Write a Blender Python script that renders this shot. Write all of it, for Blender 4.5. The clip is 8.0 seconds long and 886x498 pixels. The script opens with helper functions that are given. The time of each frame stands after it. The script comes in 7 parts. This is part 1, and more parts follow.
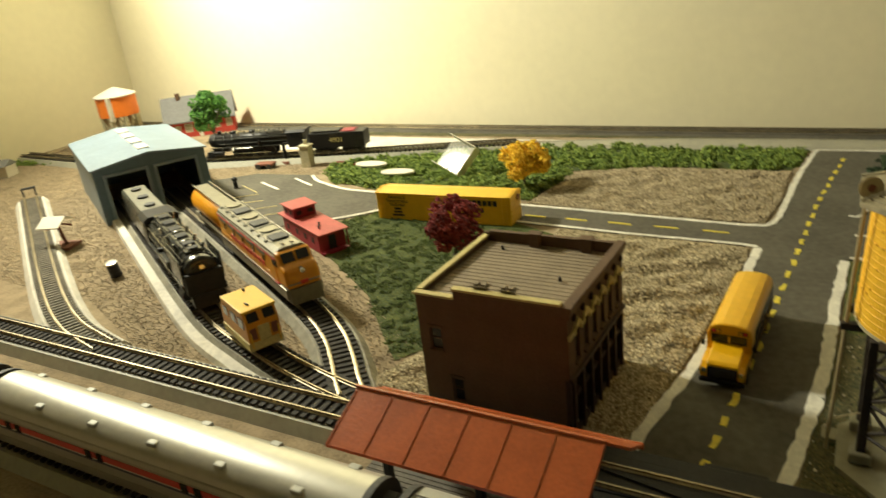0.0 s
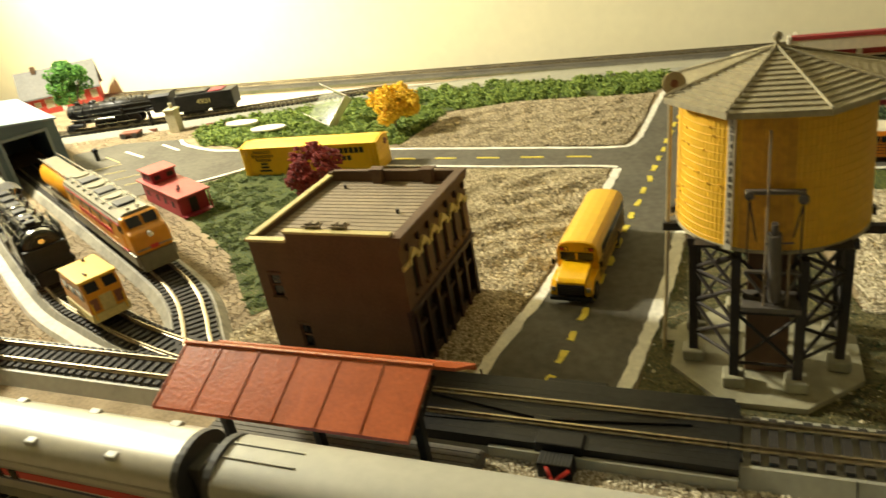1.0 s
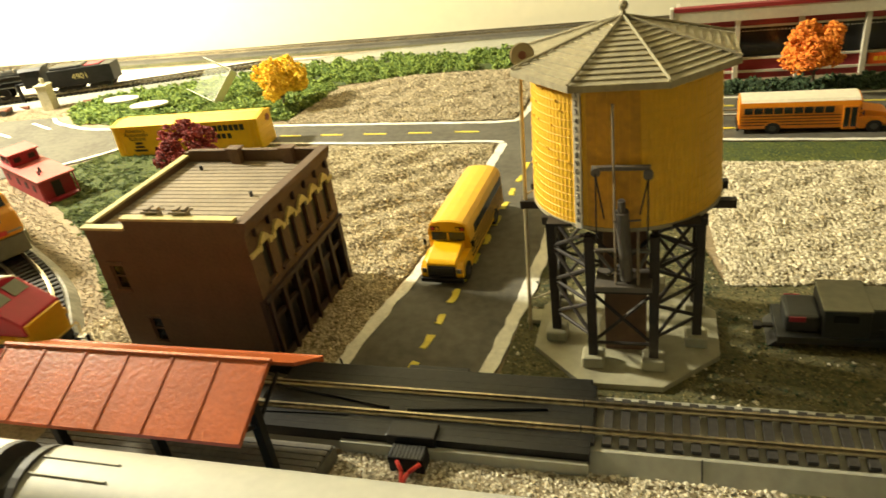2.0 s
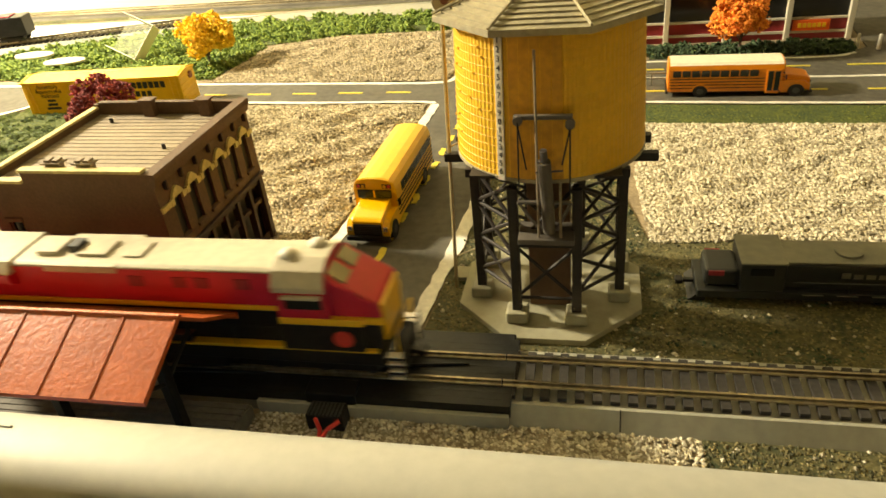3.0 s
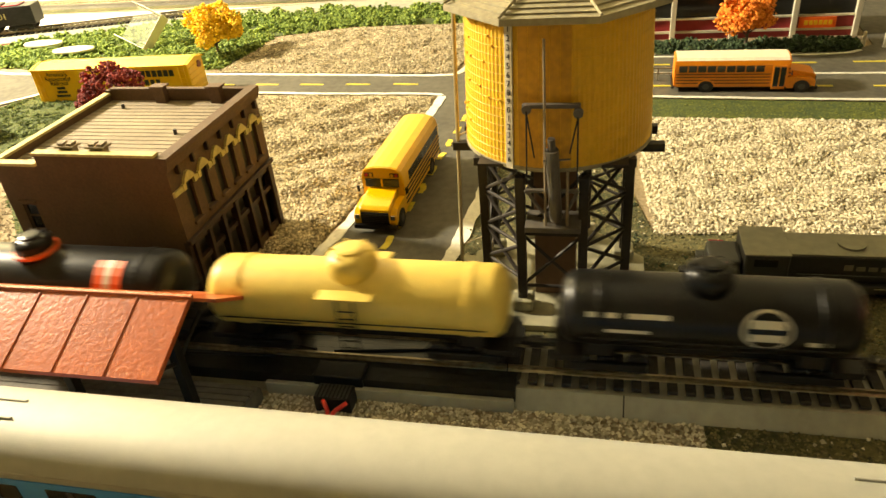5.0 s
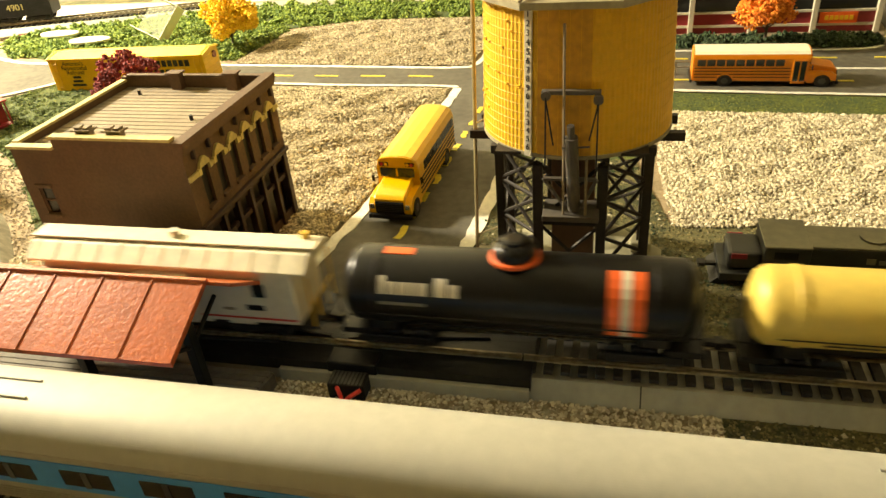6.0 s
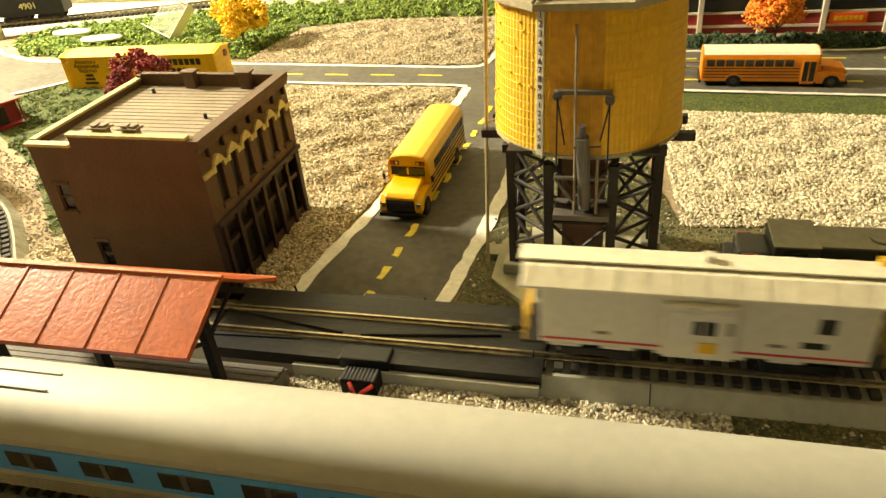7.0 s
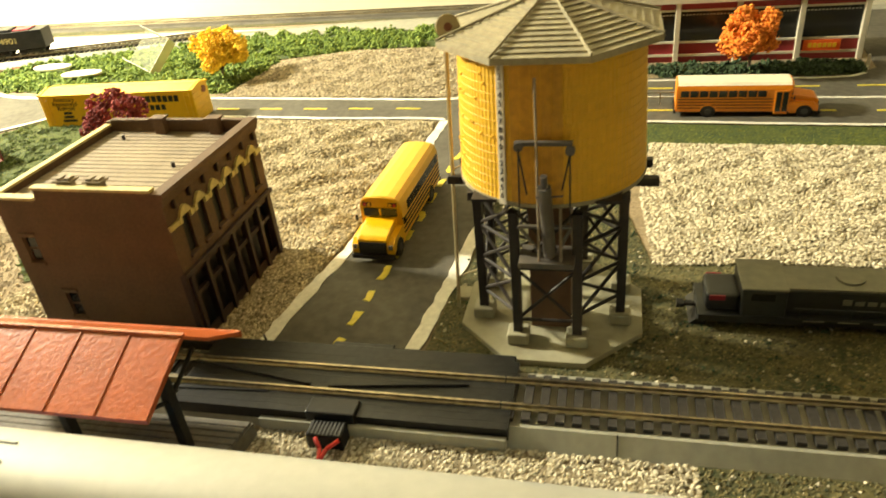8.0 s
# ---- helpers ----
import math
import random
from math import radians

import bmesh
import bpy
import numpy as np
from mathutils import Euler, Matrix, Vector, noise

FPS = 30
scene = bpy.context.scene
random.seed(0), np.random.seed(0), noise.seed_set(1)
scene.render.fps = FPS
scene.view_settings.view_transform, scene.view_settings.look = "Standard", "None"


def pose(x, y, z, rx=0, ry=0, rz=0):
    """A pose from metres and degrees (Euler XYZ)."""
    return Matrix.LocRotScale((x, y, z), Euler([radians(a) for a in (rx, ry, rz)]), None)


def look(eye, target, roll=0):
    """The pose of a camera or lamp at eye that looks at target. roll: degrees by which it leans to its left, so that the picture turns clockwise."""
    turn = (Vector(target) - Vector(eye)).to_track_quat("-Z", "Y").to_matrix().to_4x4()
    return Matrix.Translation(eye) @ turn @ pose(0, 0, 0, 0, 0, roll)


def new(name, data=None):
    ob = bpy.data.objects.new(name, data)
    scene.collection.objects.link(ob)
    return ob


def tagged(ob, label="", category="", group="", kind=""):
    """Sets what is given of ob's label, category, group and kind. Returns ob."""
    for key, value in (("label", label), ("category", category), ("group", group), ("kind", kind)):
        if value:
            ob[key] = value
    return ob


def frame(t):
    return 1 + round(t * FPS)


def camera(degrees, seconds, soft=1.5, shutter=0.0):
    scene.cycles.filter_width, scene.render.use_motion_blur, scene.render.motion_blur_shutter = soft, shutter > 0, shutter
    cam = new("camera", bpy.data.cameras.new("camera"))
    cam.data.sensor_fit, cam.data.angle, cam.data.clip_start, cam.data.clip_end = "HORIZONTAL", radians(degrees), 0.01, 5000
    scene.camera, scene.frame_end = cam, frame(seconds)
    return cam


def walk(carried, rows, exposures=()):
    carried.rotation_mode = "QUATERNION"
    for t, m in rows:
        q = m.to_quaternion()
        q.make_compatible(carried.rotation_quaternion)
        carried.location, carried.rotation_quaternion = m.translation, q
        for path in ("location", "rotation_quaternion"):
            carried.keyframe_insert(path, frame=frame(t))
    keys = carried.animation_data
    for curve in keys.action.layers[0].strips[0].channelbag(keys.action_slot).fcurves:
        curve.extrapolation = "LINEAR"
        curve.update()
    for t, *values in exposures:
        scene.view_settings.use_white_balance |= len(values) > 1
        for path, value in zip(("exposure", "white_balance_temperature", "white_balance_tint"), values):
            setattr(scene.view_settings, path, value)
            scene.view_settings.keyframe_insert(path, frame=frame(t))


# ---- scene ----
cam = camera(63.4, 8.0, shutter=0.5)
PATH = [
    (0, (0.105, -0.352, 0.298), (-0.856, 1.232, -0.455), -6.9),
    (0.5, (0.124, -0.337, 0.284), (-0.737, 1.269, -0.54), -9.2),
    (1, (0.15, -0.322, 0.269), (-0.615, 1.303, -0.612), -10.1),
    (1.5, (0.164, -0.308, 0.263), (-0.502, 1.333, -0.666), -9.9),
    (2, (0.181, -0.29, 0.257), (-0.393, 1.362, -0.713), -8.8),
    (3.5, (0.19, -0.285, 0.24), (-0.188, 1.362, -0.83), -5.5),
    (4, (0.192, -0.291, 0.246), (-0.182, 1.357, -0.824), -5.2),
    (4.5, (0.19, -0.292, 0.245), (-0.207, 1.354, -0.819), -5.5),
    (6, (0.184, -0.293, 0.236), (-0.266, 1.34, -0.827), -5.5),
    (6.5, (0.184, -0.294, 0.239), (-0.274, 1.334, -0.829), -5.5),
    (7, (0.182, -0.297, 0.238), (-0.283, 1.331, -0.827), -5.5),
    (7.5, (0.182, -0.293, 0.24), (-0.282, 1.34, -0.817), -5.6),
    (8, (0.195, -0.284, 0.25), (-0.258, 1.37, -0.778), -6.2),
]
walk(cam, [(t, look(eye, target, roll)) for t, eye, target, roll in PATH],
     exposures=[(0, -0.88, 6400, 8), (0.5, -0.43, 6450, 9), (1, -0.10, 6500, 10), (1.5, 0.16, 6500, 10), (2, 0.34, 6550, 10), (3.5, 0.54, 7250, 15), (6, 0.65, 7150, 14), (7.5, 0.64, 6900, 12), (8, 0.60, 6600, 10)])

# ---- light: one warm lamp at the end of the board, and what the pale room sends back ----
LAMP, AIM = (-1.14, 0.34, 0.72), (-0.15, 0.84, 0.24)
world = bpy.data.worlds.new("room_dark")
scene.world = world
world.use_nodes = True
world.node_tree.nodes["Background"].inputs[0].default_value = (1.0, 0.82, 0.55, 1)
world.node_tree.nodes["Background"].inputs[1].default_value = 0.03
bulb = bpy.data.lights.new("lamp_bulb", "SPOT")  # a shaded desk lamp that shines over the board
bulb.energy, bulb.color, bulb.shadow_soft_size, bulb.spot_size, bulb.spot_blend = 150, (1.0, 0.93, 0.70), 0.06, radians(178), 0.92
new("lamp_bulb", bulb).matrix_basis = look(LAMP, AIM)


# ---- materials ----
def mat(name, col, rough=0.6, metal=0.0, var=0.15, scale=250.0, bump=0.15, dist=0.0004, coat=0.0, col2=None, spread=0.5, alpha=None, glass=False):
    m = bpy.data.materials.new(name)
    m.use_nodes = True
    nt = m.node_tree
    b = nt.nodes["Principled BSDF"]
    b.inputs["Roughness"].default_value, b.inputs["Metallic"].default_value = rough, metal
    b.inputs["Coat Weight"].default_value = coat
    tc = nt.nodes.new("ShaderNodeTexCoord")

    def noise_node(sc, detail):
        n = nt.nodes.new("ShaderNodeTexNoise")
        n.inputs["Scale"].default_value, n.inputs["Detail"].default_value = sc, detail
        nt.links.new(tc.outputs["Object"], n.inputs["Vector"])
        return n
    fine, broad = noise_node(scale, 4), noise_node(scale / 9, 3)
    c2 = col2 or tuple(max(0.0, c * (1 - var * 2)) for c in col)
    c1 = col if col2 else tuple(min(1.0, c * (1 + var * 0.6)) for c in col)
    add = nt.nodes.new("ShaderNodeMath")
    add.operation = "ADD"
    nt.links.new(fine.outputs["Fac"], add.inputs[0])
    nt.links.new(broad.outputs["Fac"], add.inputs[1])
    ramp = nt.nodes.new("ShaderNodeMapRange")
    ramp.inputs["From Min"].default_value, ramp.inputs["From Max"].default_value = 1.0 - spread * 0.5, 1.0 + spread * 0.5
    nt.links.new(add.outputs[0], ramp.inputs["Value"])
    mix = nt.nodes.new("ShaderNodeMix")
    mix.data_type = "RGBA"
    mix.inputs["A"].default_value, mix.inputs["B"].default_value = (*c2, 1), (*c1, 1)
    nt.links.new(ramp.outputs[0], mix.inputs["Factor"])
    nt.links.new(mix.outputs["Result"], b.inputs["Base Color"])
    if bump:
        bp = nt.nodes.new("ShaderNodeBump")
        bp.inputs["Strength"].default_value, bp.inputs["Distance"].default_value = bump, dist
        nt.links.new(fine.outputs["Fac"], bp.inputs["Height"])
        nt.links.new(bp.outputs["Normal"], b.inputs["Normal"])
    if alpha is not None:
        b.inputs["Alpha"].default_value = alpha
    if glass:
        b.inputs["Transmission Weight"].default_value = 1.0
        b.inputs["IOR"].default_value = 1.35
    return m


def grain_mat(name, dark, light, rough=0.8):
    """Loose pieces, each of its own tone."""
    m = bpy.data.materials.new(name)
    m.use_nodes = True
    nt = m.node_tree
    b = nt.nodes["Principled BSDF"]
    b.inputs["Roughness"].default_value = rough
    g = nt.nodes.new("ShaderNodeNewGeometry")
    mix = nt.nodes.new("ShaderNodeMix")
    mix.data_type = "RGBA"
    mix.inputs["A"].default_value, mix.inputs["B"].default_value = (*dark, 1), (*light, 1)
    nt.links.new(g.outputs["Random Per Island"], mix.inputs["Factor"])
    nt.links.new(mix.outputs["Result"], b.inputs["Base Color"])
    return m


M = dict(
    wall=mat("wall_paint", (0.86, 0.80, 0.57), 0.38, var=0.02, scale=60, bump=0.05, dist=0.001),
    ceiling=mat("ceiling_paint", (0.82, 0.78, 0.66), 0.9, var=0.02, scale=40),
    carpet=mat("carpet", (0.34, 0.27, 0.19), 0.95, var=0.3, scale=120),
    dirt=mat("brown_ballast", (0.36, 0.28, 0.17), 0.95, var=0.35, scale=420, bump=0.3, dist=0.0006, col2=(0.19, 0.145, 0.08)),
    turf=mat("green_turf", (0.085, 0.105, 0.014), 0.95, scale=500, bump=0.3, dist=0.0005, col2=(0.03, 0.055, 0.018)),
    scrub=mat("dry_turf", (0.14, 0.12, 0.045), 0.95, scale=330, bump=0.9, dist=0.001, col2=(0.035, 0.045, 0.015)),
    gravel_base=mat("gravel_base", (0.34, 0.28, 0.17), 0.95, scale=500, bump=0.8, dist=0.001, col2=(0.15, 0.115, 0.065)),
    asphalt=mat("road_grey", (0.105, 0.096, 0.070), 0.85, var=0.18, scale=150, bump=0.2, dist=0.0003),
    white=mat("white_line", (0.78, 0.76, 0.66), 0.7, var=0.12, scale=300),
    yellow_line=mat("yellow_line", (0.72, 0.60, 0.06), 0.7, var=0.12, scale=300),
    bed=mat("grey_roadbed", (0.36, 0.35, 0.27), 0.55, var=0.08, scale=200, bump=0.08),
    bed_dirty=mat("weathered_roadbed", (0.30, 0.28, 0.21), 0.7, var=0.2, scale=200),
    plaster=mat("plaster_edge", (0.68, 0.65, 0.56), 0.9, var=0.12, scale=200, bump=0.4),
    sleeper=mat("sleeper_brown", (0.045, 0.04, 0.032), 0.75, var=0.2, scale=400),
    rail=mat("nickel_rail", (0.38, 0.325, 0.22), 0.40, 1.0, var=0.2, scale=300, bump=0.03),
    brick=mat("brown_brick", (0.130, 0.074, 0.037), 0.75, var=0.12, scale=500, bump=0.3, dist=0.0003),
    brick_dark=mat("dark_brown", (0.045, 0.022, 0.014), 0.65, var=0.15, scale=400),
    cream=mat("cream_trim", (0.62, 0.52, 0.20), 0.6, var=0.12, scale=400),
    pole_tan=mat("tan_rod", (0.46, 0.37, 0.20), 0.5, var=0.1),
    roof_grey=mat("roof_planks", (0.29, 0.23, 0.15), 0.75, var=0.12, scale=350),
    # near-black parts, and the painted shade inside the shop buildings
    dark=mat("near_black_and_inside_shade", (0.012, 0.010, 0.009), 0.6, var=0.1),
    black=mat("black_plastic", (0.014, 0.013, 0.012), 0.4, var=0.2, scale=300, bump=0.08),
    black_matt=mat("black_board", (0.017, 0.0165, 0.014), 0.42, var=0.25, scale=300, bump=0.2),
    tank_black=mat("tank_black", (0.009, 0.009, 0.008), 0.33, var=0.15, scale=250, bump=0.05),
    bus=mat("school_bus_yellow", (0.84, 0.47, 0.006), 0.28, var=0.05, scale=200, bump=0.03, coat=0.3),
    bus_o=mat("school_bus_orange", (0.74, 0.24, 0.006), 0.35, var=0.05, scale=200, bump=0.03),
    bus_roof=mat("bus_roof_white", (0.80, 0.74, 0.58), 0.5, var=0.06),
    glass=mat("dark_glass", (0.02, 0.02, 0.02), 0.08, var=0.05, bump=0),
    clear=mat("clear_plastic", (0.80, 0.84, 0.62), 0.10, var=0.01, bump=0.05, alpha=0.08),
    tyre=mat("tyre_rubber", (0.012, 0.012, 0.012), 0.8, var=0.1),
    chrome=mat("bright_metal", (0.6, 0.58, 0.52), 0.25, 1.0, var=0.05, bump=0),
    tank=mat("tank_yellow", (0.84, 0.49, 0.025), 0.5, var=0.06, scale=260, bump=0.12),
    tank_stain=mat("stained_tank_stave", (0.67, 0.345, 0.022), 0.55, var=0.14, scale=260, bump=0.12),
    tower_roof=mat("tower_shingle", (0.38, 0.335, 0.21), 0.7, var=0.12, scale=300),
    timber=mat("dark_timber", (0.030, 0.022, 0.015), 0.65, var=0.2, scale=400),
    slab=mat("concrete_slab", (0.34, 0.32, 0.21), 0.8, var=0.1, scale=150, bump=0.1),
    shed_brown=mat("valve_house_brown", (0.14, 0.075, 0.035), 0.7, var=0.1),
    spout=mat("grey_spout", (0.12, 0.105, 0.085), 0.5, var=0.1),
    shelter=mat("orange_red_roof", (0.46, 0.105, 0.028), 0.30, var=0.10, scale=420, bump=0.35, dist=0.0006),
    deck=mat("grey_deck", (0.15, 0.135, 0.105), 0.75, var=0.15, scale=300),
    wire=mat("red_wire", (0.75, 0.05, 0.04), 0.35, var=0.05, bump=0),
    silver_bright=mat("polished_silver_roof", (0.47, 0.46, 0.40), 0.36, 0.45, var=0.04, scale=200, bump=0.03),
    grey_glass=mat("pale_grey_glass", (0.22, 0.22, 0.16), 0.12, var=0.05, bump=0),
    sleeper_grey=mat("weathered_sleeper", (0.22, 0.20, 0.155), 0.8, var=0.2, scale=400),
    silver=mat("silver_plate", (0.41, 0.41, 0.36), 0.58, 0.2, var=0.04, scale=200, bump=0.03),
    silver_paint=mat("silver_side", (0.36, 0.345, 0.30), 0.45, 0.4, var=0.06, scale=200, bump=0.03),
    rubber=mat("grey_rubber", (0.05, 0.05, 0.045), 0.6, var=0.15),
    red_band=mat("red_band", (0.60, 0.04, 0.03), 0.45, var=0.05),
    blue_band=mat("navy_band", (0.02, 0.03, 0.09), 0.45, var=0.05),
    sky_band=mat("light_blue_band", (0.03, 0.26, 0.72), 0.45, var=0.05),
    d_red=mat("engine_red", (0.50, 0.010, 0.036), 0.38, var=0.05, scale=200, bump=0.03),
    d_yellow=mat("engine_yellow", (0.78, 0.46, 0.02), 0.4, var=0.05),
    d_cream=mat("engine_roof_grey", (0.55, 0.50, 0.36), 0.5, var=0.08, scale=200),
    tank_cream=mat("tank_pale_yellow", (0.76, 0.56, 0.12), 0.42, var=0.05, scale=200, bump=0.05),
    orange=mat("orange_band", (0.85, 0.13, 0.02), 0.45, var=0.04),
    offwhite=mat("off_white", (0.70, 0.66, 0.55), 0.5, var=0.05, scale=200),
    cab_white=mat("caboose_white", (0.74, 0.69, 0.56), 0.5, var=0.06, scale=200),
    cab_roof=mat("caboose_roof_cream", (0.80, 0.75, 0.57), 0.55, var=0.08, scale=200),
    up_yellow=mat("armour_yellow", (0.68, 0.29, 0.012), 0.33, var=0.06, scale=200, bump=0.03),
    up_grey=mat("roof_silver_grey", (0.26, 0.245, 0.18), 0.34, 0.3, var=0.12, scale=200),
    boxcar=mat("boxcar_yellow", (0.82, 0.49, 0.012), 0.42, var=0.05, scale=200, bump=0.05),
    letter=mat("black_letter", (0.02, 0.02, 0.02), 0.6, var=0.05, bump=0),
    cab_red=mat("caboose_red", (0.27, 0.012, 0.026), 0.5, var=0.1, scale=200),
    cab_red_roof=mat("faded_red_roof", (0.46, 0.075, 0.06), 0.6, var=0.12, scale=200),
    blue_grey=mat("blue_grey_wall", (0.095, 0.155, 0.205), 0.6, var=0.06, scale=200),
    blue_roof=mat("pale_blue_roof_and_lit_wall", (0.20, 0.27, 0.335), 0.42, var=0.08, scale=200),
    barn_red=mat("barn_red", (0.45, 0.05, 0.03), 0.65, var=0.1, scale=200),
    grey_roof=mat("grey_roof", (0.19, 0.19, 0.18), 0.7, var=0.08, scale=200),
    tank_orange=mat("tank_orange", (0.80, 0.20, 0.02), 0.5, var=0.05),
    steam=mat("steam_black", (0.016, 0.015, 0.014), 0.42, var=0.25, scale=300, bump=0.1),
    steam_hi=mat("graphite_boiler", (0.095, 0.095, 0.078), 0.26, 0.45, var=0.2, scale=250, bump=0.08),
    sp_grey=mat("dark_grey_engine", (0.022, 0.024, 0.021), 0.5, var=0.15, scale=200),
    sp_roof=mat("olive_grey_roof", (0.17, 0.165, 0.11), 0.55, var=0.12, scale=200),
    bark=mat("bark", (0.10, 0.075, 0.05), 0.85, var=0.2, scale=400),
    store_red=mat("store_red", (0.30, 0.025, 0.03), 0.55, var=0.06, scale=200),
    store_white=mat("store_white", (0.66, 0.62, 0.48), 0.6, var=0.06, scale=200),
    brown=mat("red_brown", (0.24, 0.09, 0.05), 0.7, var=0.15, scale=200),
    beige=mat("beige_block", (0.50, 0.46, 0.30), 0.8, var=0.15, scale=250),
)
for _k in ("tank_black", "black", "black_matt", "steam", "sleeper"):
    M[_k].node_tree.nodes["Principled BSDF"].inputs["Specular IOR Level"].default_value = 0.28
GRAVEL = grain_mat("pale_gravel", (0.27, 0.22, 0.125), (0.80, 0.73, 0.54))
BALLAST = grain_mat("brown_gravel", (0.17, 0.13, 0.075), (0.46, 0.37, 0.235))
FLOCK = grain_mat("green_flock", (0.022, 0.040, 0.004), (0.190, 0.205, 0.028))
DRYFLOCK = grain_mat("dry_flock", (0.03, 0.035, 0.012), (0.22, 0.18, 0.07))
LEAF = dict(
    shrub=grain_mat("shrub_foam", (0.060, 0.115, 0.014), (0.27, 0.36, 0.060)),
    lawn=grain_mat("lawn_foam", (0.030, 0.055, 0.006), (0.120, 0.165, 0.020)),
    hedge=grain_mat("hedge_foam", (0.015, 0.035, 0.012), (0.05, 0.09, 0.03)),
    yellow=grain_mat("yellow_foam", (0.66, 0.37, 0.01), (0.94, 0.68, 0.04)),
    maroon=grain_mat("maroon_foam", (0.12, 0.014, 0.014), (0.38, 0.05, 0.040)),
    orange=grain_mat("orange_foam", (0.62, 0.15, 0.01), (0.95, 0.36, 0.04)),
    green=grain_mat("green_foam", (0.02, 0.09, 0.01), (0.10, 0.26, 0.03)),
)


# ---- mesh helpers ----
def part(name, bm, material, parent=None, label="", smooth=False, m=None):
    me = bpy.data.meshes.new(name)
    bm.to_mesh(me)
    bm.free()
    me.materials.append(material)
    if smooth:
        me.shade_smooth()
    ob = new(name, me)
    if parent is not None:
        ob.parent = parent
    if m is not None:
        ob.matrix_basis = m
    return tagged(ob, label)


def thing(name, m, label, category, group=""):
    ob = new(name)
    ob.empty_display_size = 0.01
    ob.matrix_basis = m
    return tagged(ob, label, category, group)


def box(bm, x0, y0, z0, x1, y1, z1, m=None):
    k = Matrix.Translation(((x0 + x1) / 2, (y0 + y1) / 2, (z0 + z1) / 2)) @ Matrix.Diagonal((x1 - x0, y1 - y0, z1 - z0, 1))
    bmesh.ops.create_cube(bm, size=1, matrix=(m @ k) if m is not None else k)
    return bm


def boxes(*rows, bevel=0.0):
    bm = bmesh.new()
    for r in rows:
        box(bm, *r)
    if bevel:
        bmesh.ops.bevel(bm, geom=bm.edges[:], offset=bevel, segments=2, affect="EDGES", profile=0.5)
    return bm


def rod(bm, a, b, r, seg=10, r2=None):
    a, b = Vector(a), Vector(b)
    d = b - a
    q = d.to_track_quat("Z", "Y").to_matrix().to_4x4()
    bmesh.ops.create_cone(bm, cap_ends=True, segments=seg, radius1=r, radius2=r if r2 is None else r2, depth=d.length,
                          matrix=Matrix.Translation((a + b) / 2) @ q)
    return bm


def rods(*rows, seg=10):
    bm = bmesh.new()
    for a, b, r in rows:
        rod(bm, a, b, r, seg)
    return bm


def prism(outline, a, b, axis="x", bm=None, bevel=0.0):
    """A closed outline drawn across an axis, extruded from a to b. x: (y, z); y: (x, z); z: (x, y)."""
    bm = bm or bmesh.new()
    at = {"x": lambda u, v, w: (w, u, v), "y": lambda u, v, w: (u, w, v), "z": lambda u, v, w: (u, v, w)}[axis]
    lo = [bm.verts.new(at(u, v, a)) for u, v in outline]
    hi = [bm.verts.new(at(u, v, b)) for u, v in outline]
    n = len(outline)
    fs = [bm.faces.new(lo), bm.faces.new(hi[::-1])]
    for i in range(n):
        fs.append(bm.faces.new((lo[i], hi[i], hi[(i + 1) % n], lo[(i + 1) % n])))
    bmesh.ops.recalc_face_normals(bm, faces=fs)
    if bevel:
        bmesh.ops.bevel(bm, geom=bm.edges[:], offset=bevel, segments=2, affect="EDGES", profile=0.5)
    return bm


def flat(outline, z0, z1):
    """A slab of any outline, triangulated."""
    bm = prism(outline, z0, z1, "z")
    bmesh.ops.triangulate(bm, faces=[f for f in bm.faces if len(f.verts) > 4])
    return bm


def lathe(profile, seg=48, centre=(0, 0), bm=None):
    bm = bm or bmesh.new()
    rings = []
    for r, z in profile:
        rings.append([bm.verts.new((centre[0] + r * math.cos(2 * math.pi * i / seg), centre[1] + r * math.sin(2 * math.pi * i / seg), z)) for i in range(seg)])
    for a, b in zip(rings, rings[1:]):
        for i in range(seg):
            bm.faces.new((a[i], a[(i + 1) % seg], b[(i + 1) % seg], b[i]))
    bm.faces.new(rings[0][::-1])
    bm.faces.new(rings[-1])
    return bm


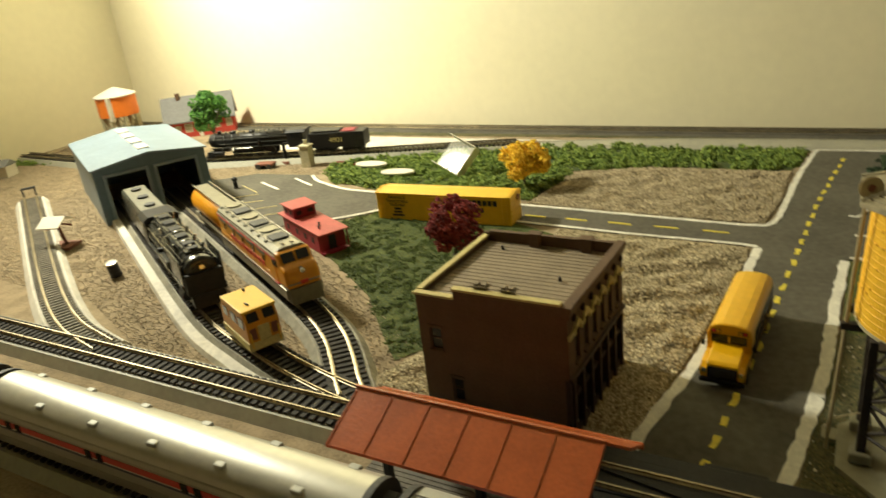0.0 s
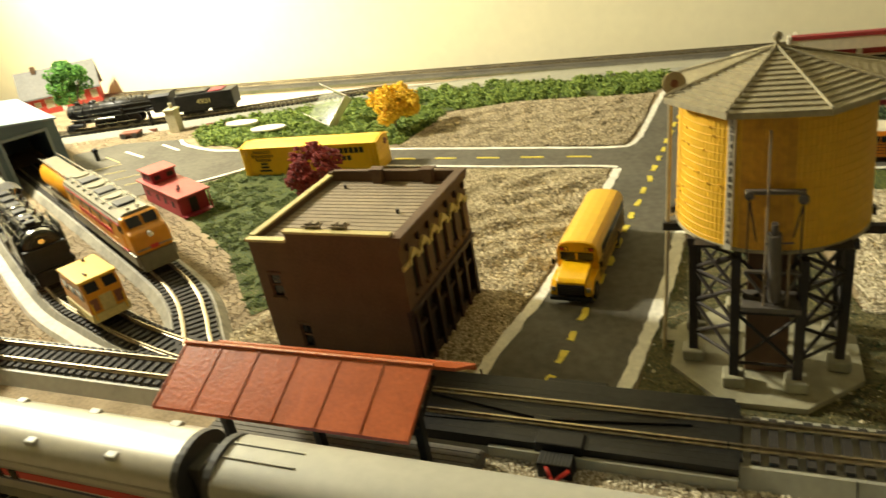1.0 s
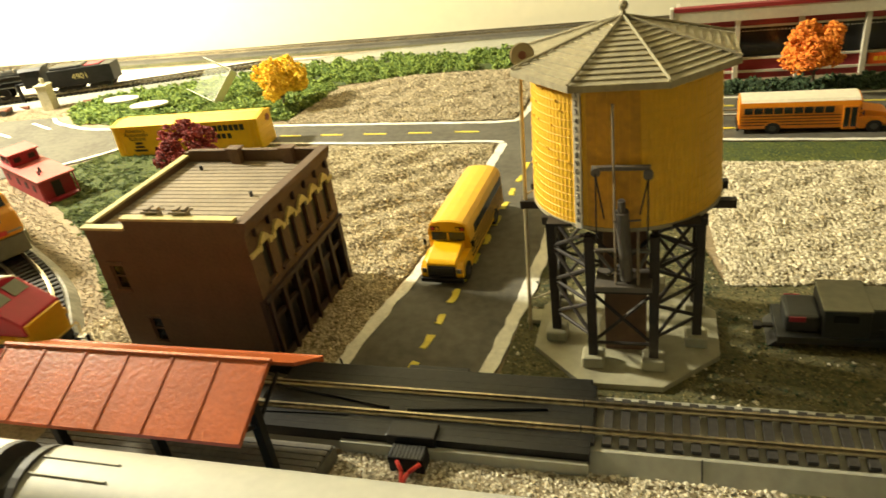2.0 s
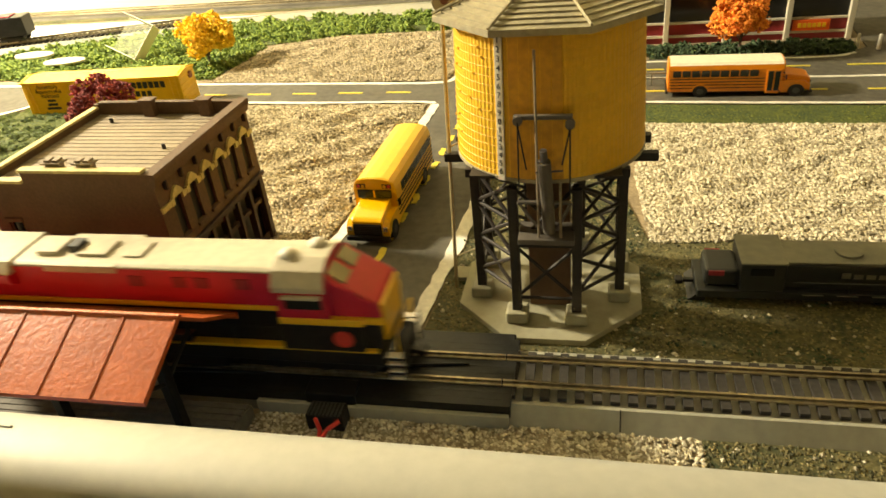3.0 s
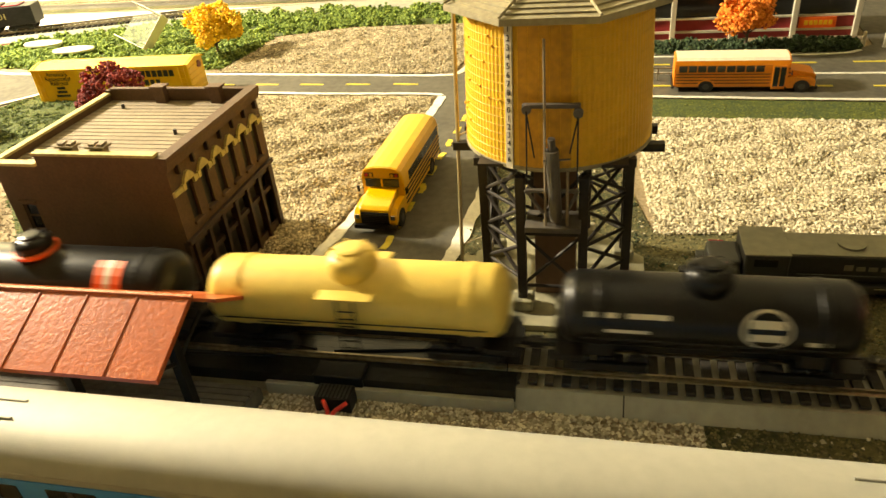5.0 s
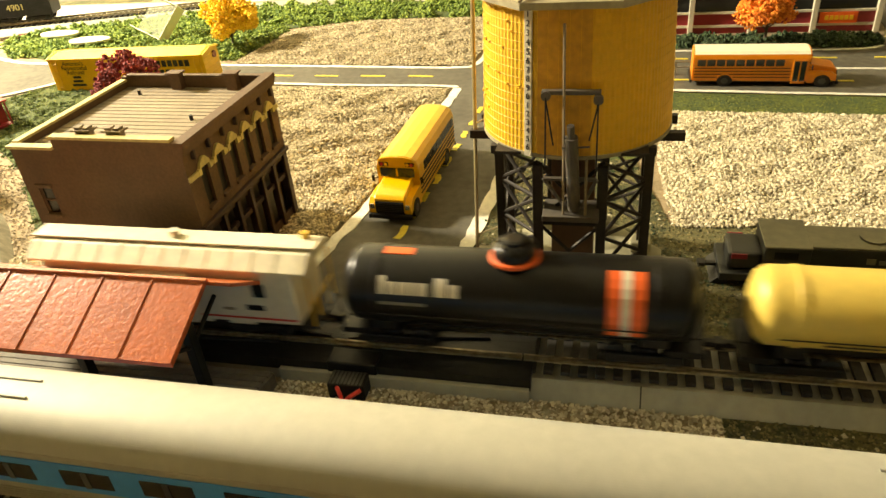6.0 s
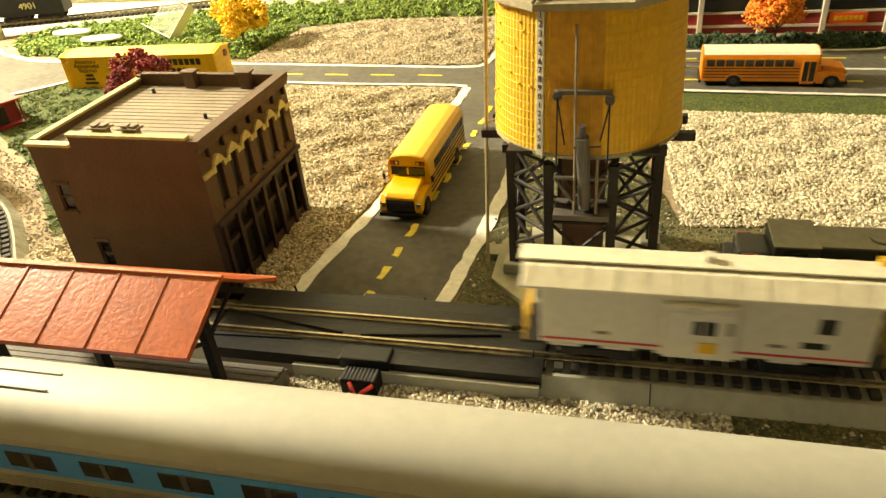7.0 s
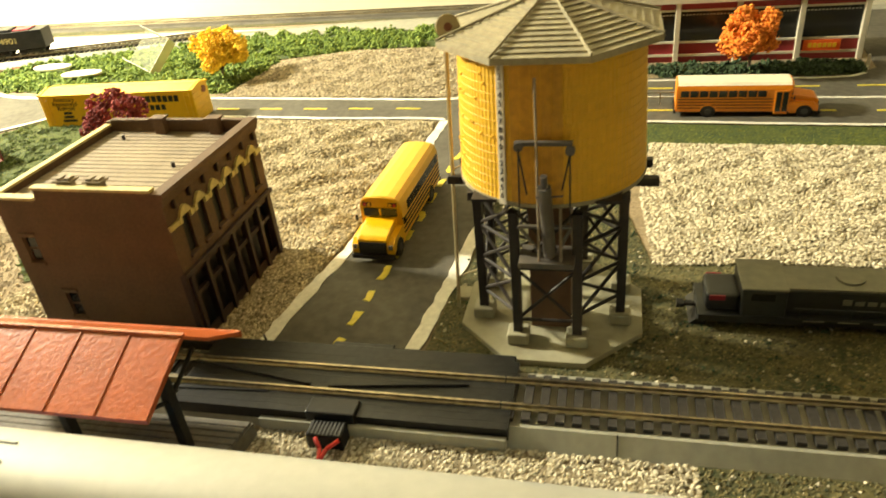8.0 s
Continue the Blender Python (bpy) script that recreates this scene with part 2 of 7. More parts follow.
def holed(width, height, thick, holes, bm=None, m=None):
    """A wall from (0, 0) to (width, height) in x and z, thick in y, with real openings (x0, z0, x1, z1)."""
    bm = bm or bmesh.new()
    m = m or Matrix()
    xs = sorted({0, width, *[h[0] for h in holes], *[h[2] for h in holes]})
    zs = sorted({0, height, *[h[1] for h in holes], *[h[3] for h in holes]})
    solid = lambda i, k: 0 <= i < len(xs) - 1 and 0 <= k < len(zs) - 1 and not any(
        h[0] < (xs[i] + xs[i + 1]) / 2 < h[2] and h[1] < (zs[k] + zs[k + 1]) / 2 < h[3] for h in holes)
    made = {}

    def at(i, k, y):
        if (i, k, y) not in made:
            made[i, k, y] = bm.verts.new(m @ Vector((xs[i], y, zs[k])))
        return made[i, k, y]
    for i in range(len(xs) - 1):
        for k in range(len(zs) - 1):
            if not solid(i, k):
                continue
            bm.faces.new((at(i, k, 0), at(i + 1, k, 0), at(i + 1, k + 1, 0), at(i, k + 1, 0)))
            bm.faces.new((at(i, k + 1, thick), at(i + 1, k + 1, thick), at(i + 1, k, thick), at(i, k, thick)))
            for di, dk, a, b in ((-1, 0, (i, k), (i, k + 1)), (1, 0, (i + 1, k + 1), (i + 1, k)), (0, -1, (i + 1, k), (i, k)), (0, 1, (i, k + 1), (i + 1, k + 1))):
                if not solid(i + di, k + dk):
                    bm.faces.new((at(*a, 0), at(*b, 0), at(*b, thick), at(*a, thick)))
    bmesh.ops.recalc_face_normals(bm, faces=bm.faces[:])
    return bm


def glide(points, step=0.006):
    """A smooth curve through points (x, y), in even steps."""
    p = [np.array(q, float) for q in points]
    p = [2 * p[0] - p[1]] + p + [2 * p[-1] - p[-2]]
    out = []
    for i in range(1, len(p) - 2):
        n = max(2, int(np.linalg.norm(p[i + 1] - p[i]) / step))
        for k in range(n):
            u = k / n
            out.append(0.5 * (2 * p[i] + (p[i + 1] - p[i - 1]) * u + (2 * p[i - 1] - 5 * p[i] + 4 * p[i + 1] - p[i + 2]) * u * u
                              + (3 * p[i] - p[i - 1] - 3 * p[i + 1] + p[i + 2]) * u ** 3))
    out.append(p[-2])
    return out


def sweep(curve, profile, bm=None):
    """Sweeps an open or closed profile (offset to the left, height) along a curve."""
    bm = bm or bmesh.new()
    rows = []
    for i, p in enumerate(curve):
        d = curve[min(i + 1, len(curve) - 1)] - curve[max(i - 1, 0)]
        d = d / np.linalg.norm(d)
        nrm = np.array((-d[1], d[0]))
        rows.append([bm.verts.new((*(p + nrm * o), h)) for o, h in profile])
    k = len(profile)
    for a, b in zip(rows, rows[1:]):
        for j in range(k):
            bm.faces.new((a[j], a[(j + 1) % k], b[(j + 1) % k], b[j]))
    bm.faces.new(rows[0])
    bm.faces.new(rows[-1][::-1])
    bmesh.ops.recalc_face_normals(bm, faces=bm.faces[:])
    return bm


def ribbon(points, width, z, rng, wobble=0.25, thick=0.0005):
    """A hand-painted line of uneven width."""
    curve = glide(points, 0.007)
    bm = bmesh.new()
    rows = []
    for i, p in enumerate(curve):
        d = curve[min(i + 1, len(curve) - 1)] - curve[max(i - 1, 0)]
        d = d / np.linalg.norm(d)
        nrm = np.array((-d[1], d[0]))
        a = width / 2 * (1 + rng.uniform(-wobble, wobble))
        b = width / 2 * (1 + rng.uniform(-wobble, wobble))
        rows.append([bm.verts.new((*(p + nrm * a), z + thick)), bm.verts.new((*(p - nrm * b), z + thick)), bm.verts.new((*(p - nrm * b), z)), bm.verts.new((*(p + nrm * a), z))])
    for a, b in zip(rows, rows[1:]):
        for j in range(4):
            bm.faces.new((a[j], a[(j + 1) % 4], b[(j + 1) % 4], b[j]))
    bm.faces.new(rows[0])
    bm.faces.new(rows[-1][::-1])
    bmesh.ops.recalc_face_normals(bm, faces=bm.faces[:])
    return bm


OCTA_V = np.array([(1, 0, 0), (-1, 0, 0), (0, 1, 0), (0, -1, 0), (0, 0, 1), (0, 0, -1)], float)
OCTA_F = np.array([(0, 2, 4), (2, 1, 4), (1, 3, 4), (3, 0, 4), (2, 0, 5), (1, 2, 5), (3, 1, 5), (0, 3, 5)])


def lumps(name, centres, sizes, material, rng, parent=None, squash=0.7, label=""):
    """Many small rough grains as one mesh."""
    n = len(centres)
    jit = OCTA_V[None] * rng.uniform(0.6, 1.25, (n, 6, 1))
    ang = rng.uniform(0, 2 * np.pi, (n, 2))
    ca, sa, cb, sb = np.cos(ang[:, 0]), np.sin(ang[:, 0]), np.cos(ang[:, 1]), np.sin(ang[:, 1])
    x = jit[..., 0] * ca[:, None] - jit[..., 1] * sa[:, None]
    y = jit[..., 0] * sa[:, None] + jit[..., 1] * ca[:, None]
    z = jit[..., 2]
    y, z = y * cb[:, None] - z * sb[:, None], y * sb[:, None] + z * cb[:, None]
    v = np.stack((x, y, z * squash), -1) * np.asarray(sizes)[:, None, None] + np.asarray(centres)[:, None]
    f = (OCTA_F[None] + 6 * np.arange(n)[:, None, None]).reshape(-1, 3)
    me = bpy.data.meshes.new(name)
    me.from_pydata(v.reshape(-1, 3), [], f)
    me.materials.append(material)
    ob = new(name, me)
    if parent is not None:
        ob.parent = parent
    return tagged(ob, label)


def inside(poly, x, y):
    res = np.zeros(len(x), bool)
    j = len(poly) - 1
    for i in range(len(poly)):
        (xi, yi), (xj, yj) = poly[i], poly[j]
        if yi != yj:
            res ^= ((yi > y) != (yj > y)) & (x < (xj - xi) * (y - yi) / (yj - yi) + xi)
        j = i
    return res


def scatter(poly, n, rng):
    p = np.array(poly)
    lo, hi = p.min(0), p.max(0)
    x, y = rng.uniform(lo[0], hi[0], n), rng.uniform(lo[1], hi[1], n)
    k = inside(poly, x, y)
    return np.stack((x[k], y[k]), -1)


def writing(name, words, size, material, parent, m, label=""):
    cu = bpy.data.curves.new(name, "FONT")
    cu.body, cu.size, cu.extrude, cu.align_x, cu.align_y = words, size, 0.0001, "CENTER", "CENTER"
    tmp = bpy.data.objects.new(name, cu)
    scene.collection.objects.link(tmp)
    me = bpy.data.meshes.new_from_object(tmp)
    bpy.data.objects.remove(tmp)
    me.materials.append(material)
    ob = new(name, me)
    ob.parent, ob.matrix_basis = parent, m
    return tagged(ob, label)


RAIL_TOP = 0.014
RNG = np.random.default_rng(7)


# ---- the room and the layout board ----
def setting(name, bm, material, label):
    return tagged(part(name, bm, material, None, label), kind="structure")


X0, X1, Y0, Y1, FLOOR, CEIL = -1.42, 3.4, -3.4, 0.815, -0.85, 1.65
setting("wall_back", boxes((X0 - 0.1, Y1, FLOOR, X1 + 0.1, Y1 + 0.1, CEIL)), M["wall"], "pale yellow painted back wall")
setting("wall_left", boxes((X0 - 0.1, Y0, FLOOR, X0, Y1, CEIL)), M["wall"], "pale yellow painted side wall")
# rest of the room is unseen: added and sized to bounce the lamplight
setting("wall_right", boxes((X1, Y0, FLOOR, X1 + 0.1, Y1, CEIL)), M["wall"], "unseen pale yellow wall, added for bounce light")
setting("wall_front", boxes((X0 - 0.1, Y0 - 0.1, FLOOR, X1 + 0.1, Y0, CEIL)), M["wall"], "unseen pale yellow wall, added for bounce light")
setting("ceiling", boxes((X0 - 0.1, Y0 - 0.1, CEIL, X1 + 0.1, Y1 + 0.1, CEIL + 0.1)), M["ceiling"], "unseen white ceiling, added for bounce light")
setting("floor", boxes((X0 - 0.1, Y0 - 0.1, FLOOR - 0.1, X1 + 0.1, Y1 + 0.1, FLOOR)), M["carpet"], "unseen brown floor, added to close the room")
setting("ground", boxes((X0 + 0.002, -0.42, -0.04, 1.3, Y1 - 0.002, 0.0)), M["dirt"], "brown ballast-covered layout board")

# ---- roads ----
ROAD = [(-0.003, -0.012), (0, 0), (0.018, 0.119), (0.033, 0.32), (0.0385, 0.350), (0.03, 0.354), (-0.095, 0.358), (-0.222, 0.367), (-0.41, 0.378),
        (-0.455, 0.33), (-0.53, 0.285), (-0.62, 0.31), (-0.70, 0.36), (-0.80, 0.44), (-0.74, 0.485), (-0.629, 0.495), (-0.583, 0.462), (-0.533, 0.438),
        (-0.48, 0.437), (-0.246, 0.424), (-0.095, 0.415), (0.02, 0.408), (0.043, 0.413), (0.05, 0.45), (0.053, 0.57), (0.066, 0.705), (0.18, 0.705),
        (0.14, 0.57), (0.128, 0.462), (0.42, 0.458), (0.445, 0.48), (0.46, 0.70), (1.2, 0.70), (1.2, 0.32), (0.428, 0.330), (0.23, 0.343), (0.13, 0.346),
        (0.112, 0.338), (0.107, 0.236), (0.103, 0.135), (0.091, 0.002), (0.09, -0.012)]
setting("road", flat(ROAD, -0.001, 0.0012), M["asphalt"], "dark grey painted roads and parking lot")
road_z = 0.0012
LINES = [
    ([(0.002, -0.004), (0.004, 0.02), (0.012, 0.07), (0.021, 0.12), (0.030, 0.22), (0.036, 0.33), (0.036, 0.348)], 0.0085),
    ([(0.036, 0.350), (0.02, 0.355), (-0.095, 0.359), (-0.222, 0.368), (-0.33, 0.374), (-0.415, 0.380)], 0.0045),
    ([(-0.415, 0.378), (-0.46, 0.333), (-0.52, 0.294)], 0.0045),
    ([(0.090, -0.004), (0.092, 0.02), (0.098, 0.07), (0.104, 0.135), (0.107, 0.236), (0.111, 0.335)], 0.0085),
    ([(0.115, 0.343), (0.23, 0.342), (0.43, 0.330), (0.8, 0.326), (1.15, 0.322)], 0.0045),
    ([(0.118, 0.400), (0.23, 0.404), (0.43, 0.395), (0.8, 0.39)], 0.0040),
    ([(0.135, 0.455), (0.28, 0.452), (0.40, 0.452), (0.43, 0.462)], 0.0035),
    ([(-0.63, 0.492), (-0.60, 0.468), (-0.535, 0.442), (-0.48, 0.436), (-0.36, 0.430), (-0.246, 0.424), (-0.095, 0.415), (0.02, 0.408), (0.040, 0.414), (0.047, 0.437)], 0.0055),
    ([(0.047, 0.437), (0.050, 0.50), (0.054, 0.58), (0.062, 0.66), (0.067, 0.70)], 0.0065),
    ([(0.067, 0.702), (0.12, 0.703), (0.178, 0.703)], 0.0045),
    ([(0.112, 0.455), (0.125, 0.462), (0.14, 0.57), (0.17, 0.69)], 0.0040),
    ([(-0.6945, 0.4457), (-0.6394, 0.4203)], 0.0040), ([(-0.6491, 0.4727), (-0.5958, 0.4462)], 0.0040),
]
for pts, w in LINES:
    setting("white_line", ribbon(pts, w, road_z, RNG), M["white"], "hand-painted white road edge line")
for a, b in (((-0.715, 0.425), (-0.665, 0.401)), ((-0.685, 0.373), (-0.656, 0.394)), ((-0.650, 0.356), (-0.626, 0.371)), ((-0.612, 0.336), (-0.586, 0.355)), ((-0.578, 0.318), (-0.552, 0.337))):
    setting("parking_line", ribbon([a, b], 0.0014, road_z, RNG), M["cream"], "thin pale parking bay line")
CENTRE = glide([(0.046, 0.003), (0.050, 0.045), (0.0545, 0.09), (0.062, 0.2), (0.072, 0.35), (0.082, 0.5), (0.104, 0.69)], 0.001)
for i in range(0, len(CENTRE) - 16, 26):
    wob = RNG.uniform(-0.0012, 0.0012, 3)
    setting("yellow_dash", ribbon([CENTRE[i] + (wob[0], 0), CENTRE[i + 6] + (wob[1], 0), CENTRE[i + 13] + (wob[2], 0)], 0.0042, road_z, RNG, 0.35), M["yellow_line"], "hand-painted yellow centre dash")
for i in range(8):
    x = 0.005 - 0.051 * i
    setting("yellow_dash", ribbon([(x, 0.382 - 0.03 * x), (x - 0.026, 0.383 - 0.03 * (x - 0.026))], 0.0030, road_z, RNG, 0.15), M["yellow_line"], "yellow centre dash")
for i in range(14):
    x = 0.15 + 0.066 * i
    for yy in (0.372 - 0.035 * (x - 0.15), 0.430 - 0.01 * (x - 0.15)):
        setting("yellow_dash", ribbon([(x, yy), (x + 0.034, yy - 0.001)], 0.0030, road_z, RNG, 0.15), M["yellow_line"], "yellow centre dash")

# ---- planted and gravelled ground ----
GRASS = [(-0.455, 0.322), (-0.41, 0.372), (-0.22, 0.362), (-0.17, 0.34), (-0.16, 0.12), (-0.20, 0.055), (-0.235, 0.09), (-0.29, 0.15), (-0.36, 0.20), (-0.42, 0.24), (-0.50, 0.285)]
SHRUBS = [(-0.63, 0.53), (-0.58, 0.475), (-0.48, 0.447), (-0.30, 0.437), (-0.24, 0.45), (-0.23, 0.57), (-0.14, 0.605), (0.045, 0.61), (0.055, 0.69), (-0.2, 0.695), (-0.40, 0.675), (-0.55, 0.62)]
FAR_FIELD = [(-0.24, 0.43), (-0.095, 0.42), (0.035, 0.415), (0.044, 0.50), (0.045, 0.60), (-0.14, 0.595), (-0.22, 0.56)]
NEAR_FIELD = [(-0.21, -0.003), (-0.004, -0.004), (0.014, 0.119), (0.030, 0.32), (0.028, 0.348), (-0.17, 0.356), (-0.165, 0.13), (-0.20, 0.03)]
RIGHT_FIELD = [(0.222, 0.105), (0.30, 0.112), (0.62, 0.10), (0.66, 0.27), (0.42, 0.285), (0.225, 0.293), (0.215, 0.2)]
STRIP = [(0.115, 0.338), (0.23, 0.338), (0.43, 0.325), (0.9, 0.322), (0.9, 0.275), (0.43, 0.28), (0.225, 0.288), (0.20, 0.2), (0.113, 0.2)]
TOWERLAND = [(0.097, -0.006), (0.7, -0.006), (0.7, 0.11), (0.22, 0.11), (0.2, 0.2), (0.112, 0.2), (0.106, 0.13)]
STORELAND = [(0.24, 0.463), (0.42, 0.463), (0.43, 0.50), (0.24, 0.50)]


def edge_distance(poly, x, y):
    best = np.full(len(x), 9.0)
    for (xa, ya), (xb, yb) in zip(poly, poly[1:] + poly[:1]):
        dx, dy = xb - xa, yb - ya
        u = np.clip(((x - xa) * dx + (y - ya) * dy) / (dx * dx + dy * dy), 0, 1)
        best = np.minimum(best, np.hypot(x - xa - u * dx, y - ya - u * dy))
    return best


def relief(poly, x, y, amp, seed, keep=None):
    """Low uneven mounds that run out at the plot's edge and round what stands on it."""
    rng = np.random.default_rng(seed)
    h = np.zeros(len(x))
    for k in range(14):
        a, wl = rng.uniform(0, math.pi), rng.uniform(0.012, 0.05)
        h += wl / 0.04 * np.sin(2 * math.pi / wl * (x * math.cos(a) + y * math.sin(a)) + rng.uniform(0, 6.3))
    h = amp * np.clip(0.5 + h / 5.0, 0.05, 1.2) * np.clip(edge_distance(poly, x, y) / 0.018, 0, 1)
    if keep:
        x0, y0, x1, y1 = keep
        out = np.hypot(np.maximum(np.maximum(x0 - x, x - x1), 0), np.maximum(np.maximum(y0 - y, y - y1), 0))
        h *= np.clip(out / 0.02, 0, 1)
    return h


def gravel_field(name, poly, n, size, material, label, amp, seed, keep=None):
    """A mounded bed with loose chips lying on it."""
    p = np.array(poly)
    xs, ys = np.arange(p[:, 0].min(), p[:, 0].max(), 0.003), np.arange(p[:, 1].min(), p[:, 1].max(), 0.003)
    gx, gy = np.meshgrid(xs, ys)
    gx, gy = gx.ravel(), gy.ravel()
    ok = inside(poly, gx, gy)
    z = relief(poly, gx, gy, amp, seed, keep) + 0.0008
    w = len(xs)
    faces = [(i, i + 1, i + w + 1, i + w) for i in range(len(gx) - w - 1) if (i + 1) % w and ok[i] and ok[i + 1] and ok[i + w] and ok[i + w + 1]]
    me = bpy.data.meshes.new("gravel_bed")
    me.from_pydata(np.column_stack((gx, gy, z)).tolist(), [], faces)
    me.materials.append(M["gravel_base"])
    me.shade_smooth()
    tagged(new("gravel_bed", me), label + ", ground beneath", kind="structure")
    q = scatter(poly, n, RNG)
    sz = size * RNG.uniform(0.45, 1.45, len(q))
    zz = relief(poly, q[:, 0], q[:, 1], amp, seed, keep) + 0.0006 + sz * 0.3 + RNG.uniform(0, size * 0.5, len(q))
    tagged(lumps(name, np.column_stack((q, zz)), sz, material, RNG, label=label), category="gravel", kind="stuff")


for nm, poly, m, lab in (("gravel_bed", [(0.03, -0.10), (0.22, -0.10), (0.22, -0.062), (0.03, -0.062)], "gravel_base", "gravel between the tracks"),
                         ("back_verge", [(-1.0, 0.735), (-0.2, 0.752), (1.28, 0.752), (1.28, 0.762), (-1.0, 0.762)], "scrub", "olive grass strip between the back lines"), ("grass", GRASS, "turf", "dark green grass mat"), ("scrub_ground", SHRUBS, "turf", "green ground under low shrubs"),
                         ("verge", STRIP, "turf", "green grass verge beside the road"), ("rough_grass", TOWERLAND, "scrub", "rough brown and green grass round the water tower"),
                         ("bare_board", [(-0.95, 0.605), (-0.60, 0.660), (-0.38, 0.722), (-0.28, 0.730), (-1.0, 0.728)], "plaster", "bare pale board behind the back line"),
                         ("planting_bed", STORELAND, "turf", "dark planting bed before the store")):
    setting(nm, flat(poly, -0.001, 0.0008), M[m], lab)


def strew(name, poly, n, size, material, label, height=0.0):
    p = scatter(poly, n, RNG)
    s = size * RNG.uniform(0.55, 1.3, len(p))
    c = np.column_stack((p, s * 0.3 + height + RNG.uniform(0, size * 0.5, len(p))))
    tagged(lumps(name, c, s, material, RNG, label=label), category="gravel" if "gravel" in name or "ballast" in name else "grass", kind="stuff")


gravel_field("pale_gravel", RIGHT_FIELD, 75000, 0.0014, GRAVEL, "pale tan gravel field of loose chips", 0.0022, 21)
gravel_field("tan_gravel", NEAR_FIELD, 75000, 0.0012, grain_mat("tan_gravel", (0.21, 0.17, 0.09), (0.72, 0.62, 0.41)), "tan gravel beside the road", 0.0048, 22, (-0.145, -0.01, -0.025, 0.118))
gravel_field("far_gravel", FAR_FIELD, 42000, 0.0014, grain_mat("far_gravel", (0.20, 0.16, 0.09), (0.58, 0.49, 0.32)), "tan gravel lot beyond the side street", 0.0028, 23)
strew("brown_ballast", [(-1.3, 0.05), (-0.6, 0.06), (-0.45, 0.0), (-0.2, 0.0), (-0.14, 0.0), (-0.14, 0.05), (-0.28, 0.14), (-0.5, 0.28), (-0.8, 0.44), (-0.62, 0.5), (-0.62, 0.62), (-1.4, 0.6)], 130000, 0.0009, BALLAST, "brown ballast chips round the sidings")
strew("track_gravel", [(0.03, -0.10), (0.20, -0.10), (0.235, -0.075), (0.235, -0.054), (0.03, -0.054)], 6500, 0.0012, GRAVEL, "pale gravel chips between the tracks")
strew("grass_flock", GRASS, 75000, 0.0009, FLOCK, "green flock tufts")
strew("verge_flock", STRIP, 60000, 0.0009, FLOCK, "green flock tufts on the verge")
strew("verge_fringe", [(0.205, 0.296), (0.43, 0.288), (0.9, 0.282), (0.9, 0.266), (0.60, 0.270), (0.43, 0.268), (0.32, 0.278), (0.205, 0.276)], 6000, 0.0010, FLOCK, "ragged green fringe of the verge")
strew("field_fringe", [(0.222, 0.103), (0.30, 0.110), (0.62, 0.098), (0.62, 0.118), (0.40, 0.128), (0.30, 0.124), (0.222, 0.120)], 5000, 0.0010, DRYFLOCK, "dry tufts at the gravel edge")
strew("lot_fringe", [(-0.17, 0.12), (-0.155, 0.13), (-0.150, 0.24), (-0.162, 0.34), (-0.175, 0.34)], 1800, 0.0010, FLOCK, "green tufts at the gravel edge")
TRACKSIDE = [(0.215, -0.105), (0.235, -0.075), (0.235, -0.054), (0.70, -0.054), (0.70, -0.105)]
setting("rough_grass", flat(TRACKSIDE, -0.001, 0.0007), M["scrub"], "brown and olive dirt between the tracks")
strew("dry_flock", TRACKSIDE, 16000, 0.0010, DRYFLOCK, "dry brown flock between the tracks")
strew("stray_gravel", TRACKSIDE, 260, 0.0013, GRAVEL, "a few stray pale chips in the dirt")
strew("rough_flock", TOWERLAND, 60000, 0.0010, DRYFLOCK, "dry brown and green flock")
strew("stray_gravel", TOWERLAND, 700, 0.0013, GRAVEL, "a few stray pale chips in the grass")


# ---- tracks ----
SLEEPER = bpy.data.meshes.new("sleeper")
_b = boxes((-0.0021, -0.0155, 0, 0.0021, 0.0155, 0.0022))
_b.to_mesh(SLEEPER)
_b.free()
SLEEPER.materials.append(M["sleeper"])


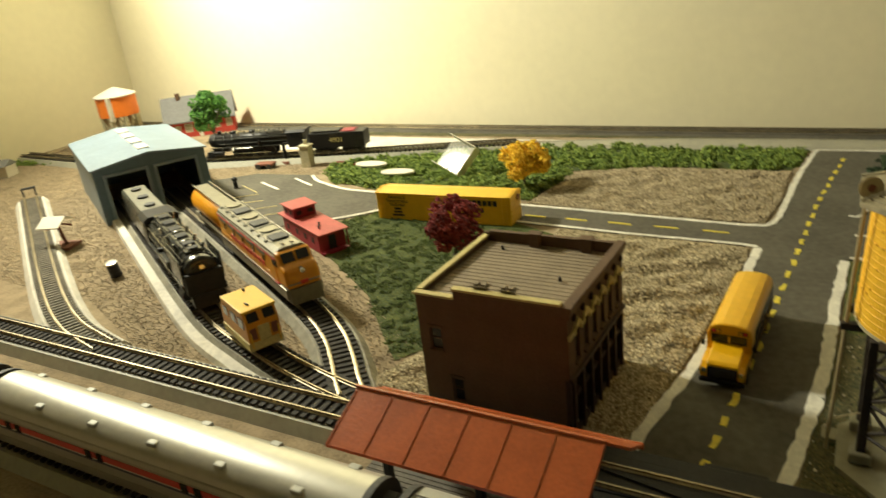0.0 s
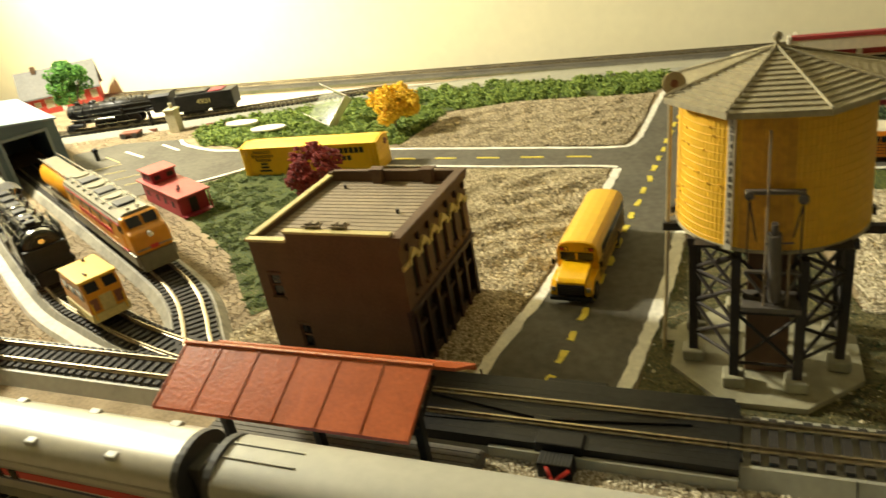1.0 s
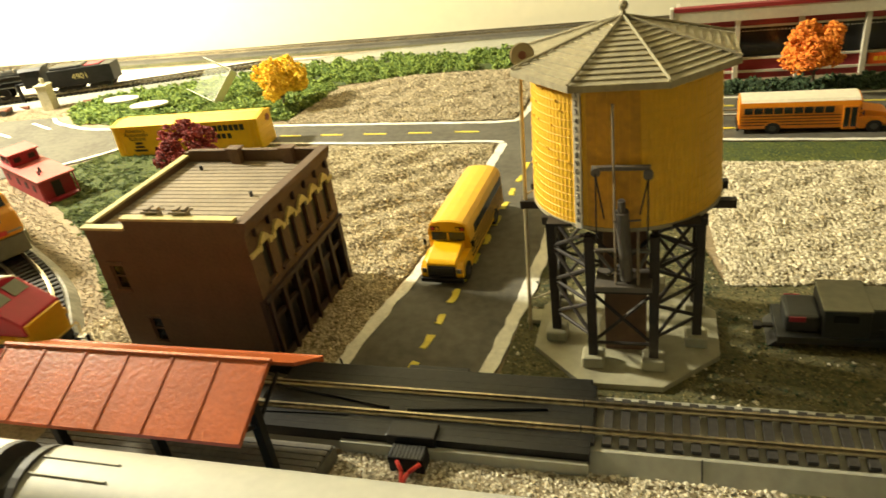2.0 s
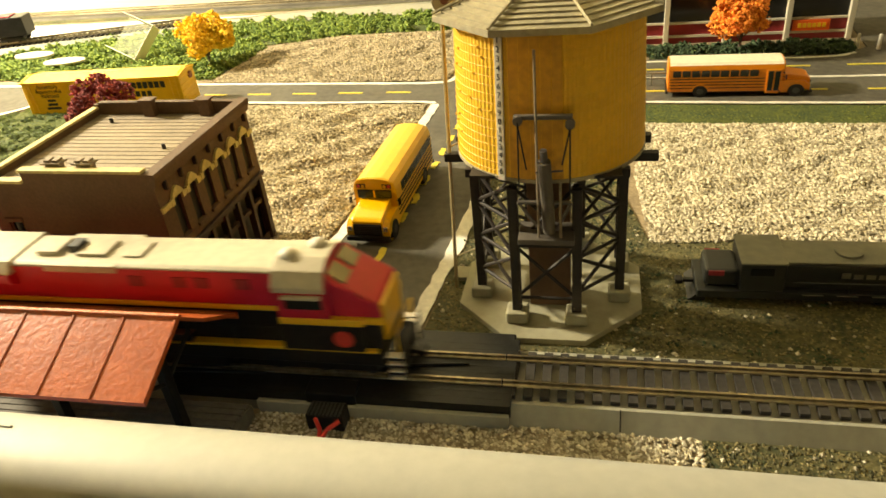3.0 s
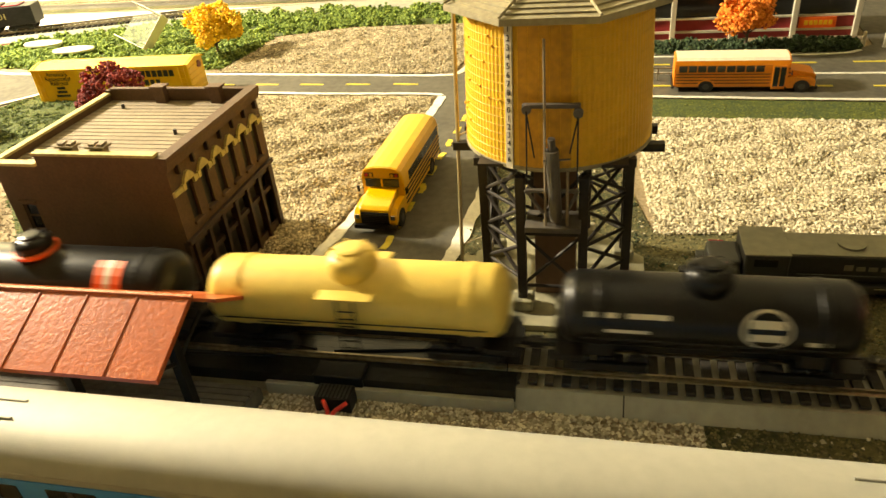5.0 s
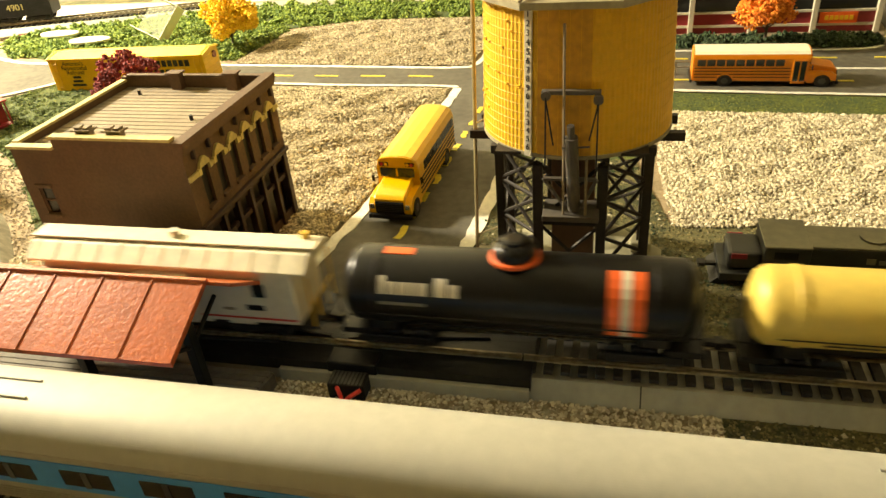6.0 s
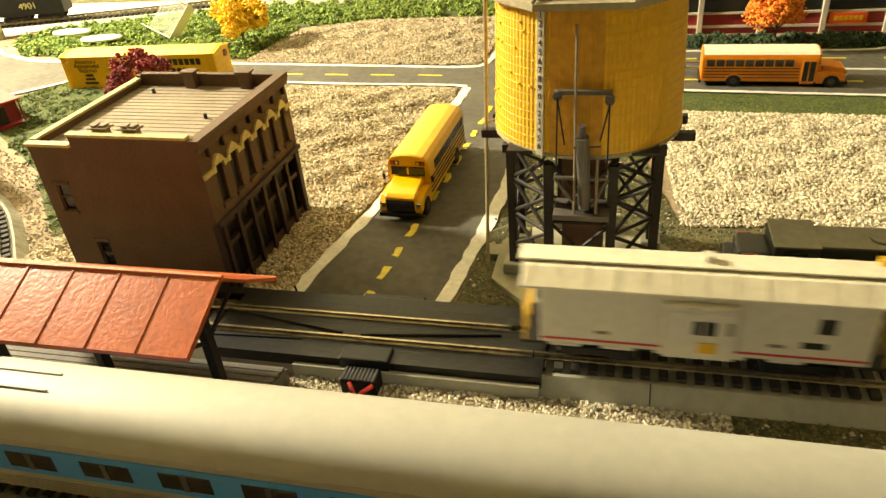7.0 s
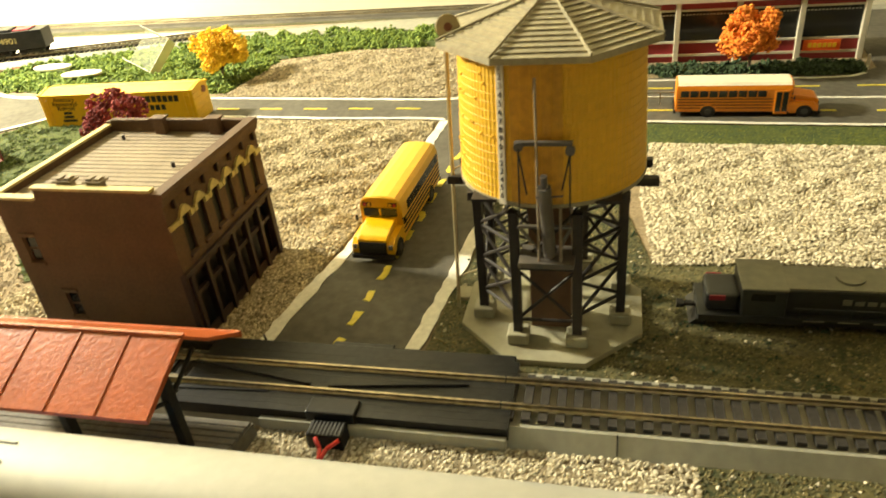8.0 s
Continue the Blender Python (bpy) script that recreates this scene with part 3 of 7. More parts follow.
def track(name, points, label, bed="bed", top=RAIL_TOP, singles=True, half=0.0185, pitch=0.0078, rails=True, ties=True, tie="sleeper"):
    t = tagged(new(name), label, "railway track", kind="structure")
    curve = glide(points, 0.005)
    zb = top - 0.0052
    part("roadbed", sweep(curve, [(-half - 0.006, 0.0), (-half, zb), (-0.0165, zb), (-0.0160, zb - 0.0012), (0.0160, zb - 0.0012), (0.0165, zb), (half, zb), (half + 0.006, 0.0)]), M[bed], t, "moulded grey plastic roadbed")
    if rails:
        for s in (-0.0088, 0.0088):
            z = top
            prof = [(s - 0.0016, z - 0.0026), (s + 0.0016, z - 0.0026), (s + 0.0014, z - 0.0020), (s + 0.0004, z - 0.0016), (s + 0.0005, z - 0.0008), (s + 0.0006, z), (s - 0.0006, z), (s - 0.0005, z - 0.0008), (s - 0.0004, z - 0.0016), (s - 0.0014, z - 0.0020)]
            part("rail", sweep(curve, prof), M["rail"], t, "nickel rail")
    length = np.cumsum([0] + [np.linalg.norm(b - a) for a, b in zip(curve, curve[1:])])
    bulk = bmesh.new()
    for d in np.arange(pitch / 2, length[-1] if ties else 0, pitch):
        i = min(max(np.searchsorted(length, d), 1), len(curve) - 1)
        p, q = curve[i - 1], curve[i]
        m = pose(*(p + (q - p) * (d - length[i - 1]) / (length[i] - length[i - 1])), top - 0.0052, 0, 0, math.degrees(math.atan2(q[1] - p[1], q[0] - p[0])))
        if singles:
            o = new("sleeper", SLEEPER)
            o.parent, o.matrix_basis = t, m
        else:
            box(bulk, -0.0016, -0.0155, 0, 0.0016, 0.0155, 0.0022, m)
    if singles or not ties:
        bulk.free()
    else:
        tagged(part("sleepers", bulk, M[tie], t), kind="stuff")
    return t


YM, YN = -0.0295, -0.134
track("main_track", [(-1.20, YM), (-0.3, YM), (0.147, YM)], "straight main line on grey plastic roadbed")
track("main_track", [(0.1478, YM), (0.4, YM), (0.66, YM)], "main line beyond the crossing on grey plastic roadbed")
track("passenger_track", [(-0.9, YN), (0.0, YN), (0.75, YN)], "passenger track under the silver coaches", singles=False)
track("shed_track", [(-0.86, 0.318), (-0.771, 0.268), (-0.539, 0.135), (-0.40, 0.058), (-0.32, 0.026), (-0.26, 0.006), (-0.19, -0.010), (-0.10, -0.020), (-0.02, -0.027)], "curving shed track with a plaster edge", bed="bed_dirty", top=0.0125, half=0.017)
track("shed_track", [(-0.82, 0.374), (-0.731, 0.325), (-0.45, 0.172), (-0.32, 0.099), (-0.268, 0.064), (-0.236, 0.034), (-0.214, 0.010), (-0.198, -0.006)], "curving shed track to the second stall", bed="bed_dirty", top=0.0125)
setting("plaster_edge", sweep(glide([(-0.78, 0.273), (-0.539, 0.135), (-0.40, 0.058), (-0.32, 0.026), (-0.275, 0.011)], 0.006), [(-0.0335, 0.0), (-0.0320, 0.0060), (-0.0232, 0.0078), (-0.0232, 0.0)]), M["plaster"], "rough white plaster bank beside the shed track")
track("siding_track", [(-1.05, 0.285), (-0.87, 0.18), (-0.72, 0.093), (-0.606, 0.030), (-0.53, -0.004), (-0.46, -0.022)], "old siding with worn rails ending at a bumper", bed="plaster", top=0.0128, singles=False, tie="sleeper_grey")
track("back_track", [(-1.40, 0.50), (-1.15, 0.485), (-0.98, 0.495), (-0.88, 0.522), (-0.593, 0.608), (-0.42, 0.662), (-0.36, 0.678)], "back line curving beside the shrubs", singles=False)
track("back_roadbed", [(-0.36, 0.678), (-0.20, 0.712), (0.1, 0.727), (0.6, 0.727), (1.25, 0.727)], "bare pale grey roadbed along the wall", ties=False, rails=False, top=0.010)
track("back_track", [(-1.40, 0.785), (-0.5, 0.785), (0.4, 0.785), (1.25, 0.785)], "dark weathered line against the wall", bed="asphalt", singles=False, top=0.0085, ties=False)


for x in (0.2005, 0.43):  # where two lengths of roadbed meet
    setting("roadbed_joint", prism([(YM - 0.0247, 0.0), (YM - 0.0187, 0.0091), (YM - 0.0183, 0.0091), (YM - 0.0243, 0.0)], x, x + 0.0006), M["dark"], "dark joint between two roadbed lengths")


# ---- the crossing and the switch boxes ----
cr = tagged(new("level_crossing"), "black plastic turnout panel across the road end", "crossing", kind="structure")
zt = RAIL_TOP - 0.0022
for y0, y1, z0, z1 in ((-0.0072, 0.0072, 0.006, zt), (-0.0235, -0.0106, 0.005, zt - 0.0003), (0.0106, 0.0235, 0.004, zt - 0.0003)):
    n = 3
    for i in range(n):  # long planks with hairline joints
        a, b = y0 + (y1 - y0) * i / n, y0 + (y1 - y0) * (i + 1) / n
        part("panel", boxes((-0.018, YM + a, z0, 0.1525, YM + b - 0.00008, z1)), M["black_matt"], cr)
part("edge_plank", boxes((-0.045, YM + 0.0237, 0.0, 0.15, YM + 0.030, 0.010), bevel=0.0005), M["black_matt"], cr)
part("ramp", boxes((0.048, YM + 0.0305, 0.0, 0.083, YM + 0.036, 0.0075), bevel=0.0006), M["black_matt"], cr)
part("guard_rail", rods(((-0.02, YM + 0.0065, zt + 0.0006), (0.05, YM - 0.0050, zt + 0.0006), 0.0007), ((0.06, YM - 0.0055, zt + 0.0006), (0.13, YM + 0.0030, zt + 0.0006), 0.0007), ((-0.02, YM - 0.014, zt), (0.03, YM - 0.0115, zt), 0.0007)), M["black"], cr)
part("front_kerb", boxes((0.03, YM - 0.0265, 0.0, 0.152, YM - 0.0238, 0.0075), bevel=0.0005), M["bed"], cr, "grey plastic kerb")

sb = thing("switch_motor", pose(0.0675, -0.0525, 0.0), "black ribbed switch motor box with red wires", "switch motor")
part("cover", boxes((-0.0125, -0.002, 0.0, 0.0125, 0.009, 0.0135), bevel=0.0008), M["black"], sb)
part("terminal_box", boxes((-0.009, -0.0125, 0.0, 0.009, -0.0025, 0.0095), bevel=0.0008), M["black"], sb)
for i in range(9):
    part("rib", boxes((-0.0082 + 0.0019 * i, -0.012, 0.0095, -0.0073 + 0.0019 * i, -0.003, 0.0098)), M["rubber"], sb)
for a in (((-0.004, -0.0125, 0.008), (-0.0005, -0.017, 0.006), (0.001, -0.026, 0.0015)), ((0.008, -0.013, 0.008), (0.003, -0.0175, 0.0065), (-0.001, -0.026, 0.0015))):
    bm = bmesh.new()
    for p, q in zip(a, a[1:]):
        rod(bm, p, q, 0.0011, 8)
    part("wire", bm, M["wire"], sb, "red insulated wire", smooth=True)
sp = thing("signal_stub", pose(0.010, 0.002, 0), "thin dark rod standing at the road edge", "rod")
part("rod", rods(((0, 0, 0), (-0.002, 0.0, 0.012), 0.0006)), M["black"], sp)

# ---- station platform and shelter ----
pf = thing("station_platform", pose(0, 0, 0), "grey weathered plank platform beside the track", "platform")
part("base", prism([(-0.140, -0.0605), (0.030, -0.0605), (0.022, -0.0995), (-0.140, -0.0995)], 0, 0.0085, "z"), M["deck"], pf)
for i in range(10):
    y = -0.0985 + 0.0038 * i
    part("plank", boxes((-0.139, y, 0.0085, 0.0225 + 0.0007 * i, y + 0.0034, 0.0098), bevel=0.0003), M["deck"], pf)
sh = thing("platform_shelter", pose(0, 0, 0.0098), "orange-red ribbed gable shelter roof on dark posts", "shelter")
RX0, RX1, RY, RZ = -0.139, 0.0130, -0.067, 0.056
part("roof_slope", prism([(RY, RZ), (RY - 0.0365, RZ - 0.0155), (RY - 0.0365, RZ - 0.0175), (RY, RZ - 0.002)], RX0, RX1), M["shelter"], sh, "orange-red roof slope")
part("roof_slope", prism([(RY, RZ), (RY, RZ - 0.002), (RY + 0.024, RZ - 0.0175), (RY + 0.024, RZ - 0.0155)], RX0, RX1 + 0.012), M["shelter"], sh, "orange-red roof slope")
for i in range(7):
    x = RX0 + 0.0008 + (RX1 - RX0 - 0.0016) * i / 6
    part("rib", prism([(RY - 0.0367, RZ - 0.0155), (RY - 0.0367, RZ - 0.0150), (RY, RZ + 0.0005), (RY, RZ)], x - 0.00045, x + 0.00045), M["shelter"], sh)
part("ridge", boxes((RX0 - 0.001, RY - 0.001, RZ - 0.0006, RX1 + 0.001, RY + 0.0012, RZ + 0.0012), bevel=0.0004), M["shelter"], sh)
part("eave", boxes((RX0 - 0.0005, RY + 0.0232, RZ - 0.0185, RX1 + 0.0125, RY + 0.0248, RZ - 0.0150), bevel=0.0004), M["shelter"], sh)
for x in (0.007, -0.054, -0.115):
    post = part("post", boxes((x - 0.0022, -0.0835, 0, x + 0.0022, -0.0785, 0.0445), bevel=0.0004), M["black_matt"], sh, "dark timber post")
    part("bracket", rods(((x, -0.081, 0.030), (x, -0.097, 0.039), 0.0011), ((x, -0.081, 0.030), (x, -0.056, 0.040), 0.0011)), M["black_matt"], post)
part("beam", boxes((RX0 + 0.004, -0.0825, 0.0425, RX1 - 0.004, -0.0795, 0.0465)), M["black_matt"], sh)

# ---- silver coaches ----
def coach(x0, x1, bands, fittings, label):
    L = x1 - x0
    c = thing("passenger_coach", pose((x0 + x1) / 2, YN, RAIL_TOP), label, "railway coach", "silver coaches on the passenger track")
    h = L / 2
    w = 0.0185
    arc = [(w * math.cos(a), 0.0340 + 0.0125 * math.sin(a) ** 0.8) for a in np.linspace(0, math.pi, 61)]
    part("roof", prism(arc + [(-w, 0.033), (w, 0.033)], -h + 0.003, h - 0.003), M["silver_bright" if fittings == "vents" else "silver"], c, "plain silver arched roof", smooth=False)
    if fittings != "vents":
        for i in range(16):
            a = math.pi * (0.52 + 0.022 * i)
            y, z = w * math.cos(a), 0.0340 + 0.0124 * math.sin(a) ** 0.8
            part("roof_flute", rods(((-h + 0.07, y, z), (h - 0.01, y, z), 0.00007), seg=5), M["silver"], c)
    part("side", boxes((-h + 0.003, -w - 0.0004, 0.006, h - 0.003, w + 0.0004, 0.0335), bevel=0.0006), M["silver_paint"], c, "silver fluted side")
    for i in range(5):
        part("flute", boxes((-h + 0.004, -w - 0.0009, 0.0072 + 0.0013 * i, h - 0.004, -w - 0.0003, 0.0078 + 0.0013 * i)), M["silver_paint"], c)
    for nm, z0, z1, lab in bands:
        part("stripe", boxes((-h + 0.004, -w - 0.0008, z0, h - 0.004, w + 0.0008, z1)), M[nm], c, lab)
    if fittings == "vents":  # a few small paired windows
        for i in range(int(L / 0.085)):
            for q in (-0.0055, 0.0055):
                x = -h + 0.035 + 0.085 * i + q
                part("window", boxes((x - 0.0028, -w - 0.0014, 0.0215, x + 0.0028, -w - 0.0005, 0.0275), bevel=0.0003), M["glass"], c, "small dark window")
        part("letter_board", boxes((-h + 0.004, -w - 0.0007, 0.0292, h - 0.004, -w - 0.0002, 0.0325)), M["silver_bright"], c, "smooth silver letter board")
    n = 0 if fittings == "vents" else int(L / 0.034)
    for i in range(n):
        x = -h + 0.02 + (L - 0.04) * (i + 0.5) / n
        win = part("window", boxes((x - 0.0105, -w - 0.0012, 0.0195, x + 0.0105, -w - 0.0005, 0.0275), bevel=0.0003), M["glass"], c, "dark tinted window")
        part("pillar", boxes((x - 0.0012, -w - 0.0015, 0.0195, x + 0.0012, -w - 0.0011, 0.0275)), M["rubber"], win)
    for e in (-h, h):
        s = 1 if e > 0 else -1
        part("diaphragm", prism([(0.0188 * math.cos(a), 0.0335 + 0.0150 * math.sin(a)) for a in np.linspace(0, math.pi, 15)] + [(-0.0188, 0.008), (0.0188, 0.008)], e - s * 0.003, e + s * 0.0008), M["rubber"], c, "dark rubber coach end")
        part("gangway", boxes((min(e, e + s * 0.0075), -0.009, 0.006, max(e, e + s * 0.0075), 0.009, 0.040), bevel=0.001), M["rubber"], c)
        for q in (-0.013, 0.013):
            x = e - s * 0.05
            part("wheel", rods(((x + q, -0.009, 0.0052), (x + q, -0.0065, 0.0052), 0.0052), ((x + q, 0.0065, 0.0052), (x + q, 0.009, 0.0052), 0.0052), seg=16), M["black"], c)
        part("truck_frame", boxes((e - s * 0.05 - 0.02, -0.0125, 0.0035, e - s * 0.05 + 0.02, 0.0125, 0.0075), bevel=0.0008), M["black"], c)
    if fittings == "vents":
        for i in range(int(L / 0.054) + 1):
            for y, z in ((0.0125, 0.0415), (-0.0125, 0.0415)):
                x = h - 0.022 - 0.054 * i - (0.018 if y < 0 else 0)
                part("roof_vent", boxes((x - 0.0036, y - 0.0024, z, x + 0.0036, y + 0.0024, z + 0.0034), bevel=0.0009), M["silver"], c, "small silver roof vent")
    else:
        for e in (-1, 1):
            for y in (0.0045, -0.0045):
                part("roof_pipe", rods(((e * (h - 0.004), y, 0.0464), (e * (h - 0.042), y, 0.0464), 0.0006)), M["silver"], c)
            for k in range(2):
                part("roof_vent", boxes((e * (h - 0.042) + 0.009 * k - 0.003, -0.0135, 0.0405, e * (h - 0.042) + 0.009 * k + 0.003, -0.0105, 0.0425), bevel=0.0005), M["silver"], c)
    return c


RWB = [("red_band", 0.0225, 0.0270, "red stripe"), ("offwhite", 0.0217, 0.0225, "white stripe"), ("blue_band", 0.0198, 0.0217, "navy stripe")]
coach(-0.403, -0.082, RWB, "vents", "silver coach with red white and navy stripes")
coach(-0.066, 0.306, [("sky_band", 0.0165, 0.0305, "light blue window band")], "pipes", "silver coach with a light blue window band")
coach(-0.74, -0.421, RWB, "vents", "silver coach with red white and navy stripes")

# ---- brown brick corner store ----
bw, bd, bh = 0.1070, 0.1065, 0.0968
bld = thing("brick_building", pose(-0.1385, 0.0065, 0, 0, 0, -1.5), "two-storey brown brick shop with cream window hoods and flat roof", "building")
T = 0.003
holes = [(0.0080, 0.0525, 0.0170, 0.0690), (0.0215, 0.0145, 0.0300, 0.0320)]
front = part("wall", holed(bw - T, bh - 0.004, T, holes), M["brick"], bld, "plain brown side wall with two small windows")
for x0, z0, x1, z1 in holes:
    w = part("window", boxes((x0, 0.0018, z0, x1, 0.0026, z1)), M["glass"], bld, "dark window")
    part("frame", boxes((x0, 0.0012, (z0 + z1) / 2 - 0.0005, x1, 0.0022, (z0 + z1) / 2 + 0.0005), (x0, 0.0012, z0, x0 + 0.0008, 0.0022, z1), (x1 - 0.0008, 0.0012, z0, x1, 0.0022, z1)), M["brick"], w)
    part("sill", boxes((x0 - 0.0012, -0.0014, z0 - 0.002, x1 + 0.0012, 0.0004, z0), bevel=0.0003), M["brick"], w)
    part("lintel", boxes((x0 - 0.0012, -0.0010, z1, x1 + 0.0012, 0.0004, z1 + 0.0024), bevel=0.0003), M["brick"], w)
part("wall", boxes((0, bd - T, 0, bw - T, bd, bh)), M["brick"], bld, "brown rear wall")
part("wall", boxes((0, T, 0, T, bd - T, bh - 0.003)), M["brick"], bld, "brown blank side wall")
# the shop front faces the road
fac = pose(bw, 0, 0, 0, 0, 90)
ups = [(0.0115 + 0.0158 * i, 0.0555, 0.0193 + 0.0158 * i, 0.0790) for i in range(6)]
low = [(0.006 + 0.0160 * i, 0.002, 0.0195 + 0.0160 * i, 0.030) for i in range(6)] + [(0.006 + 0.0160 * i, 0.033, 0.0195 + 0.0160 * i, 0.043) for i in range(6)]
part("shopfront_wall", holed(bd, 0.048, T, low, m=fac @ pose(0, 0, 0)), M["brick_dark"], bld, "dark brown shop front with tall openings")
part("shopfront_wall", holed(bd, bh - 0.048, T, [(a, b - 0.048, c, d - 0.048) for a, b, c, d in ups], m=fac @ pose(0, 0, 0.048)), M["brick"], bld, "brown upper wall with six tall windows")
# added black sheet: paints the unlit inside behind the shop openings
part("inside_shade_sheet", boxes((bw - 0.006, T + 0.001, 0.001, bw - 0.0055, bd - T - 0.001, bh - 0.014)), M["dark"], bld)
part("belt_course", boxes((bw - 0.001, -0.0005, 0.0465, bw + 0.0022, bd + 0.0005, 0.0495), bevel=0.0004), M["brick_dark"], bld)
for i in range(6):
    a, b, c, d = ups[i]
    w = part("window", boxes((bw - 0.0026, a, b, bw - 0.0020, c, d)), M["dark"], bld, "tall dark sash window")
    m = (a + c) / 2
    part("window_hood", prism([(a - 0.0030, d - 0.0032), (a - 0.0030, d + 0.0004), (a - 0.0016, d + 0.0004), (a - 0.0006, d + 0.0026), (m - 0.0012, d + 0.0056), (m + 0.0012, d + 0.0056), (c + 0.0006, d + 0.0026), (c + 0.0016, d + 0.0004), (c + 0.0030, d + 0.0004), (c + 0.0030, d - 0.0032), (c + 0.0004, d - 0.0032), (c + 0.0002, d + 0.0004), (a - 0.0002, d + 0.0004), (a - 0.0004, d - 0.0032)], bw - 0.0004, bw + 0.0016), M["cream"], w, "cream painted window hood")
    part("sill", boxes((bw - 0.0003, a - 0.001, b - 0.0018, bw + 0.0016, c + 0.001, b), bevel=0.0003), M["brick"], w)
    if i < 5:
        part("string_course", boxes((bw - 0.0003, c + 0.0030, d - 0.0030, bw + 0.0012, ups[i + 1][0] - 0.0030, d - 0.0004)), M["cream"], bld, "cream string course")
for y0, y1 in ((0.0, 0.0094), (bd - 0.0070, bd)):
    part("string_course", boxes((bw - 0.0003, y0, 0.0760, bw + 0.0012, y1, 0.0788)), M["cream"], bld, "cream string course")
for i in range(7):
    y = 0.0045 + 0.0160 * i
    part("pilaster", boxes((bw - 0.0005, y - 0.0016, 0, bw + 0.0018, y + 0.0016, 0.0460), bevel=0.0003), M["brick_dark"], bld)
part("stall_riser", boxes((bw - 0.0015, 0.004, 0.002, bw - 0.0003, bd - 0.004, 0.007)), M["brick_dark"], bld)
cor = part("cornice", prism([(bw - 0.003, bh - 0.006), (bw + 0.0012, bh - 0.006), (bw + 0.0030, bh - 0.0005), (bw + 0.0030, bh + 0.0022), (bw - 0.0035, bh + 0.0022)], -0.001, bd + 0.001, "y"), M["brick"], bld, "projecting brown cornice")
for i in range(7):
    y = 0.008 + 0.0153 * i
    part("bracket", boxes((bw, y - 0.0008, bh - 0.0105, bw + 0.0026, y + 0.0008, bh - 0.0055), bevel=0.0003), M["brick_dark"], cor)
part("parapet", boxes((0.030, -0.0008, bh - 0.004, bw - 0.0036, T, bh + 0.0025)), M["brick"], bld)
part("coping", boxes((0.029, -0.0014, bh + 0.0025, bw - 0.0036, T + 0.0008, bh + 0.0042), bevel=0.0003), M["cream"], bld, "cream coping on the front parapet")
part("coping", boxes((-0.0012, -0.0014, bh - 0.004, 0.0288, T + 0.0008, bh - 0.0022), bevel=0.0003), M["cream"], bld, "cream coping")
part("coping", boxes((-0.0012, T + 0.001, bh - 0.003, T + 0.0006, bd + 0.0008, bh - 0.0014), bevel=0.0003), M["cream"], bld, "cream coping")
part("coping", boxes((T + 0.001, bd - T - 0.0004, bh, bw - 0.004, bd + 0.0008, bh + 0.0015), bevel=0.0003), M["brick"], bld)
part("roof_deck", boxes((T, T, bh - 0.010, bw - 0.0036, bd - T, bh - 0.0075)), M["roof_grey"], bld, "grey-brown planked flat roof")
for i in range(19):
    y = T + 0.001 + 0.00532 * i
    part("roof_plank", boxes((T + 0.0003, y, bh - 0.0075, bw - 0.0040, y + 0.0047, bh - 0.0066), bevel=0.0002), M["roof_grey"], bld)
for x, y in ((0.0435, bd - 0.0055), (0.0835, bd - 0.0055)):
    ch = part("chimney", boxes((x - 0.0038, y - 0.0026, bh - 0.008, x + 0.0038, y + 0.0026, bh + 0.0036), bevel=0.0003), M["brick"], bld, "brown rear chimney")
    part("chimney_cap", boxes((x - 0.0052, y - 0.0038, bh + 0.0036, x + 0.0052, y + 0.0038, bh + 0.0047), bevel=0.0003), M["brick"], ch)
for x in (0.0475, 0.0665):
    ch = part("chimney", boxes((x - 0.0042, T + 0.001, bh - 0.008, x + 0.0042, T + 0.0055, bh + 0.0052), bevel=0.0003), M["roof_grey"], bld, "low double chimney")
    part("chimney_cap", boxes((x - 0.006, T + 0.0, bh + 0.0052, x + 0.006, T + 0.0065, bh + 0.0062), (x - 0.0042, T + 0.001, bh + 0.0062, x - 0.001, T + 0.0055, bh + 0.0075), (x + 0.001, T + 0.001, bh + 0.0062, x + 0.0042, T + 0.0055, bh + 0.0075)), M["roof_grey"], ch)
for x, y in ((0.022, 0.089), (0.083, 0.050)):
    part("roof_pipe", rods(((x, y, bh - 0.008), (x, y, bh - 0.0035), 0.0011)), M["dark"], bld)

# ---- yellow water tower ----
TX, TY = 0.164, 0.064
tw = thing("water_tower", pose(TX, TY, 0), "yellow round water tank on dark timber legs with grey roof", "water tower")


def octagon(ap, turn=22.5):
    r = ap / math.cos(math.pi / 8)
    return [(r * math.cos(math.radians(turn + 45 * i)), r * math.sin(math.radians(turn + 45 * i))) for i in range(8)]


slab = prism([(x, y - 0.010) for x, y in octagon(0.0495)], 0.0, 0.0042, "z", bevel=0.0004)
part("slab", slab, M["slab"], tw, "pale concrete octagonal base slab")
part("slab_step", boxes((-0.058, -0.005, 0, -0.0485, 0.007, 0.0035), bevel=0.0004), M["slab"], tw)
LEGS = [(x, y - 0.005) for x, y in octagon(0.0375)]
LT = 0.0830
for x, y in LEGS:
    leg = part("leg", boxes((x - 0.0024, y - 0.0024, 0.010, x + 0.0024, y + 0.0024, LT), bevel=0.0003), M["timber"], tw, "dark timber leg")
    part("footing", prism([(x - 0.0058, y - 0.0058), (x + 0.0058, y - 0.0058), (x + 0.0058, y + 0.0058), (x - 0.0058, y + 0.0058)], 0.0042, 0.011, "z", bevel=0.0012), M["slab"], leg, "grey concrete footing")
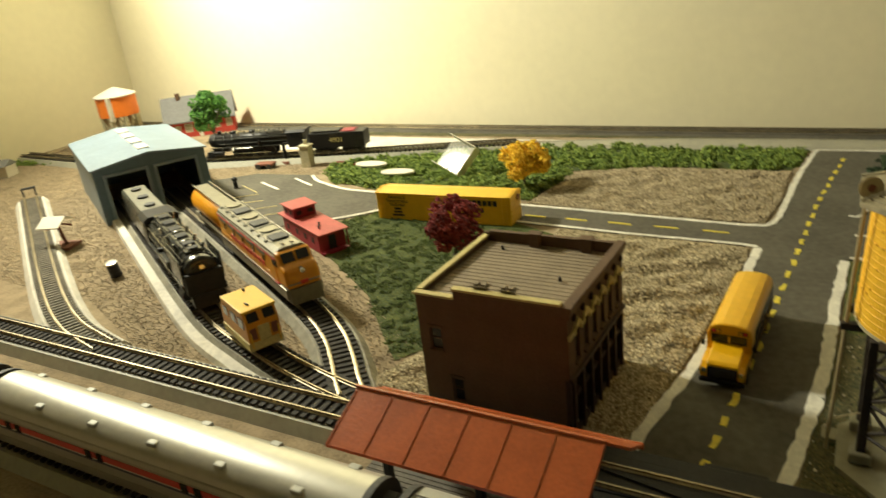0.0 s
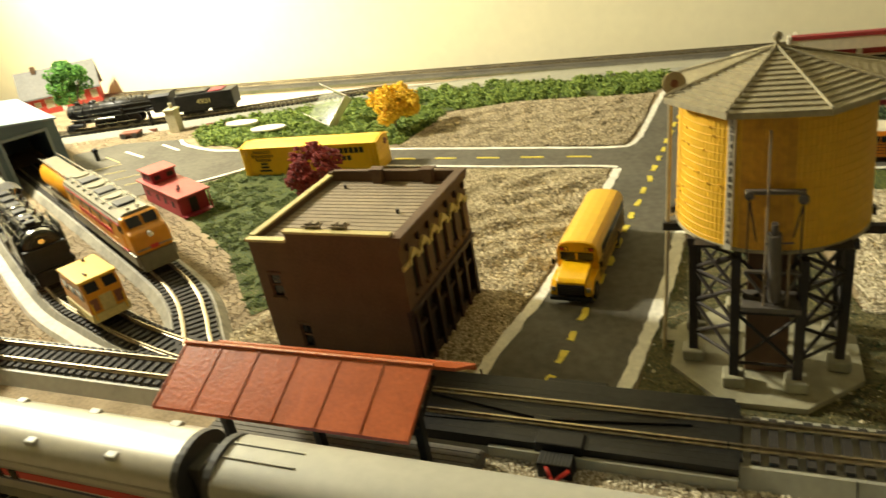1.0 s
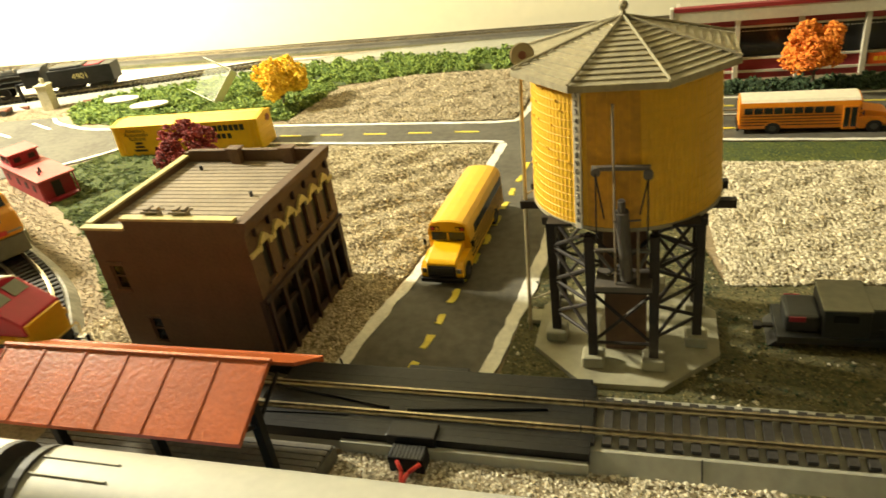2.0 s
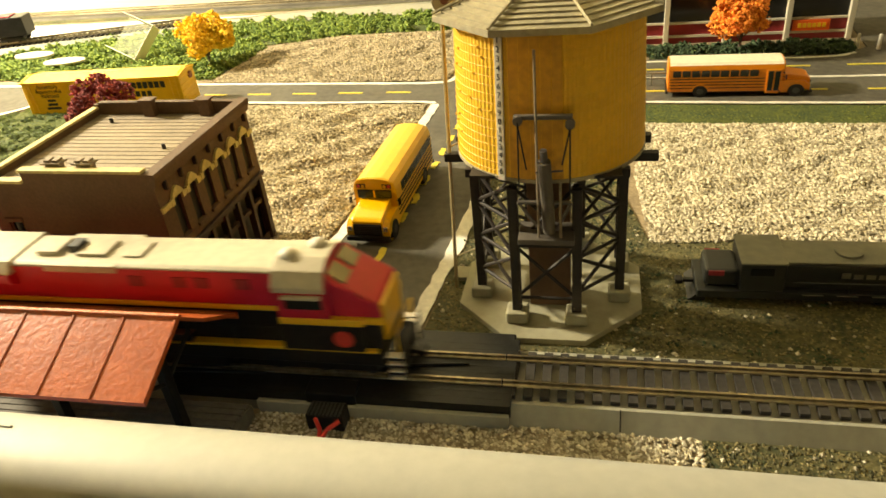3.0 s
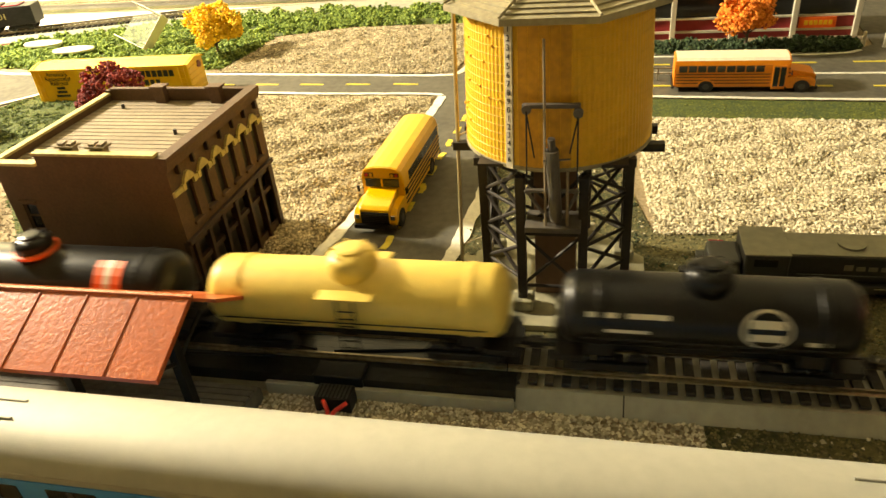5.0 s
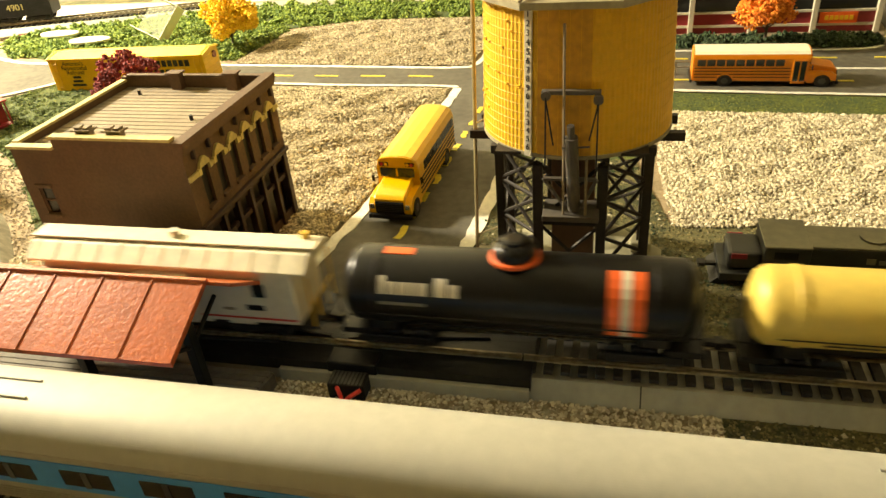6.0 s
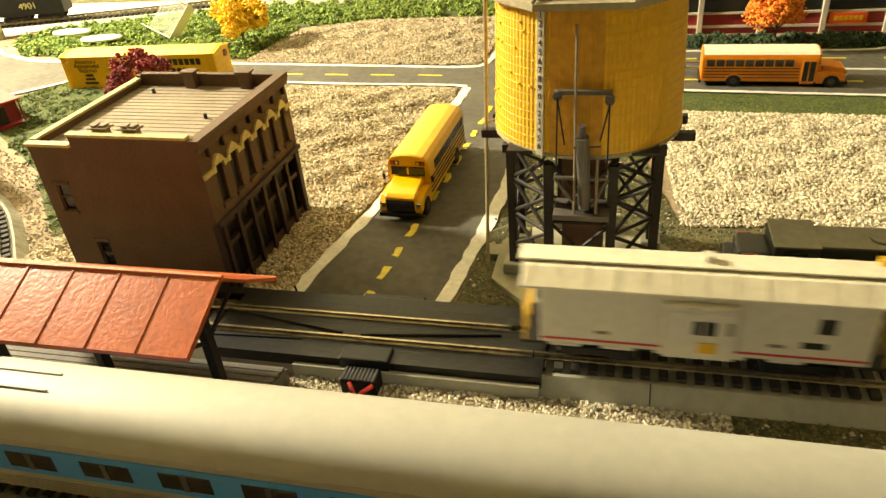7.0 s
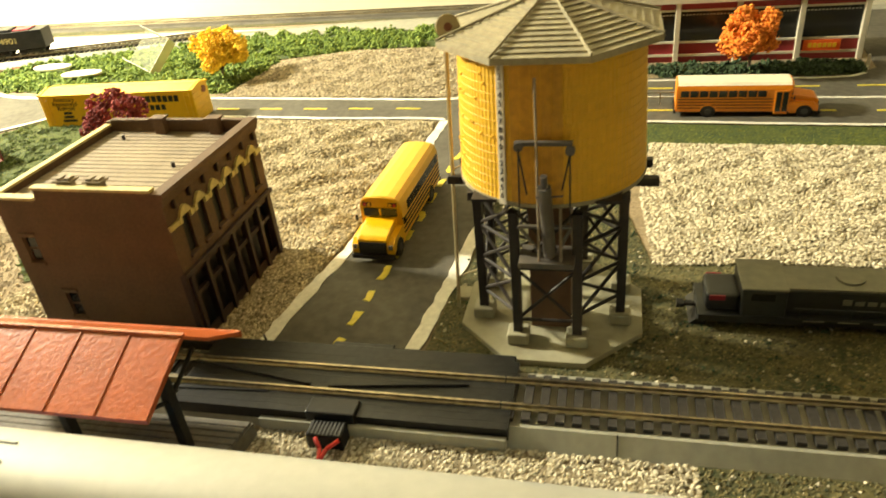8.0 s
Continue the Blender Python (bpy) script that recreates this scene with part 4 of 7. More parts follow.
for i in range(8):
    (xa, ya), (xb, yb) = LEGS[i], LEGS[(i + 1) % 8]
    zs = (0.022, 0.043, 0.064, 0.084) if i % 2 == 0 else (0.018, 0.050, 0.084)
    for z in zs[:-1]:
        part("girt", rods(((xa, ya, z), (xb, yb, z), 0.0010), seg=6), M["timber"], tw)
    for z0, z1 in zip(zs, zs[1:]):
        part("brace", rods(((xa, ya, z0), (xb, yb, z1), 0.0010), ((xb, yb, z0), (xa, ya, z1), 0.0010), seg=6), M["timber"], tw)
for y, l in ((-0.030, 0.040), (-0.012, 0.054), (0.010, 0.0515), (0.030, 0.040)):
    part("joist", boxes((-l, y - 0.0022, LT, l, y + 0.0022, LT + 0.0045), bevel=0.0003), M["timber"], tw, "dark projecting joist")
part("tank_floor", boxes((-0.036, -0.042, LT + 0.0045, 0.036, 0.042, LT + 0.006)), M["timber"], tw)
R, TAPER = 0.0478, 0.040  # the tank narrows a little towards its top
Z0, Z1 = LT + 0.006, 0.160
seg = 120
bm = bmesh.new()
rings = []
for z in np.linspace(Z0, Z1, 30):
    ring = []
    for i in range(seg * 2):
        a = math.pi * i / seg
        r = R - TAPER * (z - Z0) - (0.00030 if i % 2 else 0.0)
        ring.append(bm.verts.new((r * math.cos(a), r * math.sin(a), z)))
    rings.append(ring)
for a, b in zip(rings, rings[1:]):
    for i in range(seg * 2):
        j = (i + 1) % (seg * 2)
        bm.faces.new((a[i], a[j], b[j], b[i]))
bm.faces.new(rings[0][::-1])
bm.faces.new(rings[-1])
tank = part("tank", bm, M["tank"], tw, "yellow staved wooden tank")
for i in range(17):
    z = Z0 + 0.003 + 0.0041 * i
    bm = bmesh.new()
    n, rz = 120, R - TAPER * (z - Z0)
    for k in range(n):
        a0, a1 = 2 * math.pi * k / n, 2 * math.pi * (k + 1) / n
        rod(bm, (rz * math.cos(a0), rz * math.sin(a0), z), (rz * math.cos(a1), rz * math.sin(a1), z), 0.00016, 4)
    part("hoop", bm, M["tank"], tank)
for i in range(26):
    a = math.radians(150 + RNG.uniform(0, 95))
    z = Z0 + 0.003 + 0.0041 * RNG.integers(1, 16)
    part("hoop_lug", boxes((-0.0007, -0.0007, -0.0006, 0.0007, 0.0007, 0.0006), bevel=0.0002), M["tank"], tank, m=pose((R - TAPER * (z - Z0)) * math.cos(a), (R - TAPER * (z - Z0)) * math.sin(a), z, 0, 0, math.degrees(a)))
for i in range(5):  # weathered staves behind the spout
    bm = bmesh.new()
    u0, u1 = math.radians(251.5 + 6.0 * i), math.radians(257.3 + 6.0 * i)
    rows = []
    for z in (Z0 + 0.001, Z1 - 0.001):
        q = R - TAPER * (z - Z0) + 0.0003
        rows.append([bm.verts.new((q * math.cos(u), q * math.sin(u), z)) for u in np.linspace(u0, u1, 4)])
    for k in range(3):
        bm.faces.new((rows[0][k], rows[0][k + 1], rows[1][k + 1], rows[1][k]))
    part("stave", bm, M["tank_stain"], tank, "brown-stained stave")
part("tank_foot", lathe([(R - 0.0012, Z0 - 0.0018), (R + 0.0003, Z0 - 0.0012), (R + 0.0003, Z0 + 0.0006), (R - 0.001, Z0 + 0.0008)], 64), M["tower_roof"], tank)
a = math.radians(246)
rul = part("gauge_board", boxes((-0.0019, -0.0006, 0, 0.0019, 0.0004, Z1 - Z0 - 0.001), bevel=0.0002), M["offwhite"], tw, "white gauge board with black numerals", m=pose((R + 0.0006) * math.cos(a), (R + 0.0006) * math.sin(a), Z0 - 0.001, 0, 0, math.degrees(a) + 90) @ pose(0, 0, 0, -math.degrees(TAPER), 0, 0))
for i in range(16):
    writing("numeral", "1234567890123456"[i], 0.0040, M["letter"], rul, pose(0, -0.0007, Z1 - Z0 - 0.0048 - 0.0041 * i, 90, 0, 0))
# roof: eight lapped sectors
EZ, AZ, RA = 0.1600, 0.1770, 0.0512
for s in range(8):
    bm = bmesh.new()
    p, q = Vector((*octagon(1.0)[s], 0)), Vector((*octagon(1.0)[(s + 1) % 8], 0))
    n = 13
    rows = []
    for k in range(n):
        u, z = RA * (1 - k / n), EZ + (AZ - EZ) * k / n
        for dz in (-0.0001, 0.0007):
            rows.append((bm.verts.new((*(p * u).xy, z + dz)), bm.verts.new((*(q * u).xy, z + dz))))
    top = bm.verts.new((0, 0, AZ))
    for a, b in zip(rows, rows[1:]):
        bm.faces.new((a[0], a[1], b[1], b[0]))
    bm.faces.new((rows[-1][0], rows[-1][1], top))
    part("roof_panel", bm, M["tower_roof"], tw, "grey-brown lapped plank roof panel")
    part("hip", rods(((*(p * RA).xy, EZ + 0.0014), (0, 0, AZ + 0.0008), 0.0007), seg=6), M["tower_roof"], tw)
part("fascia", prism(octagon(RA + 0.0002), EZ - 0.0022, EZ + 0.0002, "z"), M["tower_roof"], tw)
fin = part("finial", lathe([(0.0018, AZ - 0.001), (0.0012, AZ + 0.002), (0.0009, AZ + 0.0026), (0.0020, AZ + 0.0036), (0.0025, AZ + 0.0050), (0.0020, AZ + 0.0064), (0.0006, AZ + 0.0072)], 16), M["tower_roof"], tw, smooth=True)
# spout, its frame and the valve house
FY = -0.050
part("valve_house", boxes((-0.010, -0.030, 0.0042, 0.0115, -0.012, LT), bevel=0.0005), M["shed_brown"], tw, "brown valve house between the legs")
sp = part("spout", rods(((0.0025, FY + 0.002, 0.062), (0.001, FY - 0.004, 0.102), 0.0031), seg=14), M["spout"], tw, "grey drop spout")
part("spout_tip", rods(((0.001, FY - 0.004, 0.102), (0.0008, FY - 0.005, 0.108), 0.0017), seg=10), M["spout"], sp)
part("balcony", boxes((-0.0125, FY - 0.004, 0.0575, 0.0145, FY + 0.014, 0.0605), bevel=0.0003), M["spout"], tw, "small grey walkway")
part("yoke", boxes((-0.0125, FY - 0.0006, 0.1205, 0.0135, FY + 0.0022, 0.1225), bevel=0.0003), M["spout"], tw)
part("sheave", rods(((-0.0105, FY - 0.002, 0.1205), (-0.0105, FY + 0.001, 0.1205), 0.0022), ((0.0125, FY - 0.002, 0.1185), (0.0125, FY + 0.001, 0.1185), 0.0022), seg=14), M["spout"], tw)
part("guide_rod", rods(((-0.0025, FY - 0.001, 0.058), (-0.0025, FY - 0.001, 0.152), 0.0007), ((0.008, FY - 0.001, 0.058), (0.008, FY - 0.001, 0.090), 0.0008), seg=6), M["roof_grey"], tw)
part("chain", rods(((-0.0105, FY - 0.002, 0.120), (-0.0110, FY - 0.002, 0.086), 0.0004), ((-0.0105, FY - 0.002, 0.119), (-0.007, FY - 0.004, 0.098), 0.0004), ((0.0125, FY - 0.002, 0.117), (0.0125, FY - 0.002, 0.082), 0.0004), ((0.0125, FY - 0.002, 0.117), (0.009, FY - 0.003, 0.100), 0.0004), seg=5), M["black"], tw)
part("crossbar", rods(((-0.012, FY, 0.079), (0.013, FY, 0.079), 0.0012), ((-0.012, FY, 0.079), (-0.003, FY, 0.066), 0.0009), ((0.013, FY, 0.079), (0.006, FY, 0.064), 0.0009), ((-0.003, FY - 0.004, 0.0965), (0.0095, FY - 0.004, 0.0975), 0.0005), seg=6), M["spout"], tw)
pole = thing("signal_pole", pose(0.109, 0.053, 0), "thin tan rod topped by a round sheave beside the tower", "pole")
part("rod", rods(((0, 0, 0), (0.0065, -0.001, 0.163), 0.0011), seg=8), M["pole_tan"], pole)
part("arm", rods(((0.001, 0, 0.022), (0.016, 0.004, 0.027), 0.0005), seg=6), M["pole_tan"], pole)
part("arm", rods(((0.0035, 0, 0.09), (0.010, 0.002, 0.093), 0.0005), seg=6), M["pole_tan"], pole)
bm = lathe([(0.0022, -0.0008), (0.0055, -0.0008), (0.0060, -0.0004), (0.0052, 0.0), (0.0060, 0.0004), (0.0055, 0.0008), (0.0022, 0.0008)], 24)
bmesh.ops.transform(bm, matrix=pose(0.0080, -0.001, 0.165, 78, 0, 20), verts=bm.verts[:])
sheave = part("sheave", bm, M["pole_tan"], pole, "round tan sheave")
bm = lathe([(0.0020, -0.0011), (0.0020, 0.0011), (0.0012, 0.0013)], 14)
bmesh.ops.transform(bm, matrix=pose(0.0080, -0.001, 0.165, 78, 0, 20), verts=bm.verts[:])
part("hub", bm, M["brown"], sheave)

# ---- school buses ----
def bus(m, paint, roof, label, hood):
    b = thing("school_bus", m, label, "bus", "school buses")
    w = 0.0148
    sec = lambda s: [(w * s, 0.006), (w * s, 0.026), (w * s * 0.985, 0.0295), (w * s * 0.90, 0.0335), (w * s * 0.72, 0.0358), (w * s * 0.4, 0.0369), (0, 0.0372)]
    side = sec(1)
    ring = side + [(-y, z) for y, z in side[-2::-1]]
    part("body", prism(ring[0:4] + ring[-4:], -0.058, 0.034), M[paint], b, "ribbed bus body")
    part("roof", prism(ring[3:-3], -0.058, 0.034), M[roof], b, "rounded bus roof", smooth=False)
    part("back_cap", prism([(y * 0.96, z * 0.985) for y, z in ring], -0.0592, -0.0579), M[paint], b)
    part("front_cap", prism([(y * 0.97, z * 0.99) for y, z in ring if z > 0.012] , 0.0339, 0.0352), M[paint], b)
    if hood:
        part("hood", prism([(0.034, 0.007), (0.034, 0.0225), (0.040, 0.0215), (0.0545, 0.0185), (0.0570, 0.0165), (0.0570, 0.007)], -0.0105, 0.0105, "y", bevel=0.0008), M[paint], b)
        for s in (-1, 1):
            part("fender", prism([(0.034, 0.004), (0.034, 0.016), (0.040, 0.0165), (0.052, 0.0155), (0.0565, 0.012), (0.0565, 0.006), (0.052, 0.0075), (0.049, 0.0095), (0.044, 0.0098), (0.0405, 0.0080), (0.039, 0.004)], s * 0.0100, s * 0.0148, "y"), M[paint], b)
            hl = part("headlight", boxes((0.0563, s * 0.0122 - 0.0016, 0.0095, 0.0573, s * 0.0122 + 0.0016, 0.0130), bevel=0.0004), M["chrome"], b, "square headlight")
            part("mirror", boxes((0.036, s * 0.0172 - 0.001, 0.019, 0.0368, s * 0.0172 + 0.001, 0.0235), bevel=0.0003), M["black"], b)
            part("mirror_arm", rods(((0.034, s * 0.0145, 0.021), (0.0364, s * 0.0168, 0.021), 0.0003), seg=5), M["black"], b)
        part("grille", boxes((0.0560, -0.0098, 0.0072, 0.0577, 0.0098, 0.0150), bevel=0.0005), M["black"], b, "black front grille")
        for i in range(5):
            part("grille_bar", boxes((0.0576, -0.009, 0.0082 + 0.0013 * i, 0.0580, 0.009, 0.0087 + 0.0013 * i)), M["rubber"], b)
        part("bumper", boxes((0.0560, -0.0150, 0.0030, 0.0590, 0.0150, 0.0062), bevel=0.0007), M["black"], b, "black front bumper")
    part("back_bumper", boxes((-0.0610, -0.0148, 0.0038, -0.0588, 0.0148, 0.0068), bevel=0.0005), M["black"], b)
    ws = part("windscreen", boxes((0.0351, -0.0118, 0.0228, 0.0358, 0.0118, 0.0288), bevel=0.0002), M["glass"], b, "dark windscreen")
    part("pillar", boxes((0.0356, -0.0006, 0.0228, 0.0362, 0.0006, 0.0288)), M[paint], ws)
    part("wiper", rods(((0.0362, -0.009, 0.0228), (0.0362, -0.002, 0.0262), 0.00025), ((0.0362, 0.009, 0.0228), (0.0362, 0.002, 0.0262), 0.00025), seg=4), M["black"], ws)
    for s in (-1, 1):
        part("light_housing", boxes((0.0350, s * 0.0090 - 0.0032, 0.0300, 0.0356, s * 0.0090 + 0.0032, 0.0330), bevel=0.0003), M["black"], b, "black light housing")
        for k in (0.0075, 0.0105):
            part("warning_light", rods(((0.0350, s * k, 0.0315), (0.0360, s * k, 0.0315), 0.0012), seg=10), M["red_band"] if k > 0.009 else M["d_yellow"], b, "round warning light")
        n = 10
        for i in range(n):
            x = -0.0555 + 0.0079 * i
            if s < 0 and i == n - 1:
                continue
            part("window", boxes((x, s * w - 0.0004, 0.0218, x + 0.0068, s * w + 0.0004, 0.0285), bevel=0.0002), M["glass"], b, "small dark side window")
        for z in (0.0095, 0.0128, 0.0160, 0.0192):
            part("rub_rail", boxes((-0.0575, s * w - 0.0003, z, 0.020 if s < 0 else 0.033, s * w + 0.0006, z + 0.0008)), M["black"], b, "black rub rail")
        for x in (-0.032, 0.046):
            wh = part("wheel", rods(((x, s * 0.0095, 0.0062), (x, s * 0.0154, 0.0062), 0.0064), seg=20), M["tyre"], b, "black wheel")
            part("rim", rods(((x, s * 0.0150, 0.0062), (x, s * 0.0157, 0.0062), 0.0030), seg=16), M["rubber"], wh)
            if x < 0:
                part("wheel_arch", prism([(x + 0.0078 * math.cos(a), 0.0062 + 0.0078 * math.sin(a)) for a in np.linspace(0, math.pi, 9)] + [(x - 0.0066, 0.0062), (x, 0.0127), (x + 0.0066, 0.0062)], s * 0.0147, s * 0.0153, "y"), M[paint], b)
    dr = part("door", boxes((0.0215, -w - 0.0007, 0.0035, 0.0325, -w + 0.001, 0.0285), bevel=0.0003), M[paint], b, "folding entrance door")
    for x in (0.0225, 0.0278):
        part("door_glass", boxes((x, -w - 0.0010, 0.0065, x + 0.0040, -w - 0.0005, 0.0270)), M["glass"], dr)
    part("chassis", boxes((-0.056, -0.011, 0.0035, 0.052, 0.011, 0.0068)), M["black"], b)
    return b


bus(pose(0.0455, 0.1545, road_z, 0, 0, -92.5), "bus", "bus", "glossy yellow school bus parked on the road", True)
bus(pose(0.3075, 0.366, road_z, 0, 0, -1.5) @ Matrix.Diagonal((1, 1, 0.83, 1)), "bus_o", "bus_roof", "orange school bus with a white roof on the cross street", True)


# ---- rolling stock ----
def truck(c, x, base=0.026, n=2, r=0.0055):
    t = part("truck", boxes((x - base / 2 - 0.005, -0.0128, 0.0040, x + base / 2 + 0.005, -0.0102, 0.0085), (x - base / 2 - 0.005, 0.0102, 0.0040, x + base / 2 + 0.005, 0.0128, 0.0085), (x - 0.004, -0.0105, 0.0045, x + 0.004, 0.0105, 0.0105), bevel=0.0006), M["black"], c, "black wheel truck")
    for i in range(n):
        xx = x - base / 2 + base * i / (n - 1)
        part("wheel", rods(((xx, -0.0095, r), (xx, -0.0070, r), r), ((xx, 0.0070, r), (xx, 0.0095, r), r), ((xx, -0.009, r), (xx, 0.009, r), 0.0012), seg=18), M["rubber"], t)
    return t


def coupler(c, x0, x1, z=0.0085):
    part("coupler", boxes((min(x0, x1), -0.0015, z - 0.0015, max(x0, x1), 0.0015, z + 0.0015), (x1 - 0.002, -0.0028, z - 0.002, x1 + 0.002, 0.0028, z + 0.002), bevel=0.0004), M["black"], c)


# red road diesel that leads the train
red = thing("diesel_locomotive", pose(0, YM, RAIL_TOP), "red yellow and black road diesel with a grey roof", "locomotive")
H = 0.1315
W = 0.0165
part("frame", boxes((-H + 0.004, -W, 0.0115, H - 0.006, W, 0.0205), bevel=0.0006), M["black"], red, "black walkway frame")
part("sill_stripe", boxes((-H + 0.004, -W - 0.0005, 0.0200, 0.030, W + 0.0005, 0.0206), (0.030, -W - 0.0005, 0.0200, H - 0.008, W + 0.0005, 0.0216)), M["d_yellow"], red, "yellow sill stripe")
part("sill_stripe", boxes((-H + 0.008, -W - 0.0004, 0.0258, 0.030, W + 0.0004, 0.0262)), M["brown"], red, "thin yellow stripe")
part("equipment_band", boxes((-H + 0.006, -W + 0.0005, 0.0205, 0.030, W - 0.0005, 0.0256), bevel=0.0004), M["black"], red, "black battery boxes")
part("lower_hood", boxes((-H + 0.006, -0.0128, 0.0205, 0.098, 0.0128, 0.0405), bevel=0.0005), M["black"], red, "black lower hood")
part("hood_stripe", boxes((-H + 0.005, -0.0140, 0.0412, 0.078, 0.0140, 0.0440), bevel=0.0003), M["d_yellow"], red, "broad yellow stripe")
part("hood", boxes((-H + 0.003, -0.0138, 0.0440, 0.080, 0.0138, 0.0632), bevel=0.0006), M["d_red"], red, "red engine hood")
part("radiator", prism([(-0.0172, 0.0592), (0.0172, 0.0592), (0.0178, 0.0606), (0.0138, 0.0660), (-0.0138, 0.0660), (-0.0178, 0.0606)], -H, -0.056, bevel=0.0006), M["d_cream"], red, "flared grey radiator section")
part("radiator_side", prism([(-0.0139, 0.0520), (0.0139, 0.0520), (0.0180, 0.0548), (0.0180, 0.0600), (-0.0180, 0.0600), (-0.0180, 0.0548)], -H + 0.0005, -0.0565), M["d_red"], red, "red radiator side")
for s in (-1, 1):
    for x0, x1 in ((-H + 0.010, -0.097), (-0.086, -0.070)):  # slatted panels on the sloping shoulders
        part("grille", prism([(s * 0.0173, 0.0613), (s * 0.0144, 0.0652), (s * 0.0147, 0.0654), (s * 0.0177, 0.0615)], x0, x1), M["up_grey"], red, "grey radiator grille")
roof = prism([(-0.0139, 0.0630), (0.0139, 0.0630), (0.0136, 0.0640), (0.0115, 0.0652), (-0.0115, 0.0652), (-0.0136, 0.0640)], -0.056, 0.080, bevel=0.0006)
part("roof", roof, M["d_cream"], red, "grey hood roof")
for x, l, h in ((-0.040, 0.012, 0.0030), (-0.016, 0.016, 0.0022), (0.006, 0.010, 0.0016)):
    part("roof_hatch", boxes((x - l / 2, -0.0068, 0.0648, x + l / 2, 0.0068, 0.0648 + h), bevel=0.0005), M["d_cream"], red)
part("exhaust", boxes((-0.030, -0.004, 0.0645, -0.024, 0.004, 0.0695), bevel=0.0005), M["rubber"], red, "dark exhaust stack")
part("dynamic_brake", boxes((-0.038, -0.0146, 0.0608, 0.001, 0.0146, 0.0650), bevel=0.0005), M["d_cream"], red)
for i, x in enumerate((0.0285, 0.0395, 0.0600, 0.006)):
    part("louvre", boxes((x, -0.0143, 0.0535, x + 0.0072, -0.0136, 0.0595), bevel=0.0002), M["cab_red"], red, "dark red louvre")
cab = part("cab", prism([(-0.0168, 0.0210), (0.0168, 0.0210), (0.0168, 0.0570), (0.0130, 0.0640), (0.0060, 0.0672), (-0.0060, 0.0672), (-0.0130, 0.0640), (-0.0168, 0.0570)], 0.0790, 0.1040, bevel=0.0006), M["d_red"], red, "red crew cab")
part("cab_roof", prism([(-0.0172, 0.0545), (0.0172, 0.0545), (0.0172, 0.0575), (0.0132, 0.0646), (0.0060, 0.0680), (-0.0060, 0.0680), (-0.0132, 0.0646), (-0.0172, 0.0575)], 0.0785, 0.1035, bevel=0.0005), M["d_cream"], cab, "grey cab roof")
for y in (-0.004, 0.005):
    part("roof_dome", lathe([(0.0042, 0.0672), (0.0040, 0.0690), (0.0026, 0.0704), (0.0008, 0.0710)], 18, (0.0845 if y < 0 else 0.0955, y)), M["offwhite"], cab, "rounded white roof dome", smooth=True)
part("cab_stripe", boxes((0.0788, -0.0173, 0.0362, 0.1190, 0.0173, 0.0400), bevel=0.0003), M["d_yellow"], cab, "yellow cab stripe")
part("cab_lower", boxes((0.0786, -0.0172, 0.0205, 0.1180, 0.0172, 0.0362), bevel=0.0004), M["black"], cab, "black lower cab")
for s in (-1, 1):
    win = part("cab_window", boxes((0.0835, s * 0.0170 - 0.0004, 0.0455, 0.1010, s * 0.0170 + 0.0006, 0.0525), bevel=0.0003), M["glass"], cab, "dark cab side window")
    part("visor", boxes((0.0830, s * 0.0178 - 0.001, 0.0520, 0.1015, s * 0.0178 + 0.001, 0.0535)), M["d_cream"], win)
    part("emblem", rods(((0.1085, s * 0.0172, 0.0285), (0.1085, s * 0.0178, 0.0285), 0.0048), seg=24), M["red_band"], cab, "round red emblem")
nose = part("nose", prism([(0.1040, 0.0400), (0.1040, 0.0635), (0.1075, 0.0600), (0.1220, 0.0510), (0.1265, 0.0480), (0.1275, 0.0400)], -0.0150, 0.0150, "y", bevel=0.0012), M["d_red"], red, "sloping red nose")
for y0, y1 in ((-0.0122, -0.0016), (0.0016, 0.0122)):
    part("windscreen", prism([(0.1050, 0.0562), (0.1046, 0.0634), (0.1054, 0.0628), (0.1122, 0.0576), (0.1116, 0.0568)], y0, y1, "y"), M["grey_glass"], nose, "pale grey windscreen pane")
part("nose_front", boxes((0.1262, -0.0135, 0.0260, 0.1284, 0.0135, 0.0470), bevel=0.0006), M["d_yellow"], nose, "yellow nose front")
part("nose_stripe", boxes((0.1035, -0.0153, 0.0362, 0.1282, 0.0153, 0.0402), bevel=0.0004), M["d_yellow"], nose, "yellow nose stripe")
part("nose_lower", boxes((0.1040, -0.0150, 0.0205, 0.1270, 0.0150, 0.0362), bevel=0.0006), M["black"], nose)
